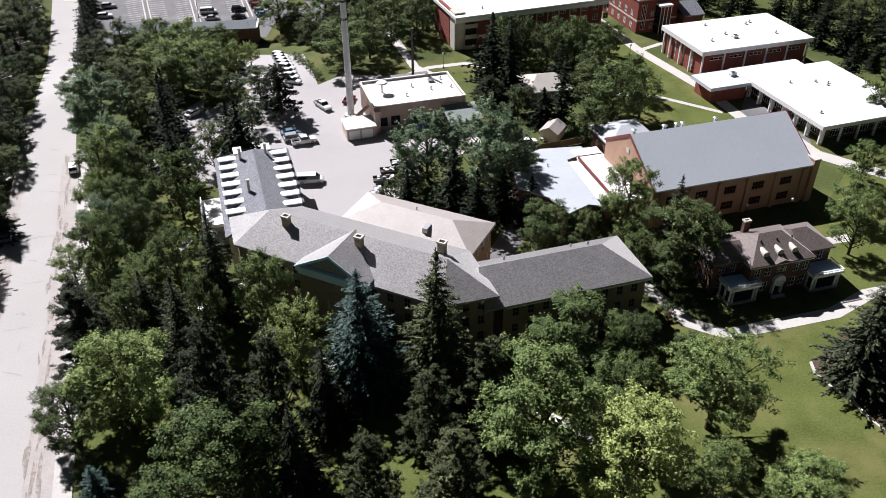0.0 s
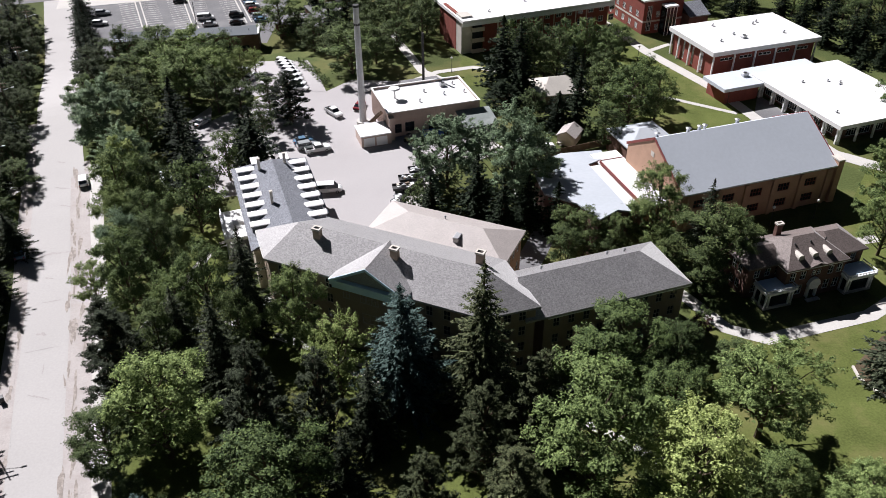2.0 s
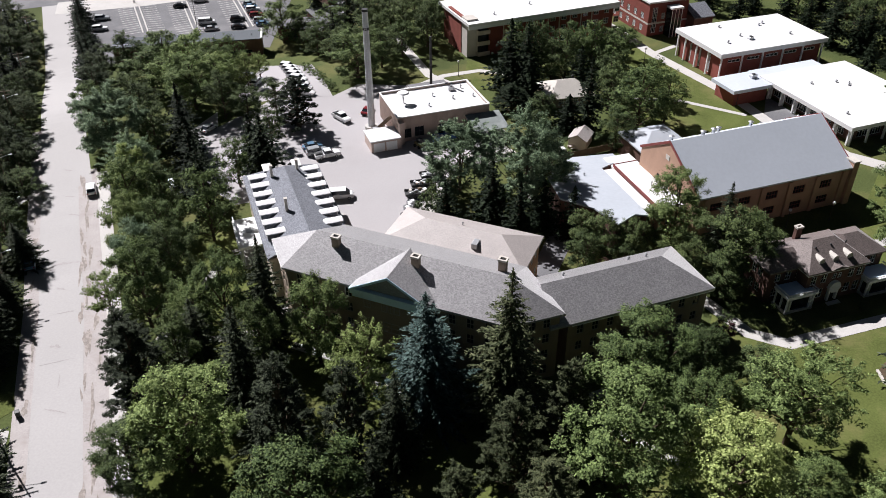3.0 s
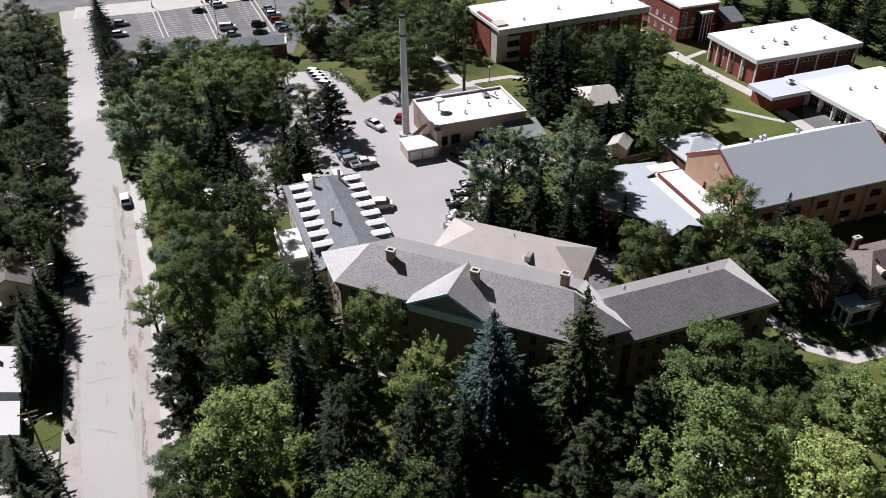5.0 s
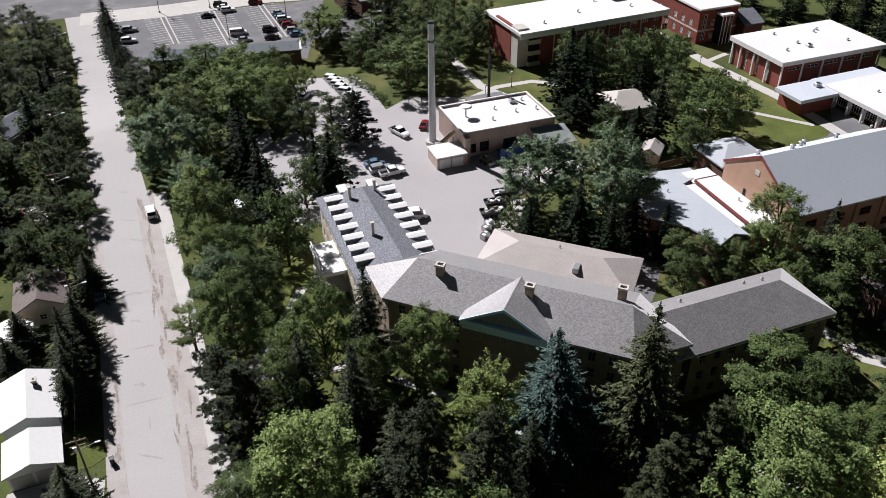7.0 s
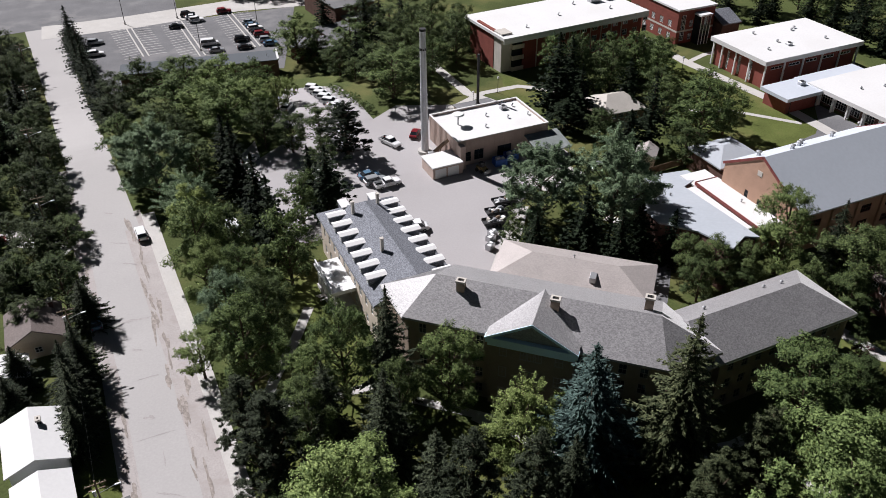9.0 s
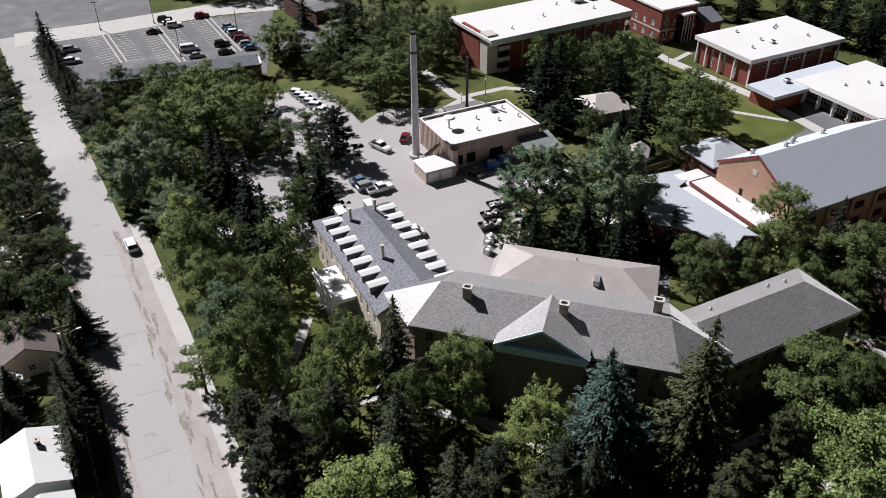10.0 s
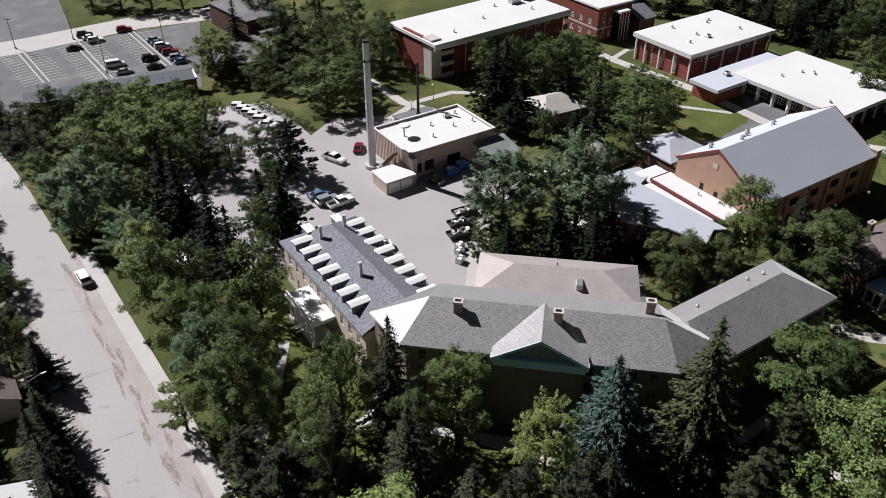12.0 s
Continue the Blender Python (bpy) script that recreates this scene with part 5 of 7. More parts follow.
def broadleaf(seed, limbs=15, twigs=13, per=120, rad=0.3, base=0.1, leaf=0.0135, narrow=0.62, lift=0.5, lobe=0.105, girth=0.5, cone=False, gaps=0.3, reach=1.0):
    """A crown of leafy heads at the ends of its limbs, one unit high; each head a dome of outward brushes; returns trunk and leaves."""
    rng = np.random.default_rng(seed)
    starts, dirs, faces, lens, bm = [], [], [], [], bmesh.new()
    tube(bm, (0, 0, -0.02), (0.004, 0.003, base + 0.12), 0.019, 0.014, 8)
    tube(bm, (0.004, 0.003, base + 0.12), (0.0, 0.0, 0.8), 0.0145, 0.004, 6)
    lean = rng.uniform(0, 6.28)
    for i in range(limbs):
        f = (i + 0.5) / limbs
        a = i * 2.39996 + rng.uniform(-0.4, 0.4)
        if cone:
            env = rad * (1 - f) ** 0.5 * (0.75 + 0.25 * min(1, f * 6))
            z = base + (0.93 - base) * f
        else:
            env = rad * math.sqrt(max(0.02, 1 - ((f - 0.36) / 0.66) ** 2)) * (1 + 0.18 * math.cos(2 * a + lean))
            z = base + 0.1 + (0.86 - base - 0.1) * f ** 0.9
        size = lobe * rng.uniform(0.75, 1.25)
        r = max(0.0, env - size * 0.75) * rng.uniform(1 - gaps, 1.0)
        z += rng.uniform(-0.025, 0.025)
        tip = np.array([r * math.cos(a), r * math.sin(a), z])
        foot = (0.0, 0.0, max(base * 0.8, z - 0.12 - r * 0.7))
        tube(bm, foot, tuple(tip), 0.0075, 0.0025, 5)
        out = np.array([math.cos(a), math.sin(a), 0.0]) * (0.35 + 0.6 * min(1, r / (rad * 0.5)))
        for b in range(twigs):
            d = unit(rng.normal(size=3) + out * 0.9 + np.array([0, 0, lift]))
            if d[2] < -0.25:
                d[2] *= -0.6
            p = tip + d * size * rng.uniform(0.25, 0.55)
            ln = size * rng.uniform(0.5, 0.95) * reach
            starts.append(p)
            dirs.append(unit(d + np.array([0, 0, 0.35]) + rng.normal(size=3) * 0.25))
            faces.append(unit(d + np.array([0, 0, 0.35])))
            lens.append(ln)
            if b % 4 == 0:
                tube(bm, tuple(tip), tuple(p + d * ln * 0.4), 0.002, 0.001, 3, False)
    P = sprays(rng, np.array(starts), np.array(dirs), np.array(lens), per, leaf, narrow, lobe * girth * 0.36, np.array(faces))
    q = 420
    fz = rng.uniform(0.05, 0.8, q)
    rr = (rad * 0.5) * ((1 - fz) ** 0.6 if cone else np.sqrt(np.maximum(0.05, 1 - ((fz - 0.4) / 0.6) ** 2))) * np.sqrt(rng.uniform(0, 1, q))
    aa = rng.uniform(0, 6.283, q)
    c = np.stack([rr * np.cos(aa), rr * np.sin(aa), base + 0.04 + (0.82 - base) * fz], 1)
    nrm = unit(rng.normal(size=(q, 3)))
    u = unit(np.cross(nrm, rng.normal(size=(q, 3)))) * 0.014
    w = np.cross(nrm, u) * 0.9
    return bark_mesh(bm), np.concatenate([P, np.stack([c - u + w, c + u, c - u - w], 1)])


def conifer(seed, whorls=27, boughs=12, steps=9, full=0.85, base=0.03, droop=0.3, rough=0.22, rad=0.2, fine=1.0):
    """A conifer one unit high: tiers of boughs that sag and lift at the tip, each hung with twigs."""
    rng = np.random.default_rng(seed)
    C, D, S = [], [], []
    bm = bmesh.new()
    tube(bm, (0, 0, -0.01), (0, 0, 0.97), 0.016, 0.002, 7)
    for i in range(whorls):
        f = (i + rng.uniform(-0.25, 0.25)) / whorls
        z = base + (0.985 - base) * max(0.0, f) ** 0.93
        R = rad * max(0.02, 1 - f) ** full * (0.8 + 0.2 * min(1, f * 6)) * rng.uniform(0.86, 1.1)
        nb = max(4, int(boughs * (0.5 + 0.6 * (1 - f))))
        for b in range(nb):
            a = 6.283 * (b + rng.uniform(-0.35, 0.35)) / nb + i * 2.4
            L = R * rng.uniform(1 - rough * 2.2, 1 + rough)
            k = max(3, int(steps * (0.35 + 0.75 * L / rad)))
            s = np.linspace(0.18, 1.0, k)
            zz = z + rng.uniform(-0.5, 0.5) / whorls - droop * L * s * s + 0.12 * L * s ** 5
            p = np.stack([L * s * math.cos(a), L * s * math.sin(a), zz], 1)
            for side in (-1, 1, 0):
                for _ in range(2):
                    aa = a + side * rng.uniform(0.35, 1.0, k)
                    d = np.stack([np.cos(aa), np.sin(aa), -0.25 - droop * s * 0.7 + rng.normal(size=k) * 0.3 + (0.35 if side == 0 else 0)], 1)
                    C.append(p + rng.normal(size=(k, 3)) * 0.004)
                    D.append(unit(d))
                    S.append((0.006 + 0.2 * L * (1.15 - 0.75 * s)) * rng.uniform(0.55, 1.25, k))
            if b % 3 == 0 and L > 0.06:
                tube(bm, (0, 0, z), tuple(p[-2]), 0.003, 0.001, 3, False)
    for q in range(26):
        z = 0.93 + 0.07 * q / 26
        a = q * 2.4
        C.append(np.array([[0, 0, z]]))
        D.append(unit(np.array([[math.cos(a) * 0.5, math.sin(a) * 0.5, 0.6]])))
        S.append(np.array([0.02 * (1.3 - q / 26)]))
    C, D, S = np.concatenate(C), np.concatenate(D), np.concatenate(S)
    n = unit(np.cross(D, np.cross(np.array([0, 0, 1.0]), D)) + rng.normal(size=C.shape) * 0.55)
    s = unit(np.cross(n, D))
    L = S[:, None]
    W = L * 0.2 * fine + 0.0011 * fine
    P = np.stack([C - D * L * 0.1 + s * W, C + D * L, C - D * L * 0.1 - s * W], 1)
    return bark_mesh(bm), P


SHAPES = {
    "broad": [broadleaf(11, 15, 13, 118), broadleaf(12, 17, 12, 112), broadleaf(13, 14, 14, 118), broadleaf(14, 16, 13, 112), broadleaf(15, 15, 13, 118, 0.29)],
    "far": [broadleaf(16, 14, 12, 58, 0.3, 0.06, 0.0175, 0.75, 0.5, 0.11, gaps=0.22), broadleaf(17, 16, 11, 56, 0.3, 0.06, 0.0175, 0.75, 0.5, 0.105, gaps=0.22), broadleaf(18, 13, 13, 58, 0.3, 0.05, 0.0175, 0.75, 0.5, 0.115, gaps=0.22), broadleaf(19, 15, 11, 58, 0.29, 0.07, 0.0175, 0.75, 0.5, 0.11, gaps=0.22)],
    "loose": [broadleaf(21, 14, 13, 112, 0.3, 0.16, 0.0135, 0.62, 0.6, 0.1, 0.42, gaps=0.3, reach=1.3), broadleaf(22, 15, 12, 112, 0.3, 0.14, 0.0135, 0.62, 0.6, 0.1, 0.42, gaps=0.3, reach=1.3)],
    "willow": [broadleaf(31, 18, 14, 125, 0.34, 0.06, 0.026, 0.3, 0.45, 0.12, 0.38, gaps=0.2, reach=1.4), broadleaf(32, 17, 15, 125, 0.34, 0.06, 0.026, 0.3, 0.45, 0.12, 0.38, gaps=0.2, reach=1.4)],
    "shrub": [broadleaf(41, 10, 6, 50, 0.5, 0.0, 0.045, 0.7, 0.4, 0.2)],
    "spruce": [conifer(51), conifer(52, 30, 12, 9, 0.8, rad=0.205), conifer(53, 25, 13, 9, 0.92, 0.03, 0.38, 0.2)],
    "far_spruce": [conifer(54, 20, 10, 5, 0.85, 0.02, 0.3, 0.2, 0.2, 2.6), conifer(55, 22, 9, 5, 0.8, 0.02, 0.35, 0.24, 0.2, 2.6)],
    "pine": [broadleaf(61, 34, 8, 80, 0.2, 0.08, 0.017, 0.24, 0.75, 0.05, 0.42, True, gaps=0.2, reach=1.2), broadleaf(62, 38, 7, 80, 0.2, 0.06, 0.017, 0.24, 0.75, 0.048, 0.42, True, gaps=0.2, reach=1.2)],
}
SPREAD = {"broad": 0.3, "far": 0.3, "loose": 0.3, "willow": 0.34, "shrub": 0.55, "spruce": 0.2, "far_spruce": 0.2, "pine": 0.19}
LABEL = {
    "far": "broadleaf tree with a full green crown", "far_spruce": "tall dark spruce with drooping boughs",
    "broad": "tall broadleaf tree with a full green crown", "loose": "broadleaf tree with a loose light crown", "willow": "broad grey-green willow with feathery foliage",
    "shrub": "low rounded shrub", "spruce": "tall dark spruce with drooping boughs", "pine": "dark pine with a rounded crown",
}
TREE_NAME = {"broad": "deciduous_tree", "far": "deciduous_tree", "loose": "deciduous_tree", "willow": "willow_tree", "shrub": "shrub", "spruce": "spruce_tree", "far_spruce": "spruce_tree", "pine": "pine_tree"}
LOOK = {"leaf_bright": "bright green", "leaf_light": "yellow-green", "leaf_mid": "green", "leaf_dark": "dark green", "leaf_grey": "grey-green", "leaf_plum": "dark plum-coloured", "leaf_deep": "deep dark green", "needle_deep": "very dark green", "needle": "dark green", "needle_blue": "blue-grey", "needle_olive": "olive green"}
CROWNS = {}
turns = random.Random(7)


def tree(kind, x, y, h, r, leaf, shape=None):
    """A tree h metres high, its crown about r metres in radius."""
    # far trees get coarser shapes; far needles and western leaves use darker copies
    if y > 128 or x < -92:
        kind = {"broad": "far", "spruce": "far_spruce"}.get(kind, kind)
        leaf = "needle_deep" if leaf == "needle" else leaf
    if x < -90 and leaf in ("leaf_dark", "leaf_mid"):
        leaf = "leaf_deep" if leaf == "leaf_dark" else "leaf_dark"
    k = (int(abs(x) * 7 + abs(y) * 3)) % len(SHAPES[kind]) if shape is None else shape
    tm, P = SHAPES[kind][k]
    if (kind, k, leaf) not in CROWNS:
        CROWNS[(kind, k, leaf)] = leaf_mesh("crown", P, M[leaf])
    s = r * (1.2 if kind in ("spruce", "far_spruce") else 1.22 if kind == "pine" else 0.98) / SPREAD[kind]
    m = Matrix.LocRotScale((x, y, ground_z(x, y)), Euler((0, 0, turns.uniform(0, 6.28))), (s, s * turns.uniform(0.92, 1.08), h))
    t = thing(TREE_NAME[kind], LABEL[kind] + ", " + LOOK[leaf], "shrub" if kind == "shrub" else "tree", m)
    part("trunk", tm, None, t)
    part("crown", CROWNS[(kind, k, leaf)], None, t)
    return t


# the grove before the hall
tree("spruce", -2.6, 84.6, 27.0, 5.9, "needle_olive", 1)
tree("spruce", -13.3, 87.2, 21.6, 6.6, "needle_blue", 1)
tree("loose", -22.0, 86.2, 17.0, 4.9, "leaf_light")
tree("pine", -30.6, 73.0, 24.6, 4.6, "needle")
tree("pine", -23.2, 74.4, 22.0, 3.9, "needle")
tree("pine", -3.0, 73.0, 17.6, 4.0, "needle_olive")
tree("pine", -0.3, 63.5, 16.9, 4.2, "needle_olive")
tree("broad", -44.4, 78.2, 18.6, 7.6, "leaf_bright")
tree("broad", -51.0, 75.8, 12.0, 5.2, "leaf_dark")
tree("pine", -52.4, 87.8, 18.2, 4.8, "needle")
tree("broad", -28.4, 65.2, 18.3, 8.8, "leaf_mid")
tree("spruce", -38.5, 87.8, 20.4, 4.4, "needle")
tree("spruce", -37.2, 102.6, 21.0, 4.2, "needle")
tree("broad", -29.3, 98.2, 17.2, 5.0, "leaf_mid", 2)
tree("broad", -43.6, 103.6, 18.4, 5.1, "leaf_mid")
tree("loose", -47.2, 99.8, 14.8, 4.6, "leaf_mid")
tree("broad", -57.0, 107.6, 17.4, 5.9, "leaf_mid")
tree("broad", -54.6, 116.0, 15.0, 4.6, "leaf_dark")
tree("broad", -60.4, 118.0, 14.6, 5.0, "leaf_grey")
tree("pine", -56.6, 95.6, 14.0, 3.4, "needle")
tree("pine", 4.3, 77.0, 18.4, 4.2, "needle_olive")
tree("broad", -36.5, 92.8, 17.2, 3.8, "leaf_dark")
tree("spruce", -17.5, 79.0, 16.0, 3.6, "needle")
tree("broad", 17.5, 90.0, 15.0, 7.0, "leaf_mid")
tree("broad", 10.6, 70.8, 22.0, 9.4, "leaf_bright", 3)
tree("loose", 35.0, 79.0, 16.6, 7.6, "leaf_bright")
tree("loose", 20.9, 65.7, 18.8, 8.0, "leaf_light")
tree("broad", 32.0, 67.0, 10.5, 4.6, "leaf_mid")
tree("broad", 42.0, 64.6, 10.5, 5.4, "leaf_bright")
tree("pine", -10.4, 63.6, 16.4, 3.6, "needle_olive")
tree("broad", -48.5, 93.5, 15.0, 4.4, "leaf_dark")
tree("spruce", -33.4, 80.0, 18.0, 4.6, "needle")
tree("broad", 27.4, 93.0, 9.0, 4.6, "leaf_dark")
tree("broad", 35.1, 90.0, 7.4, 4.2, "leaf_dark")
tree("broad", 22.0, 78.0, 14.0, 6.0, "leaf_mid")
for x, y, h, r, leaf in ((-47.0, 70.0, 5.0, 2.6, "leaf_dark"), (-43.0, 67.6, 4.0, 2.2, "leaf_dark"), (-38.0, 66.0, 6.0, 2.6, "leaf_dark"), (-50.2, 75.0, 4.0, 1.8, "leaf_grey")):
    tree("broad", x, y, h, r, leaf)
tree("spruce", -44.6, 66.0, 8.0, 2.6, "needle_blue")
# along the street, from south to north
tree("broad", -64.4, 127.3, 14.4, 4.8, "leaf_light")
tree("broad", -58.9, 126.0, 14.0, 4.8, "leaf_mid")
tree("broad", -67.0, 136.6, 16.4, 5.6, "leaf_mid")
tree("broad", -61.4, 138.5, 14.0, 4.6, "leaf_dark")
tree("broad", -69.0, 145.6, 14.0, 5.0, "leaf_light")
tree("willow", -79.2, 167.0, 16.0, 7.2, "leaf_grey")
tree("willow", -69.9, 150.4, 13.0, 5.0, "leaf_grey")
tree("spruce", -62.9, 163.8, 17.0, 4.4, "needle")
tree("spruce", -57.8, 149.2, 17.4, 4.4, "needle")
tree("broad", -51.8, 132.6, 16.4, 5.4, "leaf_mid")
tree("spruce", -55.0, 142.5, 16.5, 3.8, "needle")
tree("broad", -57.0, 122.0, 12.0, 4.4, "leaf_mid")
tree("broad", -66.6, 190.0, 15.0, 7.2, "leaf_bright")
tree("broad", -72.0, 195.0, 14.0, 6.4, "leaf_bright")
tree("broad", -79.8, 202.4, 12.6, 7.2, "leaf_mid")
tree("broad", -61.4, 195.0, 13.0, 5.8, "leaf_bright")
tree("broad", -78.4, 211.6, 15.6, 6.6, "leaf_mid")
tree("broad", -69.4, 208.4, 15.6, 6.4, "leaf_bright")
tree("broad", -63.6, 203.4, 13.6, 5.6, "leaf_mid")
tree("broad", -62.0, 213.0, 12.5, 4.8, "leaf_mid")
tree("broad", -90.2, 216.6, 14.6, 6.0, "leaf_mid")
tree("broad", -58.6, 184.5, 12.4, 4.8, "leaf_dark")
tree("broad", -75.4, 178.0, 13.0, 5.4, "leaf_dark")
tree("broad", -80.4, 187.0, 11.5, 5.4, "leaf_dark")
tree("spruce", -66.0, 174.0, 14.0, 4.2, "needle")
tree("broad", -70.9, 169.0, 12.0, 4.8, "leaf_dark")
tree("broad", -56.5, 205.0, 9.5, 3.4, "leaf_light")
# around the yard
tree("spruce", -45.0, 155.0, 15.0, 5.4, "needle")
tree("spruce", -48.5, 160.5, 12.5, 3.8, "needle")
tree("broad", -50.0, 152.0, 12.0, 4.0, "leaf_mid")
tree("pine", -40.6, 179.0, 12.6, 5.0, "needle")
tree("broad", -46.5, 185.0, 10.0, 4.8, "leaf_dark")
tree("broad", -52.5, 181.5, 10.0, 4.6, "leaf_dark")
tree("broad", -46.0, 171.0, 9.0, 3.8, "leaf_dark")
tree("willow", -5.0, 147.6, 15.6, 7.6, "leaf_grey")
tree("willow", 7.6, 142.4, 19.0, 8.2, "leaf_grey")
tree("spruce", 0.2, 135.2, 14.2, 4.8, "needle")
tree("spruce", 4.5, 129.0, 13.0, 4.2, "needle")
tree("spruce", -8.6, 135.5, 9.5, 3.4, "needle")
tree("spruce", 9.6, 133.0, 11.0, 3.6, "needle")
tree("spruce", 14.6, 130.4, 11.0, 3.4, "needle")
for x, y, h, r in ((-12.5, 139.5, 4.0, 2.6), (-10.8, 143.4, 3.6, 2.0), (-10.0, 146.8, 4.2, 2.2), (-9.4, 138.6, 4.4, 2.6)):
    tree("shrub", x, y, h, r, "leaf_dark")
# round the flat-roofed building and along the quad
for kind, x, y, h, r, leaf in (("broad", -53.0, 249.6, 15.0, 7.0, "leaf_mid"), ("broad", -41.0, 233.6, 10.5, 4.6, "leaf_dark"), ("broad", -46.8, 248.0, 10.5, 4.8, "leaf_dark"), ("broad", -32.4, 221.0, 11.0, 5.0, "leaf_dark"), ("broad", -24.3, 226.0, 12.0, 5.4, "leaf_dark"), ("broad", -37.0, 226.6, 6.5, 3.2, "leaf_dark"), ("broad", -44.4, 240.0, 7.0, 3.4, "leaf_dark"), ("spruce", -36.0, 234.0, 12.0, 3.6, "needle"), ("broad", -37.4, 243.2, 13.5, 6.8, "leaf_mid"), ("broad", -28.2, 207.6, 13.5, 8.6, "leaf_mid"), ("broad", -32.0, 266.0, 13.0, 6.0, "leaf_dark"), ("broad", -16.0, 234.0, 13.0, 6.0, "leaf_dark"), ("spruce", -33.0, 250.0, 15.0, 4.6, "needle"), ("broad", -22.0, 214.0, 11.0, 5.2, "leaf_dark"), ("broad", -26.0, 246.0, 13.0, 5.6, "leaf_dark"), ("broad", -8.0, 236.0, 12.0, 5.4, "leaf_dark"), ("spruce", -28.1, 258.6, 14.0, 4.0, "needle"), ("broad", -9.4, 228.0, 12.5, 4.6, "leaf_dark"), ("broad", -19.8, 243.0, 13.0, 5.2, "leaf_dark"),
                               ("broad", -25.4, 236.0, 10.5, 4.4, "leaf_dark"), ("broad", -12.6, 256.2, 13.5, 5.2, "leaf_dark"), ("broad", -16.4, 222.0, 10.5, 4.6, "leaf_mid"), ("spruce", -22.0, 252.0, 14.0, 3.8, "needle"), ("broad", -6.0, 244.0, 12.0, 4.6, "leaf_dark"), ("broad", -36.0, 290.0, 14.0, 5.6, "leaf_dark"), ("broad", -20.0, 276.0, 13.0, 5.6, "leaf_dark"),
                               ("spruce", -45.0, 274.0, 15.0, 4.0, "needle"), ("broad", -29.0, 224.0, 9.0, 4.0, "leaf_dark"), ("loose", -54.5, 212.6, 7.0, 3.0, "leaf_light")):
    tree(kind, x, y, h, r, leaf)
for i in range(7):
    tree("shrub", -43.4 + 1.5 * i, 219.0 - 3.1 * i, 2.0 + 0.4 * math.sin(i * 2.1), 1.7, "leaf_mid")
# before the brick dormitory and the library
tree("spruce", 10.4, 196.0, 19.0, 6.2, "needle")
tree("spruce", 14.4, 189.4, 13.0, 4.6, "needle")
tree("pine", 9.6, 184.0, 7.4, 4.2, "needle")
tree("broad", 20.6, 211.0, 13.0, 4.6, "leaf_dark")
tree("broad", 28.6, 208.0, 12.0, 4.4, "leaf_mid")
tree("spruce", 15.6, 203.0, 15.5, 4.4, "needle")
tree("spruce", 27.6, 194.0, 12.6, 4.4, "needle")
tree("broad", 37.4, 202.0, 12.0, 5.4, "leaf_mid")
tree("spruce", 25.6, 173.0, 18.0, 4.2, "needle")
tree("broad", 14.0, 214.6, 12.0, 4.0, "leaf_mid")
tree("broad", 29.0, 213.6, 12.4, 4.2, "leaf_mid")
tree("spruce", 35.2, 211.0, 12.0, 3.4, "needle")
tree("broad", 37.4, 173.2, 15.8, 8.0, "leaf_mid")
tree("broad", 44.6, 176.4, 13.4, 5.6, "leaf_mid")
tree("broad", 30.0, 163.4, 10.4, 4.2, "leaf_dark")
tree("spruce", 21.4, 174.0, 9.0, 4.0, "needle")
tree("broad", 44.0, 216.0, 9.6, 4.2, "leaf_mid")
# between the gym, the annex and the house
tree("broad", 31.4, 124.2, 18.2, 6.2, "leaf_mid")
tree("broad", 18.2, 121.4, 11.0, 4.2, "leaf_dark")
tree("broad", 15.0, 118.6, 9.0, 3.6, "leaf_dark")
tree("broad", 22.8, 119.6, 10.4, 3.8, "leaf_dark")
tree("spruce", 39.4, 121.6, 16.2, 2.8, "needle")
tree("broad", 38.6, 114.2, 16.4, 7.2, "leaf_dark")
tree("broad", 36.2, 110.2, 10.0, 4.4, "leaf_dark")
tree("broad", 43.2, 117.0, 13.0, 4.2, "leaf_dark")
tree("broad", 30.5, 113.5, 9.6, 3.4, "leaf_dark")
tree("broad", 71.4, 120.6, 14.0, 5.0, "leaf_mid")
tree("spruce", 58.6, 88.2, 20.0, 5.4, "needle")
tree("spruce", 66.0, 80.0, 24.0, 6.6, "needle")
tree("spruce", 67.0, 92.0, 18.0, 5.4, "needle")
tree("broad", 100.0, 176.0, 12.0, 4.8, "leaf_mid")
tree("spruce", 103.0, 199.0, 11.0, 3.4, "needle")
tree("spruce", 112.0, 205.0, 8.0, 2.4, "needle")
for x, y, h in ((104, 222, 15), (112, 218, 14), (120, 212, 15), (98, 240, 14), (110, 234, 16), (124, 228, 15), (134, 216, 14), (92, 250, 12), (78, 252, 13), (86, 246, 11), (132, 200, 13), (140, 190, 14)):
    tree("spruce", x, y, h, h * 0.27, "needle")
for x, y, h in ((66, 250, 11), (58, 262, 10), (48, 258, 9), (70, 262, 12), (104, 256, 13), (120, 246, 13), (140, 232, 14)):
    tree("broad", x, y, h, h * 0.38, "leaf_mid")
# the row of conifers beside the far lot
for i in range(13):
    a = i / 12
    x, y = -98.4 - 25.2 * a + 0.8 * math.sin(i * 3.7), 210.0 + 67.0 * a
    tree("spruce", x, y, 10.4 + 2.4 * math.sin(i * 2.3), 3.3 + 0.5 * math.cos(i * 1.7), "needle")
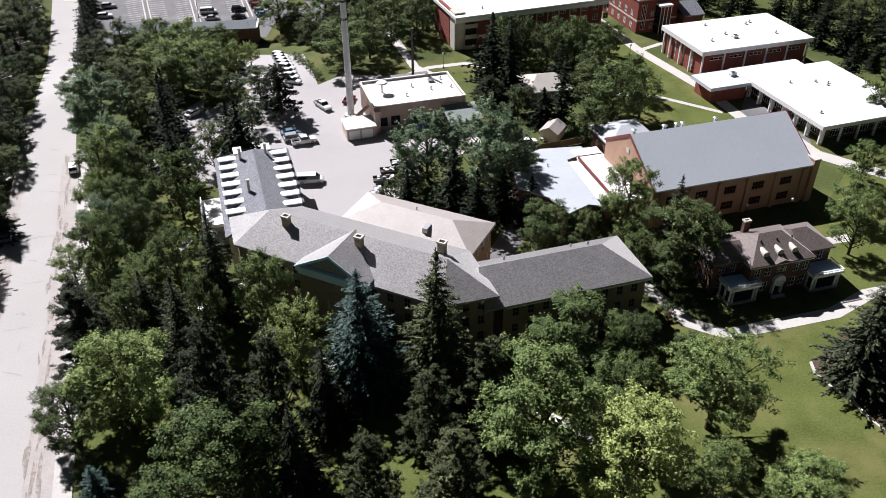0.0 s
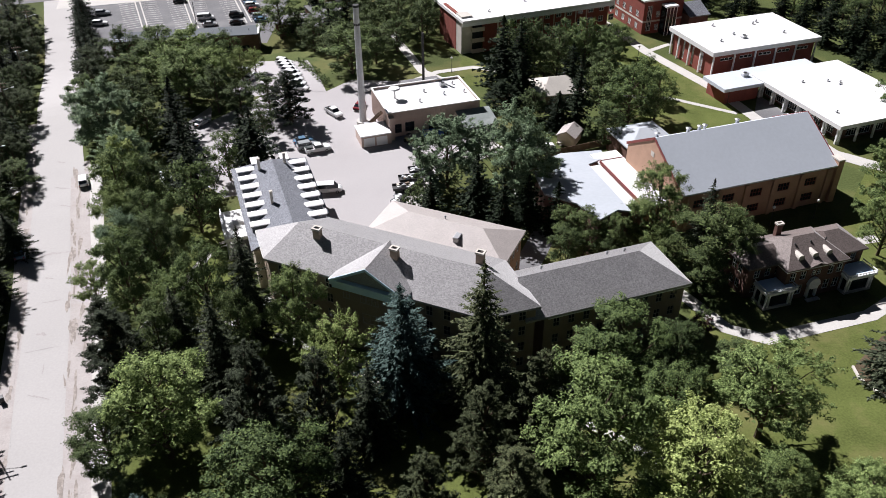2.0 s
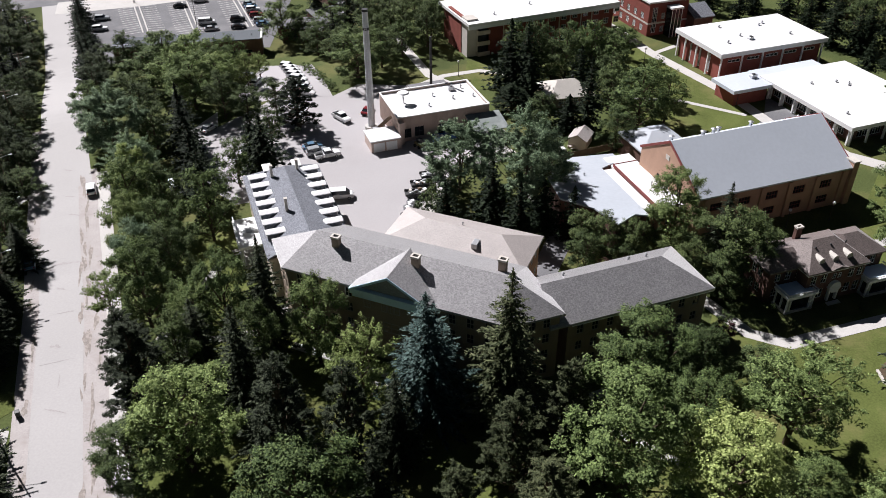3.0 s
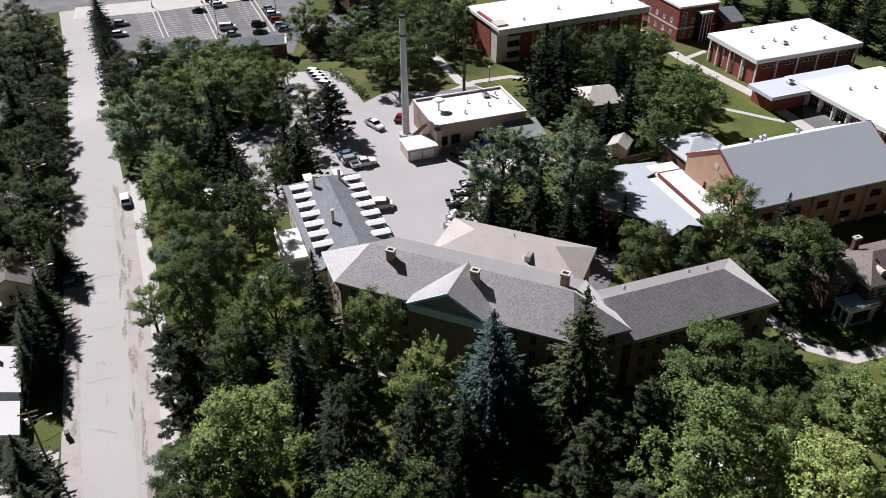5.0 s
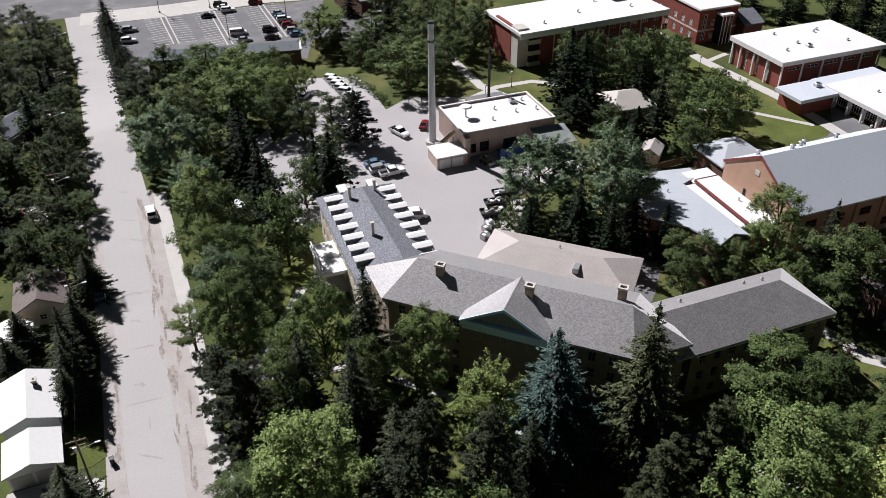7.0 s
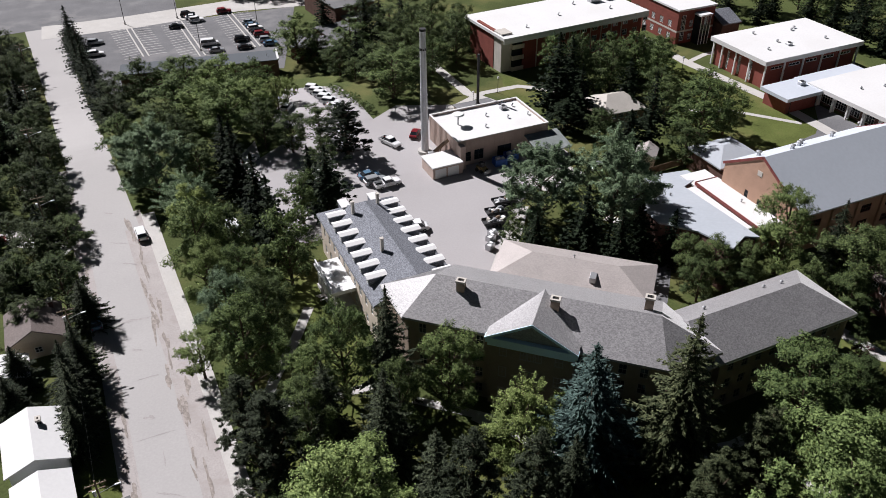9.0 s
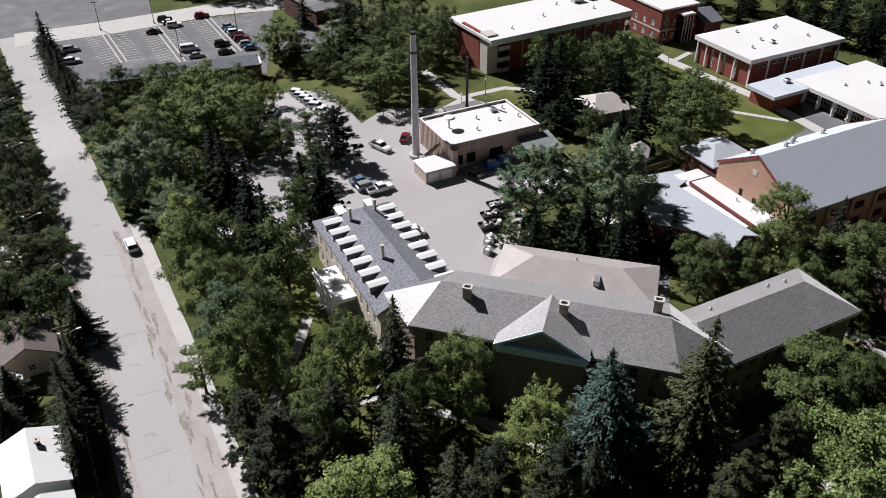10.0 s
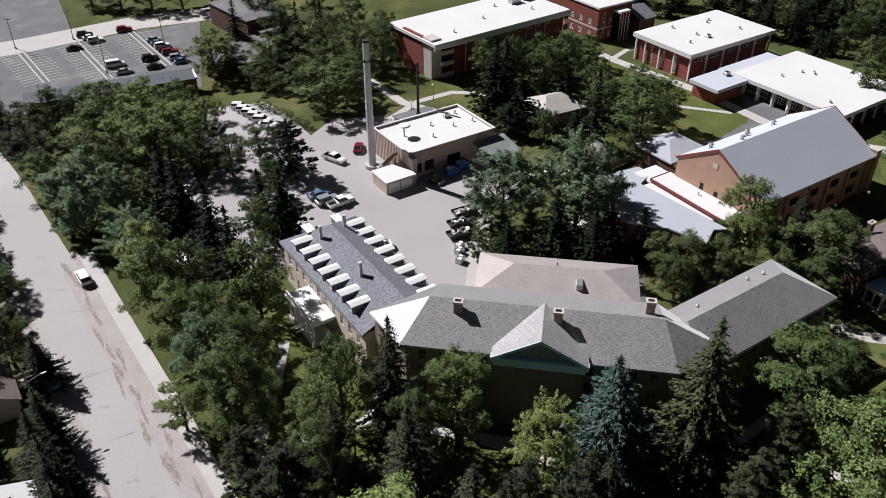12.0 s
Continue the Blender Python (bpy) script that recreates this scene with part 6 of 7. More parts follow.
# west of the street
for x, y, h, r, leaf in ((-81.8, 113.4, 11.0, 3.2, "needle"), (-80.4, 104.4, 11.5, 3.4, "needle"), (-78.8, 98.6, 9.0, 3.0, "needle"), (-83.8, 126.0, 9.5, 3.2, "needle"), (-74.4, 82.6, 8.0, 3.4, "needle"), (-90.6, 113.0, 8.0, 3.0, "needle"), (-117.6, 206, 12, 4.0, "needle"), (-121.5, 220, 11, 4.0, "needle"), (-113.5, 186, 13, 4.2, "needle"), (-116, 172, 12, 4, "needle"), (-125, 190, 14, 4.4, "needle"), (-131, 218, 13, 4.2, "needle"), (-108.0, 146.0, 9.0, 3.6, "needle")):
    tree("spruce", x, y, h, r, leaf)
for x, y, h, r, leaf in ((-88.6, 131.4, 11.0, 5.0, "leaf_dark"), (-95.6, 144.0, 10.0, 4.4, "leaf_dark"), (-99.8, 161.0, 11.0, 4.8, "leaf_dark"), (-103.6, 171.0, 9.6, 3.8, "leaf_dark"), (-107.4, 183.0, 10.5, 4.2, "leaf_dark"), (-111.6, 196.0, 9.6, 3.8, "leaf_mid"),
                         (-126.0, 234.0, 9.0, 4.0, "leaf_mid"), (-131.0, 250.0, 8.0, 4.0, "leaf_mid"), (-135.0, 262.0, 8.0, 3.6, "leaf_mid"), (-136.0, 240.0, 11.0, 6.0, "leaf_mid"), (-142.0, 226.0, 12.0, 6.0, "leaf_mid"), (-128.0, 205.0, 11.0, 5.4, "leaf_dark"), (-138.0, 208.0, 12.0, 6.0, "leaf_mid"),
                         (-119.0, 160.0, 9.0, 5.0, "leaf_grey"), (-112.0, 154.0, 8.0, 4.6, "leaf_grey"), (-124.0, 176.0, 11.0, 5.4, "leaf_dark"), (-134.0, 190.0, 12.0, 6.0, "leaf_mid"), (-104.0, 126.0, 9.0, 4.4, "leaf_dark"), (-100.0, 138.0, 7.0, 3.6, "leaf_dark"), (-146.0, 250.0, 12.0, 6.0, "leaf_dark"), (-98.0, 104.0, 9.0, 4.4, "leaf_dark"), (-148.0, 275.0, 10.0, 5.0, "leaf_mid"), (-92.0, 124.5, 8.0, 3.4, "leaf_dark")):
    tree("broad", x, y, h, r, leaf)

# more of the street-side and lot-side trees
for x, y, h, r, leaf in ((-84.0, 172.0, 11.0, 4.6, "leaf_dark"), (-89.0, 184.0, 11.0, 4.6, "leaf_mid"), (-92.0, 196.0, 11.0, 4.8, "leaf_dark"), (-96.0, 208.0, 11.0, 4.6, "leaf_dark"), (-98.0, 220.0, 11.0, 4.4, "leaf_dark"), (-84.0, 222.0, 12.0, 5.0, "leaf_mid"), (-74.0, 218.0, 12.5, 5.0, "leaf_mid"),
                         (33.0, 184.0, 12.0, 5.0, "leaf_dark"), (35.0, 193.0, 11.0, 4.8, "leaf_dark"), (45.0, 190.0, 11.0, 4.8, "leaf_mid"), (22.0, 203.0, 11.0, 4.4, "leaf_dark"), (16.0, 178.0, 8.0, 3.6, "leaf_dark"), (8.0, 152.0, 8.0, 4.0, "leaf_dark"), (14.0, 150.0, 10.0, 4.2, "leaf_grey"), (14.5, 143.0, 9.0, 3.6, "leaf_dark"),
                         (27.0, 126.0, 9.0, 3.2, "leaf_dark"), (44.0, 121.0, 9.0, 3.8, "leaf_dark"), (21.0, 116.4, 7.6, 3.2, "leaf_dark"), (15.4, 125.0, 9.5, 3.4, "leaf_dark"), (76.0, 132.0, 10.0, 4.4, "leaf_mid"), (84.0, 146.0, 10.0, 4.4, "leaf_mid"),
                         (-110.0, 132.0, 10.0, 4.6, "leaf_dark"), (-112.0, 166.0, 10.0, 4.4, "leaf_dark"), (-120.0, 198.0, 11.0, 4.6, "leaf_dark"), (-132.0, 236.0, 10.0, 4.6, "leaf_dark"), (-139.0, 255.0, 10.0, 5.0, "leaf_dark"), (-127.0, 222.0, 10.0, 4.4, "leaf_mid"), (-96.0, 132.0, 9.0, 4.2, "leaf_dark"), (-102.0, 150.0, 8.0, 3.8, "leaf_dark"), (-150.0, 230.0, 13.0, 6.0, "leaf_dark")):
    tree("broad", x, y, h, r, leaf)
for x, y, h, r in ((-82.0, 108.6, 12.0, 3.2), (-79.4, 101.4, 11.0, 3.0), (-90.0, 107.0, 8.0, 3.0), (-94.0, 130.0, 9.0, 3.4), (-72.6, 79.6, 9.0, 3.4), (-69.6, 74.0, 9.0, 3.4), (-100.0, 166.0, 10.0, 3.4), (-46.0, 95.0, 16.0, 3.6), (7.0, 76.0, 14.0, 3.2), (-20.0, 68.0, 16.0, 3.8)):
    tree("spruce", x, y, h, r, "needle")

# beyond the yard and round the flat-roofed building
for x, y, h, r, leaf in (
                         (-70.0, 318.0, 14.0, 6.6, "leaf_dark"), (-80.0, 322.0, 15.0, 6.6, "leaf_dark"), (-60.0, 316.0, 14.0, 6.0, "leaf_dark"), (-90.0, 328.0, 14.0, 6.6, "leaf_dark"), (-50.0, 322.0, 14.0, 6.4, "leaf_dark"), (-36.0, 318.0, 14.0, 6.0, "leaf_dark"),):
    tree("broad", x, y, h, r, leaf)
tree("loose", -64.2, 111.0, 9.0, 3.6, "leaf_light")
for x, y, h, r, leaf in ((116.0, 203.0, 13.0, 5.4, "leaf_dark"), (113.0, 190.0, 11.0, 4.6, "leaf_dark"), (128.0, 207.0, 14.0, 5.6, "leaf_dark"), (136.0, 220.0, 14.0, 6.0, "leaf_dark"), (126.0, 236.0, 14.0, 6.0, "leaf_dark"), (112.0, 224.0, 13.0, 5.4, "leaf_dark"), (118.0, 242.0, 14.0, 6.0, "leaf_dark"), (104.0, 246.0, 12.0, 5.4, "leaf_mid"), (140.0, 204.0, 14.0, 5.6, "leaf_dark"),
                         (92.0, 258.0, 13.0, 5.6, "leaf_dark"), (80.0, 264.0, 13.0, 5.6, "leaf_dark"), (134.0, 246.0, 14.0, 6.0, "leaf_dark"), (25.0, 200.0, 15.0, 5.0, "leaf_dark"), (33.0, 206.0, 15.0, 5.2, "leaf_mid"), (17.0, 206.0, 15.0, 4.6, "leaf_dark"), (40.0, 210.0, 12.0, 4.6, "leaf_mid")):
    tree("broad", x, y, h, r, leaf)
for x, y, h in ((122.0, 200.0, 15.0), (118.0, 214.0, 16.0), (130.0, 230.0, 16.0), (108.0, 216.0, 14.0), (142.0, 214.0, 16.0), (128.0, 218.0, 15.0), (100.0, 230.0, 13.0), (114.0, 252.0, 15.0)):
    tree("spruce", x, y, h, h * 0.28, "needle")
# dense growth behind the houses west of the street
wood = random.Random(31)
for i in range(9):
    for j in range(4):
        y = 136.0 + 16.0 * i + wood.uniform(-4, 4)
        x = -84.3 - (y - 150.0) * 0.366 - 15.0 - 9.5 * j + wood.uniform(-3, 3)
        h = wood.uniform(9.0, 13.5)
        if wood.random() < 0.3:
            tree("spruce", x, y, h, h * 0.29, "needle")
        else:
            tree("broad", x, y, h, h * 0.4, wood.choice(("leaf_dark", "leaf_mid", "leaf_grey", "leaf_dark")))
# hedge-like growth along the west edge of the street
for i in range(15):
    y = 150.0 + 7.4 * i
    x = -84.3 - (y - 150.0) * 0.366 - 8.4 - 0.8 * math.sin(i * 2.7)
    tree("broad", x, y, 7.0 + 2.0 * math.sin(i * 1.9), 3.4 + 0.5 * math.cos(i * 1.3), "leaf_dark" if i % 3 else "leaf_mid")
# shrubs by the east end of the hall and before the house
tree("shrub", 33.0, 100.4, 3.6, 2.2, "leaf_plum")
for x, y, h, r in ((35.0, 103.6, 2.6, 1.6), (31.4, 96.6, 2.4, 1.5), (36.6, 106.4, 2.4, 1.4), (45.6, 103.0, 1.4, 0.9), (58.4, 106.6, 1.2, 0.8), (63.4, 108.6, 1.2, 0.8), (43.6, 106.6, 1.6, 1.0)):
    tree("shrub", x, y, h, r, "leaf_dark")


# ---- the brick house with two porches ----
def house():
    m = pose(48.9, 108.0, 0, 0, 0, 15.5)
    h = thing("brick_house", "dark red brick house with brown hip roofs and white porches", "house", m)
    ze = 6.6
    rows = (0.9, 3.9)
    part("main_roof", hip_roof(-0.4, -0.4, 11.8, 9.8, ze, 9.4, 3.9, 4.0, 0.25, M["brown_roof"]), None, h, "brown shingle hip roof")
    front = [(0.8, 3.9, 1.1, 1.7), (2.8, 3.9, 1.1, 1.7), (5.0, 4.3, 0.8, 1.1), (6.0, 4.3, 0.8, 1.1), (8.2, 3.9, 1.1, 1.7), (9.9, 3.9, 1.1, 1.7), (2.6, 0.9, 1.2, 1.9), (8.0, 0.9, 1.2, 1.9), (0.6, 0.9, 1.2, 1.9), (9.8, 0.9, 1.2, 1.9)]
    block(h, 0, 0, 11.4, 9.4, 0, ze - 0.1, M["dark_brick"], south=front, north=grid_openings(11.4, rows, 4, 1.1, 1.6), west=grid_openings(9.4, rows, 2, 1.1, 1.6), east=grid_openings(9.4, rows, 2, 1.1, 1.6))
    part("eave_board", boxes((-0.3, -0.3, ze - 0.5, 11.7, -0.05, ze - 0.24), (-0.3, -0.05, ze - 0.5, -0.05, 9.7, ze - 0.24)), M["white"], h)
    part("ell_roof", hip_roof(-5.8, 2.2, 1.2, 9.2, 6.3, 8.0, 3.2, 0.4, 0.25, M["brown_roof"]), None, h)
    block(h, -5.3, 2.7, -0.02, 8.8, 0, 6.2, M["dark_brick"], south=[(1.2, 3.8, 1.1, 1.6), (3.2, 3.8, 1.1, 1.6), (1.2, 0.9, 1.1, 1.6)], west=grid_openings(6.1, rows, 2, 1.1, 1.6))
    part("wing_roof", hip_roof(10.2, 1.6, 17.2, 9.6, 6.3, 8.5, 0.4, 3.6, 0.25, M["brown_roof"]), None, h)
    block(h, 11.42, 2.1, 16.7, 9.1, 0, 6.2, M["dark_brick"], south=[(0.6, 3.8, 1.1, 1.7), (2.9, 3.8, 1.1, 1.7)], east=grid_openings(7, rows, 2, 1.1, 1.6))
    # round-headed dormers
    for x in (2.9, 5.6, 8.3):
        d = part("dormer", boxes((x - 0.5, 1.0, 6.9, x + 0.5, 3.2, 7.7)), M["white"], h, "round-headed white dormer")
        bm = bmesh.new()
        tube(bm, (x, 0.9, 7.7), (x, 3.6, 7.7), 0.56, 0.56, 12)
        part("dormer_roof", bm, M["stone"], d)
        window(d, 0.7, 0.8, pose(x - 0.35, 0.95, 7.1), M["white"])
    part("cross_gable", slab("roof", [(3.9, -0.6, 6.65), (7.3, -0.6, 6.65), (7.3, 2.0, 6.65), (3.9, 2.0, 6.65), (5.6, -0.6, 7.2), (5.6, 3.0, 7.6)], [(0, 4, 5, 3), (4, 1, 2, 5)], 0.2, M["brown_roof"]), None, h)
    # arched door surround
    bm = boxes((4.7, -0.55, 0.2, 5.0, -0.02, 2.7), (6.3, -0.55, 0.2, 6.6, -0.02, 2.7), (4.5, -0.7, 2.7, 6.8, -0.02, 2.95))
    tube(bm, (5.65, -0.65, 2.95), (5.65, -0.04, 2.95), 1.1, 1.1, 16)
    dr = part("door_surround", bm, M["white"], h, "white arched door surround")
    part("door", boxes((5.05, -0.12, 0.2, 6.25, -0.003, 2.5)), M["dark"], dr)
    part("step", boxes((4.4, -1.5, 0, 6.9, -0.72, 0.18)), M["concrete"], h)
    chimney(h, -3.9, 7.5, 6.8, 9.0, 1.1, 0.8, 2, M["dark_brick"])
    chimney(h, 3.4, 8.2, 7.4, 10.0, 1.1, 0.7, 2, M["dark_brick"])
    part("rear_dormer", boxes((-2.4, 6.0, 7.2, -1.6, 6.8, 8.1), bevel=0.2), M["stone"], h)
    for x in (3.2, 6.2, -2.5, 13.6, 9.2):
        vent(h, x, 3.4 if 0 < x < 11 else 4.6, (6.9 if x < 0 else 7.3) if x < 0 or x > 11 else 8.3, 0.12, 0.5, M["dark"])
    for x0, y0 in ((-4.0, -1.2), (11.45, -1.6)):
        w, d = 5.4, 3.4
        porch = part("porch", boxes((x0 - 0.25, y0 - 0.25, 3.2, x0 + w + 0.25, y0 + d, 3.55), (x0, y0, 2.8, x0 + w, y0 + d, 3.2)), M["white"], h, "white porch with paired columns")
        part("porch_deck", boxes((x0 + 0.25, y0 + 0.25, 3.552, x0 + w - 0.25, y0 + d - 0.02, 3.62)), M["porch_metal"], porch, "pale blue metal porch roof")
        rim = [(x0 - 0.2, y0 - 0.2, x0 + w + 0.2, y0 - 0.05), (x0 - 0.2, y0 - 0.05, x0 - 0.05, y0 + d - 0.02), (x0 + w + 0.05, y0 - 0.05, x0 + w + 0.2, y0 + d - 0.02)]
        part("balustrade", boxes(*[(a, b, 3.94, c, e, 4.06) for a, b, c, e in rim], *[(a, b, 3.54, c, e, 3.62) for a, b, c, e in rim]), M["white"], porch, "white balustrade round the porch roof")
        for k in range(11):
            bx = x0 - 0.18 + (w + 0.25) * k / 10
            part("baluster", boxes((bx, y0 - 0.17, 3.62, bx + 0.11, y0 - 0.08, 3.94)), M["white"], porch)
        part("porch_floor", boxes((x0, y0, 0, x0 + w, y0 + d, 0.4)), M["concrete"], porch)
        part("porch_screen", boxes((x0 + 0.6, y0 + 0.3, 0.4, x0 + w - 0.6, y0 + 0.36, 2.8), (x0 + 0.3, y0 + 0.6, 0.4, x0 + 0.36, y0 + d - 0.1, 2.8)), M["glass"], porch)
        for cx in (0.2, 0.75, w - 0.75, w - 0.2):
            part("column", boxes((x0 + cx - 0.14, y0 + 0.05, 0.4, x0 + cx + 0.14, y0 + 0.29, 2.8)), M["white"], porch)
        for cy in (1.4, 2.9):
            part("column", boxes((x0 + 0.04, y0 + cy, 0.4, x0 + 0.28, y0 + cy + 0.26, 2.8)), M["white"], porch)


house()


# ---- small buildings ----
def gabled(name, label, x, y, rot, w, d, ze, zr, roof, walls, z=0.0, gable_mat=None, windows=2, over=0.5):
    """A simple gabled house, its ridge along local x."""
    h = thing(name, label, "house", pose(x, y, z, 0, 0, rot))
    part("roof", hip_roof(-over, -over, w + over, d + over, ze, zr, 0, 0, 0.2, roof), None, h)
    ops = grid_openings(w, (0.9,), windows, 1.2, 1.1, 0.5) if windows else ()
    ope = grid_openings(d, (0.9,), max(1, windows - 1), 1.1, 1.1, 0.5) if windows else ()
    block(h, 0, 0, w, d, 0, ze + 0.05, walls, south=ops, north=ops, east=ope, west=ope)
    for gx in (0.0, w - 0.3):
        v, f = gable_wall(0, d, ze + 0.05, zr - 0.2, gx)
        part("gable", mesh_of("gable", v, f, gable_mat or walls), None, h)
    return h


w1 = gabled("bungalow", "white bungalow with a white metal gable roof", -79.5, 95.2, 110.0, 9.4, 7.0, 3.4, 5.0, M["membrane"], M["white"], windows=2)
chimney(w1, 6.6, 2.4, 4.2, 5.4, 0.7, 0.5, 1, M["dark"])
g1 = gabled("garage", "white two-door garage with a white metal roof", -77.0, 87.6, 110.0, 5.8, 6.4, 2.9, 4.3, M["membrane"], M["white"], windows=0)
for y in (0.5, 3.5):
    gd = part("garage_door", boxes((-0.08, y, 0.05, -0.004, y + 2.6, 2.2)), M["stone"], g1, "pale panelled garage door")
    for i in range(1, 4):
        part("door_groove", boxes((-0.1, y + 0.05, i * 0.54, -0.082, y + 2.55, i * 0.54 + 0.05)), M["steel"], gd)
poly("drive_garage", [(-83, 78), (-70, 78.5), (-71.6, 86.5), (-75.5, 87.6), (-77, 87.4), (-83.5, 85)], 0.045, M["concrete"], "pale concrete driveway")
poly("lawn_corner", [(-78.4, 94.6), (-73.6, 93.6), (-72.4, 90.5), (-74, 88.8), (-76.6, 88.2)], 0.05, M["lawn"], "small mown lawn corner")
poly("drive_west", [(-108, 154), (-93, 147), (-91.5, 151), (-106, 158)], 0.045, M["concrete"], "pale concrete driveway")
poly("drive_west_far", [(-108, 172.5), (-98, 172), (-98.5, 176), (-108, 178)], 0.045, M["concrete"], "pale concrete driveway")
w2 = gabled("cottage", "cottage with a brown shingle gable roof", -86.2, 120.6, 108.0, 8.4, 7.6, 3.2, 5.6, M["brown_roof"], M["beige"])
chimney(w2, 7.0, 0.9, 3.4, 5.4, 0.8, 0.6, 1, M["dark_brick"])
gabled("cottage", "small outbuilding with a white roof", -89.4, 112.6, 108.0, 4.6, 6.0, 2.6, 3.6, M["membrane"], M["beige"], windows=1)
gabled("cottage", "cottage with a grey roof under tall trees", -118.0, 180.0, 70.0, 10.0, 8.0, 3.2, 5.4, M["slate"], M["white"])
gabled("cottage", "cottage with a grey roof under tall trees", -134.0, 228.0, 70.0, 11.0, 8.0, 3.2, 5.4, M["slate"], M["white"], z=-6)
gabled("shed", "tan gabled shed with open doors", 23.6, 163.6, 62.0, 5.0, 4.0, 2.3, 3.6, M["tan_roof"], M["beige"], windows=0, over=0.3)
low = thing("low_building", "low dark brick building with a flat grey roof", "building", pose(-55.0, 253.0, -6.0, 0, 0, -14))
block(low, 0, 0, 14.0, 10.0, 0, 3.6, M["dark_brick"], south=grid_openings(14.0, (1.0,), 4, 1.6, 1.2), frame_mat=M["dark"])
part("roof", boxes((-0.3, -0.3, 3.6, 14.3, 10.3, 3.9)), M["lot"], low, "flat grey roof")


def pavilion():
    p = thing("pavilion", "low pavilion with a pale hip roof under trees", "building", pose(19.6, 185.6, 0, 0, 0, 12))
    part("roof", hip_roof(-0.6, -0.6, 11.0, 10.6, 2.6, 5.0, 3.6, 3.6, 0.25, M["stone"]), None, p, "pale grey hip roof")
    block(p, 0, 0, 10.4, 10, 0, 2.5, M["tan_brick"], south=grid_openings(10.4, (0.9,), 4, 1.3, 1.3), west=grid_openings(10, (0.9,), 3, 1.3, 1.3))
    vent(p, 7.6, 6.4, 4.2, 0.25, 0.9, M["dark"])


pavilion()


def deck_building():
    """The long low building at the foot of the parking lot; its roof is level with the bank."""
    m = pose(-99.5, 233.4, -6.0, 0, 0, 7.2)
    g = thing("parking_structure", "long low dark brick parking structure with a grey roof edge", "building", m)
    L, D, H = 42.0, 7.4, 5.6
    block(g, 0, 0, L, D, 0, H, M["dark_brick"], south=[(24 + i * 4.2, 1.4, 2.4, 1.0) for i in range(4)], frame_mat=M["dark"])
    part("roof", slab("roof", [(-0.2, -0.3, H + 0.15), (L + 0.3, -0.3, H + 0.15), (L + 0.3, D + 0.2, H + 0.15), (-0.2, D + 0.2, H + 0.15)], [(0, 1, 2, 3)], 0.2, M["deck_roof"]), None, g, "blue-grey metal roof edge")
    for i in range(8):
        part("roof_post", boxes((2 + i * 5.3, 3.4, H + 0.1, 2.1 + i * 5.3, 3.5, H + 0.9)), M["steel"], g)
    part("end_cap", boxes((L - 0.25, -0.3, H + 0.152, L + 0.3, D + 0.2, H + 0.45)), M["membrane"], g)
    part("rail", boxes((-0.2, -0.32, H + 0.85, 6.0, -0.26, H + 0.95), *[(-0.2 + 1.2 * i, -0.32, H + 0.152, -0.14 + 1.2 * i, -0.26, H + 0.85) for i in range(6)]), M["white"], g)


deck_building()


def church_hall():
    m = pose(-41.1, 276.2, -6.2, 0, 0, 25)
    c = thing("flat_roofed_building", "low flat-roofed building with grey roof terraces", "building", m)
    for x0, y0, x1, y1, z in ((0, 0, 14, 24, 7.0), (2, -4.5, 10, -0.05, 4.2), (-15, -19, -8.5, -11.5, 3.6), (-8.4, -13, 1.9, -2, 3.2)):
        block(c, x0, y0, x1, y1, 0, z, M["dark_brick"], south=grid_openings(x1 - x0, (1.0,), 2, 1.4, 1.2), frame_mat=M["dark"])
        part("roof", boxes((x0 - 0.3, y0 - 0.3, z, x1 + 0.3, y1 - 0.01, z + 0.3)), M["lot"], c, "flat grey roof")


church_hall()


# ---- vehicles ----
def loft(bm, sections):
    """Bridges rings of points (x, half-width, z pairs) along the car into one skin."""
    rings = [[bm.verts.new(p) for p in s] for s in sections]
    for a, b in zip(rings, rings[1:]):
        for i in range(len(a)):
            j = (i + 1) % len(a)
            bm.faces.new((a[i], a[j], b[j], b[i]))
    bm.faces.new(list(reversed(rings[0])))
    bm.faces.new(rings[-1])
    return bm


def ring(x, w, z0, z1, t=0.9):
    """A cross-section of a body: narrower at the top."""
    return [(x, -w, z0 + 0.12), (x, -w * 0.94, z0), (x, w * 0.94, z0), (x, w, z0 + 0.12), (x, w, z0 + (z1 - z0) * 0.75), (x, w * t, z1), (x, -w * t, z1), (x, -w, z0 + (z1 - z0) * 0.75)]


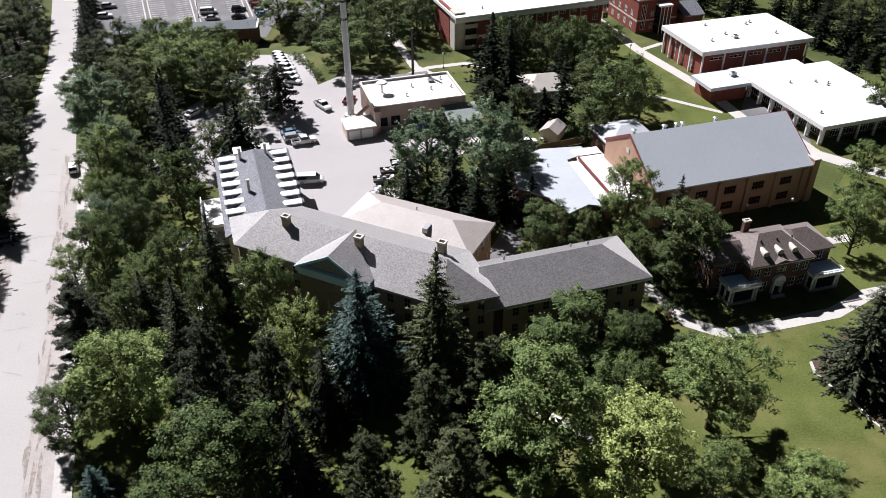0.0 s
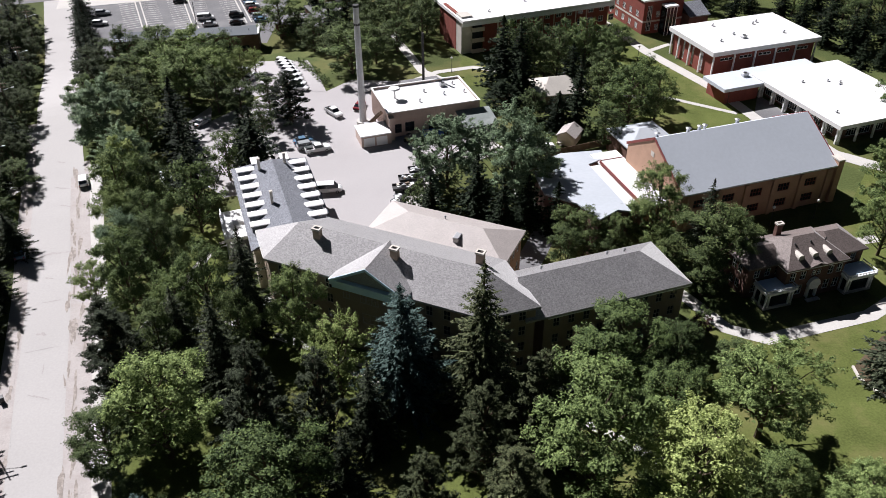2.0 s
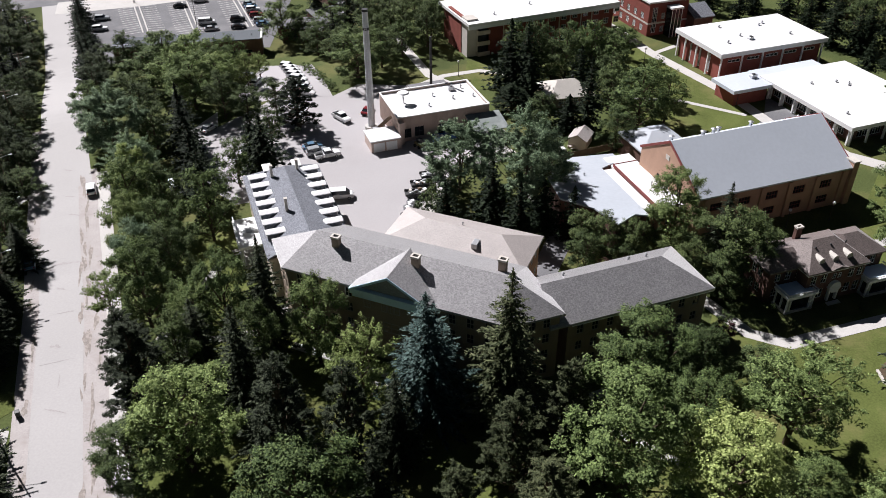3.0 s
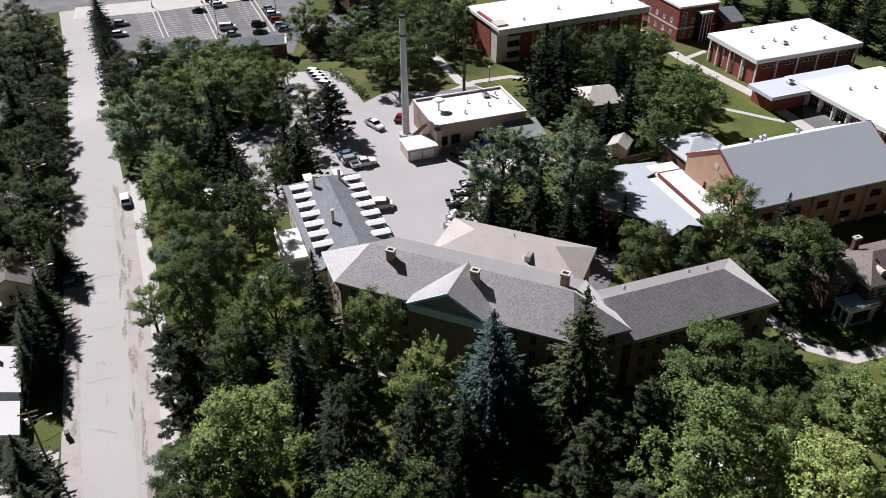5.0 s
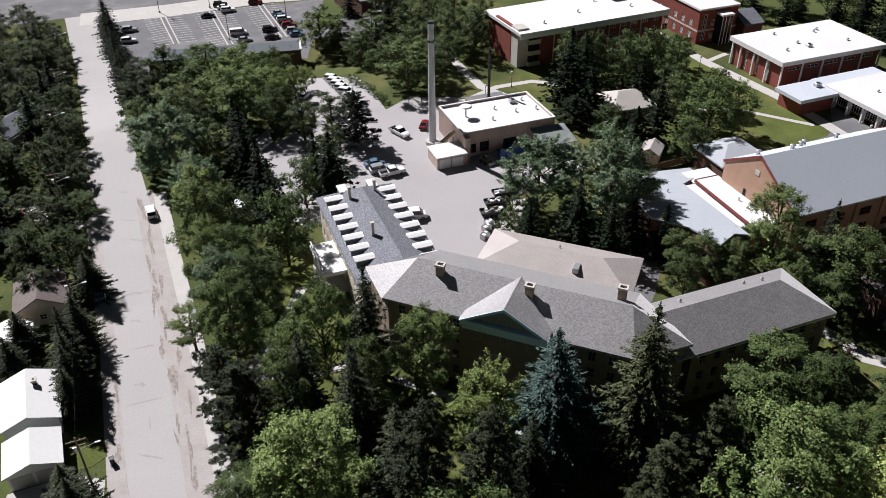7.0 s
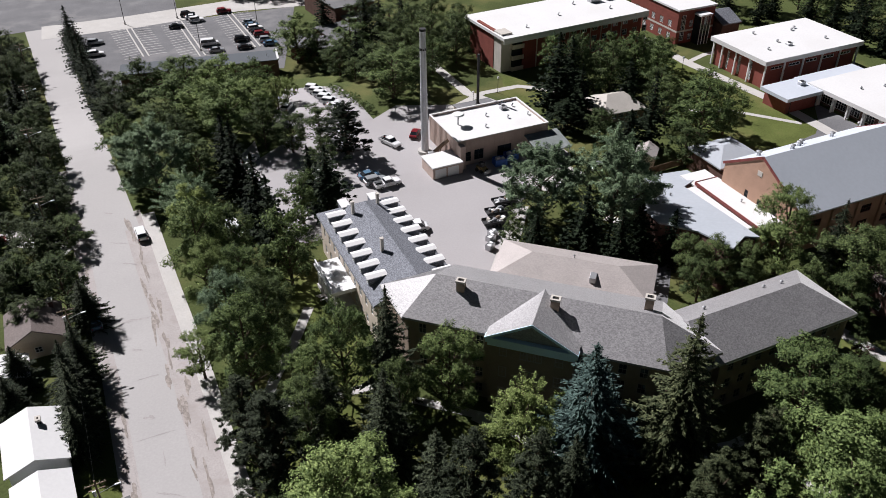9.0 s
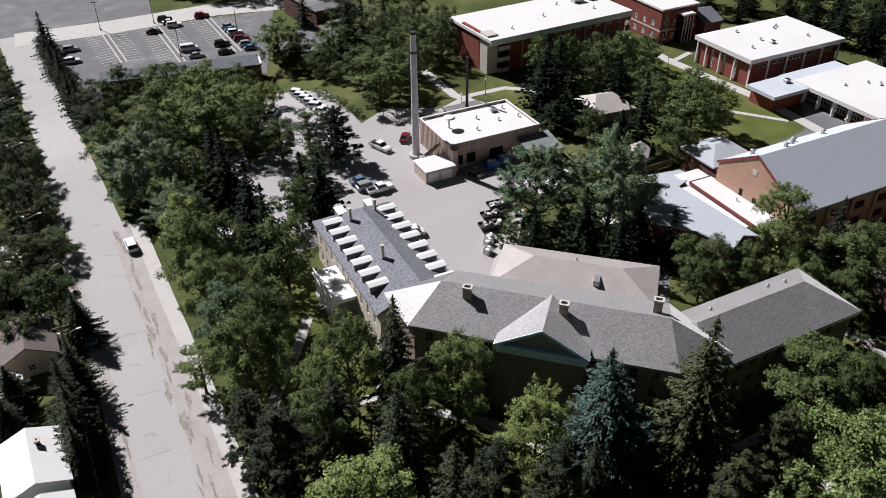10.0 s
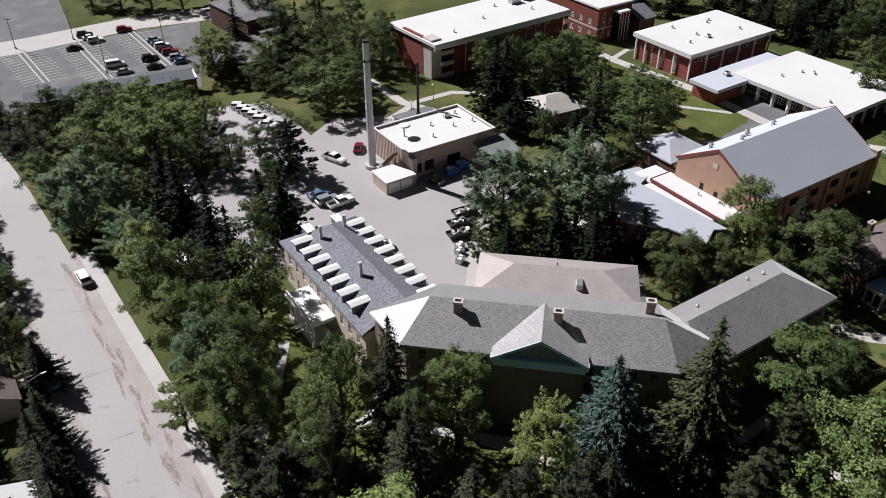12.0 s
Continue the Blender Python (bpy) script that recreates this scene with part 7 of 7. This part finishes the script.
def car(kind, paint, label):
    c = thing({"pickup": "pickup_truck", "van": "van", "suv": "car", "sedan": "car"}[kind], label, {"pickup": "truck", "van": "van"}.get(kind, "car"))
    bm = bmesh.new()
    if kind == "sedan":
        L, W, wheels = 4.6, 0.9, (-1.35, 1.4)
        loft(bm, [ring(-2.3, 0.8, 0.35, 0.8), ring(-2.15, 0.88, 0.28, 0.92), ring(-1.3, 0.9, 0.25, 0.98), ring(1.0, 0.9, 0.25, 0.96), ring(2.0, 0.86, 0.28, 0.8), ring(2.3, 0.76, 0.35, 0.65)])
        cab, top = [(-1.75, 0.78, 0.95), (-1.0, 0.66, 1.4), (0.25, 0.66, 1.42), (1.15, 0.78, 0.95)], (-1.0, 0.3)
    elif kind == "suv":
        L, W, wheels = 4.8, 0.95, (-1.4, 1.45)
        loft(bm, [ring(-2.4, 0.88, 0.4, 1.0), ring(-2.25, 0.95, 0.32, 1.1), ring(-1.0, 0.96, 0.3, 1.12), ring(1.0, 0.96, 0.3, 1.1), ring(2.1, 0.92, 0.34, 1.0), ring(2.4, 0.82, 0.4, 0.85)])
        cab, top = [(-2.25, 0.84, 1.08), (-1.95, 0.74, 1.7), (0.3, 0.74, 1.74), (1.05, 0.84, 1.08)], (-1.95, 0.35)
    elif kind == "van":
        L, W, wheels = 5.4, 1.0, (-1.7, 1.75)
        loft(bm, [ring(-2.7, 0.95, 0.4, 1.15), ring(-2.6, 1.0, 0.32, 1.2), ring(1.4, 1.0, 0.3, 1.2), ring(2.4, 0.96, 0.34, 1.1), ring(2.7, 0.86, 0.4, 0.9)])
        cab, top = [(-2.62, 0.94, 1.16), (-2.5, 0.86, 2.0), (1.1, 0.86, 2.05), (1.95, 0.92, 1.16)], (-2.5, 1.15)
    else:
        L, W, wheels = 5.6, 1.0, (-1.6, 1.75)
        loft(bm, [ring(-0.9, 0.97, 0.4, 1.15), ring(-0.85, 1.0, 0.36, 1.18), ring(1.2, 1.0, 0.36, 1.18), ring(2.5, 0.96, 0.38, 1.1), ring(2.8, 0.88, 0.45, 0.95)])
        cab, top = [(-0.85, 0.86, 1.16), (-0.65, 0.76, 1.8), (0.6, 0.76, 1.82), (1.35, 0.86, 1.16)], (-0.65, 0.65)
    part("body", bm, paint, c)
    bm = bmesh.new()
    (x0, w0, z0), (x1, w1, z1), (x2, w2, z2), (x3, w3, z3) = cab
    loft(bm, [[(x0, -w0, z0), (x0, w0, z0), (x0 + 0.01, w0, z0 + 0.01), (x0 + 0.01, -w0, z0 + 0.01)], [(x1, -w0, z0), (x1, w0, z0), (x1, w1, z1), (x1, -w1, z1)], [(x2, -w3, z0), (x2, w3, z0), (x2, w2, z2), (x2, -w2, z2)], [(x3, -w3, z3), (x3, w3, z3), (x3 - 0.01, w3, z3 + 0.01), (x3 - 0.01, -w3, z3 + 0.01)]])
    part("glasshouse", bm, M["glass"], c, "dark tinted windows")
    part("roof_panel", boxes((top[0] - 0.08, -w1 - 0.03, z1 - 0.03, top[1] + 0.1, w1 + 0.03, z1 + 0.07), bevel=0.03), paint, c)
    if kind == "pickup":
        bed = part("bed", boxes((-2.75, -1.0, 0.45, -0.95, -0.9, 1.15), (-2.75, 0.9, 0.45, -0.95, 1.0, 1.15), (-2.82, -1.0, 0.45, -2.75, 1.0, 1.12), (-2.75, -0.9, 0.45, -0.95, 0.9, 0.6)), paint, c)
        part("bed_liner", boxes((-2.72, -0.88, 0.602, -0.97, 0.88, 0.64)), M["black"], bed)
    else:
        for y in (-w0 - 0.0, w0 + 0.0):
            part("pillar", boxes((-0.45, y - 0.03 if y < 0 else y - 0.06, z0, -0.35, y + 0.06 if y < 0 else y + 0.03, z0 + 0.3)), paint, c)
    for x in wheels:
        for s in (-1, 1):
            wh = part("wheel", tubes(((x, s * (W - 0.2), 0.34), (x, s * (W + 0.02), 0.34), 0.34, 0.34), n=14), M["black"], c)
            part("rim", tubes(((x, s * (W + 0.021), 0.34), (x, s * (W + 0.035), 0.34), 0.2, 0.18), n=10), M["steel"], wh)
    for s in (-1, 1):
        part("headlight", boxes((L / 2 - 0.22, s * 0.62 - 0.16, 0.62, L / 2 - 0.02, s * 0.62 + 0.16, 0.78)), M["stone"], c)
        part("tail_light", boxes((-L / 2 - 0.02, s * 0.7 - 0.1, 0.7, -L / 2 + 0.12, s * 0.7 + 0.1, 0.95)), M["lamp_red"], c)
    part("bumper", boxes((L / 2 - 0.1, -W * 0.8, 0.38, L / 2 + 0.06, W * 0.8, 0.55)), M["dark"], c)
    part("bumper", boxes((-L / 2 - 0.08, -W * 0.85, 0.38, -L / 2 + 0.06, W * 0.85, 0.55)), M["dark"], c)
    return c


PROTO = {}
COLOUR = {"car_white": "white", "car_silver": "silver", "car_black": "black", "car_red": "dark red", "car_blue": "blue-grey"}


def parked(kind, paint, x, y, rot, where, group=""):
    m = pose(x, y, ground_z(x, y) + (0.085 if y > 195 else 0.045), 0, 0, rot)
    word = {"pickup": "pickup truck", "van": "van", "suv": "sport utility car", "sedan": "sedan"}[kind]
    if (kind, paint) not in PROTO:
        PROTO[(kind, paint)] = c = car(kind, M[paint], "")
        c.matrix_basis = m
    else:
        c = copy_thing(PROTO[(kind, paint)], m)
    return tagged(c, "%s %s parked %s" % (COLOUR[paint], word, where), {"pickup": "truck", "van": "van"}.get(kind, "car"), group)


parked("pickup", "car_white", -31.0, 182.4, -52, "in the open service yard")
parked("suv", "car_silver", -35.4, 165.6, 20, "beside the west wing under a spruce")
parked("pickup", "car_white", -33.0, 164.0, 20, "beside the west wing")
parked("sedan", "car_blue", -36.6, 168.2, 20, "under a spruce in the yard")
parked("van", "car_white", -29.2, 146.6, 5, "beside the dormered wing")
parked("sedan", "car_red", -25.0, 186.0, 70, "behind the smokestack")
parked("suv", "car_white", -80.2, 151.8, 110, "at the edge of the street")
parked("suv", "car_blue", -83.2, 126.4, 110, "under a tree beside the street")
parked("sedan", "car_red", -107.0, 153.0, 20, "on a driveway under trees")
parked("sedan", "car_red", -106.0, 175.0, 20, "on a driveway")
for i, (x, y) in enumerate(((-48.9, 222.5), (-47.9, 219.0), (-46.8, 215.6), (-45.7, 212.2), (-44.6, 208.9), (-43.6, 205.6), (-42.5, 202.3), (-41.5, 199.0))):
    parked("suv" if i < 5 else "sedan", "car_white", x + 0.8, y - 1.6, -22, "in a row beside the yard", "vehicles in the row")
for x, y, kind, paint in ((-92.6, 285.6, "sedan", "car_black"), (-90.4, 297.0, "suv", "car_black"), (-88.6, 294.2, "sedan", "car_white"), (-86.8, 291.0, "suv", "car_white"), (-78.6, 298.6, "suv", "car_red"), (-80.2, 268.2, "van", "car_white"), (-77.6, 262.2, "sedan", "car_silver"), (-70.6, 270.6, "suv", "car_black"), (-69.2, 263.6, "sedan", "car_black"),
                          (-69.4, 286.4, "sedan", "car_silver"), (-68.2, 283.2, "sedan", "car_blue"), (-67.0, 280.2, "suv", "car_white"), (-66.0, 277.2, "sedan", "car_black"), (-64.8, 274.2, "suv", "car_red"), (-62.8, 269.0, "suv", "car_silver"), (-115.6, 274.2, "suv", "car_silver"), (-113.4, 264.2, "suv", "car_white"), (-61.6, 265.8, "sedan", "car_blue")):
    parked(kind, paint, x, y, 10, "in the far parking lot", "cars in the lot")
parked("sedan", "car_white", 17.0, 163.4, 15, "beside the shed behind the annex")
parked("suv", "car_silver", 12.4, 164.6, 15, "behind the annex")
parked("sedan", "car_white", -61.5, 178.5, 60, "under trees near the yard")
parked("van", "car_white", -62.6, 150.6, -60, "under trees behind the street")
parked("suv", "car_white", -54.4, 206.5, 70, "under trees near the lot")
parked("sedan", "car_silver", -58.6, 214.0, 15, "beside the parking structure")


# ---- yard clutter ----
def trailer(x, y, rot, load):
    t = thing("flatbed_trailer", "flatbed trailer heaped with pale scrap", "trailer", pose(x, y, 0.035, 0, 0, rot))
    part("deck", boxes((-2.4, -1.1, 0.7, 2.4, 1.1, 0.85), (-2.4, -1.1, 0.85, 2.4, -1.02, 1.25), (-2.4, 1.02, 0.85, 2.4, 1.1, 1.25)), M["dark"], t)
    part("drawbar", boxes((2.4, -0.12, 0.62, 3.6, 0.12, 0.78)), M["dark"], t)
    for x1 in (-0.5, 0.5):
        for s in (-1, 1):
            part("wheel", tubes(((x1, s * 0.95, 0.36), (x1, s * 1.18, 0.36), 0.36, 0.36), n=12), M["black"], t)
    r = random.Random(load)
    for i in range(14):
        w, d, hh = r.uniform(0.3, 1.1), r.uniform(0.3, 0.9), r.uniform(0.2, 0.8)
        cx, cy = r.uniform(-1.8, 1.8), r.uniform(-0.5, 0.5)
        part("load_piece", boxes((-w / 2, -d / 2, 0, w / 2, d / 2, hh), bevel=0.04), r.choice((M["white"], M["stone"], M["steel"], M["wood"])), t, m=pose(cx, cy, 0.852, r.uniform(-6, 6), r.uniform(-6, 6), r.uniform(0, 90)))


for k, (x, y, a) in enumerate(((-10.6, 153.6, 12), (-12.6, 150.0, 10), (-13.8, 146.4, 8))):
    trailer(x, y, a, k + 3)
for k, (x, y) in enumerate(((-15.0, 142.8), (-15.6, 141.2), (-16.2, 138.6))):
    s = thing("scrap_bin", "open steel bin with pale rubbish", "bin", pose(x, y, 0.035, 0, 0, 20 + 13 * k))
    part("shell", boxes((-0.8, -0.6, 0, 0.8, -0.52, 1.1), (-0.8, 0.52, 0, 0.8, 0.6, 1.1), (-0.8, -0.52, 0, -0.72, 0.52, 1.1), (0.72, -0.52, 0, 0.8, 0.52, 1.1), (-0.72, -0.52, 0, 0.72, 0.52, 0.1)), M["steel"], s)
    part("rubbish", boxes((-0.65, -0.45, 0.1, 0.1, 0.45, 1.0), (0.15, -0.4, 0.1, 0.65, 0.4, 1.25), bevel=0.08), M["white"], s)


def dumpster(x, y, rot):
    d = thing("dumpster", "blue steel dumpster with pale bags", "dumpster", pose(x, y, 0.035, 0, 0, rot))
    part("shell", slab("shell", [(-1.3, -0.9, 0.1), (1.3, -0.9, 0.1), (1.3, 0.9, 0.1), (-1.3, 0.9, 0.1)], [(0, 1, 2, 3)], 0.08, M["blue"]), None, d)
    for a, b, c1, e in ((-1.4, -1.0, 1.4, -0.92), (-1.4, 0.92, 1.4, 1.0), (-1.4, -0.92, -1.32, 0.92), (1.32, -0.92, 1.4, 0.92)):
        part("side", boxes((a, b, 0.1, c1, e, 1.6)), M["blue"], d)
    part("bag", boxes((-1.0, -0.7, 0.1, 0.2, 0.6, 1.75), (0.3, -0.5, 0.1, 1.1, 0.5, 1.6), bevel=0.2), M["white"], d)


dumpster(-5.6, 171.8, 17)
dumpster(-8.4, 169.8, 12)


def loader(x, y, rot):
    t = thing("skid_loader", "small dusty yellow loader beside the plant", "loader", pose(x, y, 0.035, 0, 0, rot))
    part("body", boxes((-1.2, -0.6, 0.45, 0.9, 0.6, 1.2), bevel=0.08), M["yellow"], t)
    part("cab", boxes((-0.6, -0.5, 1.2, 0.6, 0.5, 2.1), bevel=0.06), M["dark"], t)
    for s in (-1, 1):
        part("arm", tubes(((-0.8, s * 0.75, 1.3), (1.5, s * 0.75, 0.6), 0.1, 0.1), n=6), M["yellow"], t)
        for x1 in (-0.7, 0.6):
            part("wheel", tubes(((x1, s * 0.6, 0.42), (x1, s * 0.9, 0.42), 0.42, 0.42), n=12), M["black"], t)
    part("bucket", boxes((1.4, -0.9, 0.1, 2.0, 0.9, 0.7), bevel=0.06), M["steel"], t)


loader(-12.8, 167.4, -50)


def table(x, y):
    t = thing("picnic_table", "weathered picnic table on grass", "table", pose(x, y, 0.02, 0, 0, 25))
    part("top", boxes((-0.9, -0.38, 0.72, 0.9, 0.38, 0.77)), M["stone"], t)
    for s in (-1, 1):
        part("bench", boxes((-0.9, s * 0.72 - 0.14, 0.42, 0.9, s * 0.72 + 0.14, 0.47)), M["stone"], t)
        part("leg", tubes(((s * 0.65, -0.7, 0), (s * 0.65, 0.1, 0.72), 0.05, 0.05), ((s * 0.65, 0.7, 0), (s * 0.65, -0.1, 0.72), 0.05, 0.05), n=5), M["wood"], t)


table(-7.8, 142.2)
table(8.6, 206.6)
table(17.0, 163.5)
table(21.0, 165.0)
table(-46.6, 128.0)
table(-44.6, 146.6)


# ---- poles and lamps ----
def utility_pole(x, y, h, rot=20):
    p = thing("utility_pole", "wooden utility pole with crossarm and street lamp", "utility pole", pose(x, y, ground_z(x, y), 0, 0, rot))
    part("pole", tubes(((0, 0, -0.2), (0, 0, h), 0.17, 0.1)), M["wood"], p)
    part("crossarm", boxes((-1.2, -0.06, h - 0.7, 1.2, 0.06, h - 0.55), (-0.9, -0.06, h - 1.5, 0.9, 0.06, h - 1.38)), M["wood"], p)
    for i in (-1.05, -0.5, 0.5, 1.05):
        part("insulator", tubes(((i, 0, h - 0.55), (i, 0, h - 0.35), 0.05, 0.03), n=6), M["stone"], p)
    part("lamp_arm", tubes(((0, 0, h - 2.2), (2.0, 0, h - 1.7), 0.04, 0.035), n=6), M["steel"], p)
    part("lamp_head", boxes((1.9, -0.14, h - 1.8, 2.6, 0.14, h - 1.66), bevel=0.04), M["white"], p)
    part("transformer", tubes(((-0.4, 0, h - 2.4), (-0.4, 0, h - 1.6), 0.22, 0.22), n=10), M["steel"], p)


POLES = [(-72.0, 84.0), (-83.2, 117.2), (-96.0, 151.0), (-105.8, 180.0), (-117.0, 214.0), (-128.0, 248.0)]
for x, y in POLES:
    utility_pole(x, y, 10.8)
wires = thing("power_lines", "thin power lines between the street poles", "power line")
for (x0, y0), (x1, y1) in zip(POLES, POLES[1:]):
    v, f = [], []
    for i in range(13):
        a = i / 12
        x, y = x0 + (x1 - x0) * a, y0 + (y1 - y0) * a
        z = (ground_z(x0, y0) * (1 - a) + ground_z(x1, y1) * a) + 10.5 - 1.1 * 4 * a * (1 - a)
        v += [(x - 0.009, y, z), (x + 0.009, y, z), (x, y, z + 0.014)]
        if i:
            k = 3 * i
            f += [(k - 3 + j, k - 3 + (j + 1) % 3, k + (j + 1) % 3, k + j) for j in range(3)]
    part("wire", mesh_of("wire", v, f, M["dark"]), None, wires)


def lamp_post(x, y, h=4.2):
    p = thing("lamp_post", "slim dark lamp post with a white globe", "lamp post", pose(x, y, ground_z(x, y)))
    part("post", tubes(((0, 0, -0.1), (0, 0, h - 0.4), 0.08, 0.05), ((0, 0, -0.1), (0, 0, 0.5), 0.13, 0.1)), M["dark"], p)
    bm = bmesh.new()
    bmesh.ops.create_uvsphere(bm, u_segments=10, v_segments=7, radius=0.3, matrix=Matrix.Translation((0, 0, h - 0.15)))
    part("globe", bm, M["white"], p, "white globe")


for x, y in ((55.6, 131.0), (64.8, 133.0), (64.4, 184.2), (49.0, 212.8), (-9.4, 199.0), (73.0, 170.0), (-1.8, 206.8)):
    lamp_post(x, y)
for x, y in ((-82.4, 263.7), (-93.7, 295.5), (-66.5, 283.0), (-110.0, 292.0)):
    p = thing("lot_lamp", "tall steel light pole in the parking lot", "lamp post", pose(x, y, -5.95))
    part("pole", tubes(((0, 0, 0), (0, 0, 9.0), 0.12, 0.07)), M["dark"], p)
    part("lamp_head", boxes((-0.9, -0.18, 8.9, 0.9, 0.18, 9.1), bevel=0.04), M["dark"], p)
    part("footing", tubes(((0, 0, 0), (0, 0, 0.7), 0.3, 0.3), n=10), M["concrete"], p)


def fence(name, a, b, h, label):
    f = thing(name, label, "fence")
    L = math.dist(a, b)
    n = max(2, int(L / 2.4))
    m = pose(a[0], a[1], 0, 0, 0, math.degrees(math.atan2(b[1] - a[1], b[0] - a[0])))
    for i in range(n + 1):
        part("post", boxes((L * i / n - 0.06, -0.06, 0, L * i / n + 0.06, 0.06, h + 0.1)), M["wood"], f, m=m)
    for i in range(n):
        part("panel", boxes((L * i / n + 0.07, -0.02, 0.08, L * (i + 1) / n - 0.07, 0.02, h)), M["wood"], f, m=m)


fence("board_fence", (16.6, 159.0), (32.0, 164.6), 1.7, "dark weathered board fence behind the annex")
bin_ = thing("waste_bin", "black wheeled waste bin at the kerb", "bin", pose(-71.3, 89.2, 0.05, 0, 0, 25))
part("body", boxes((-0.3, -0.35, 0.06, 0.3, 0.35, 1.0), bevel=0.05), M["dark"], bin_)
part("lid", boxes((-0.34, -0.4, 1.0, 0.34, 0.4, 1.07), bevel=0.02), M["dark"], bin_)
part("wheel", boxes((-0.36, -0.42, 0.0, -0.305, -0.2, 0.22)), M["dark"], bin_)
part("wheel", boxes((0.305, -0.42, 0.0, 0.36, -0.2, 0.22)), M["dark"], bin_)
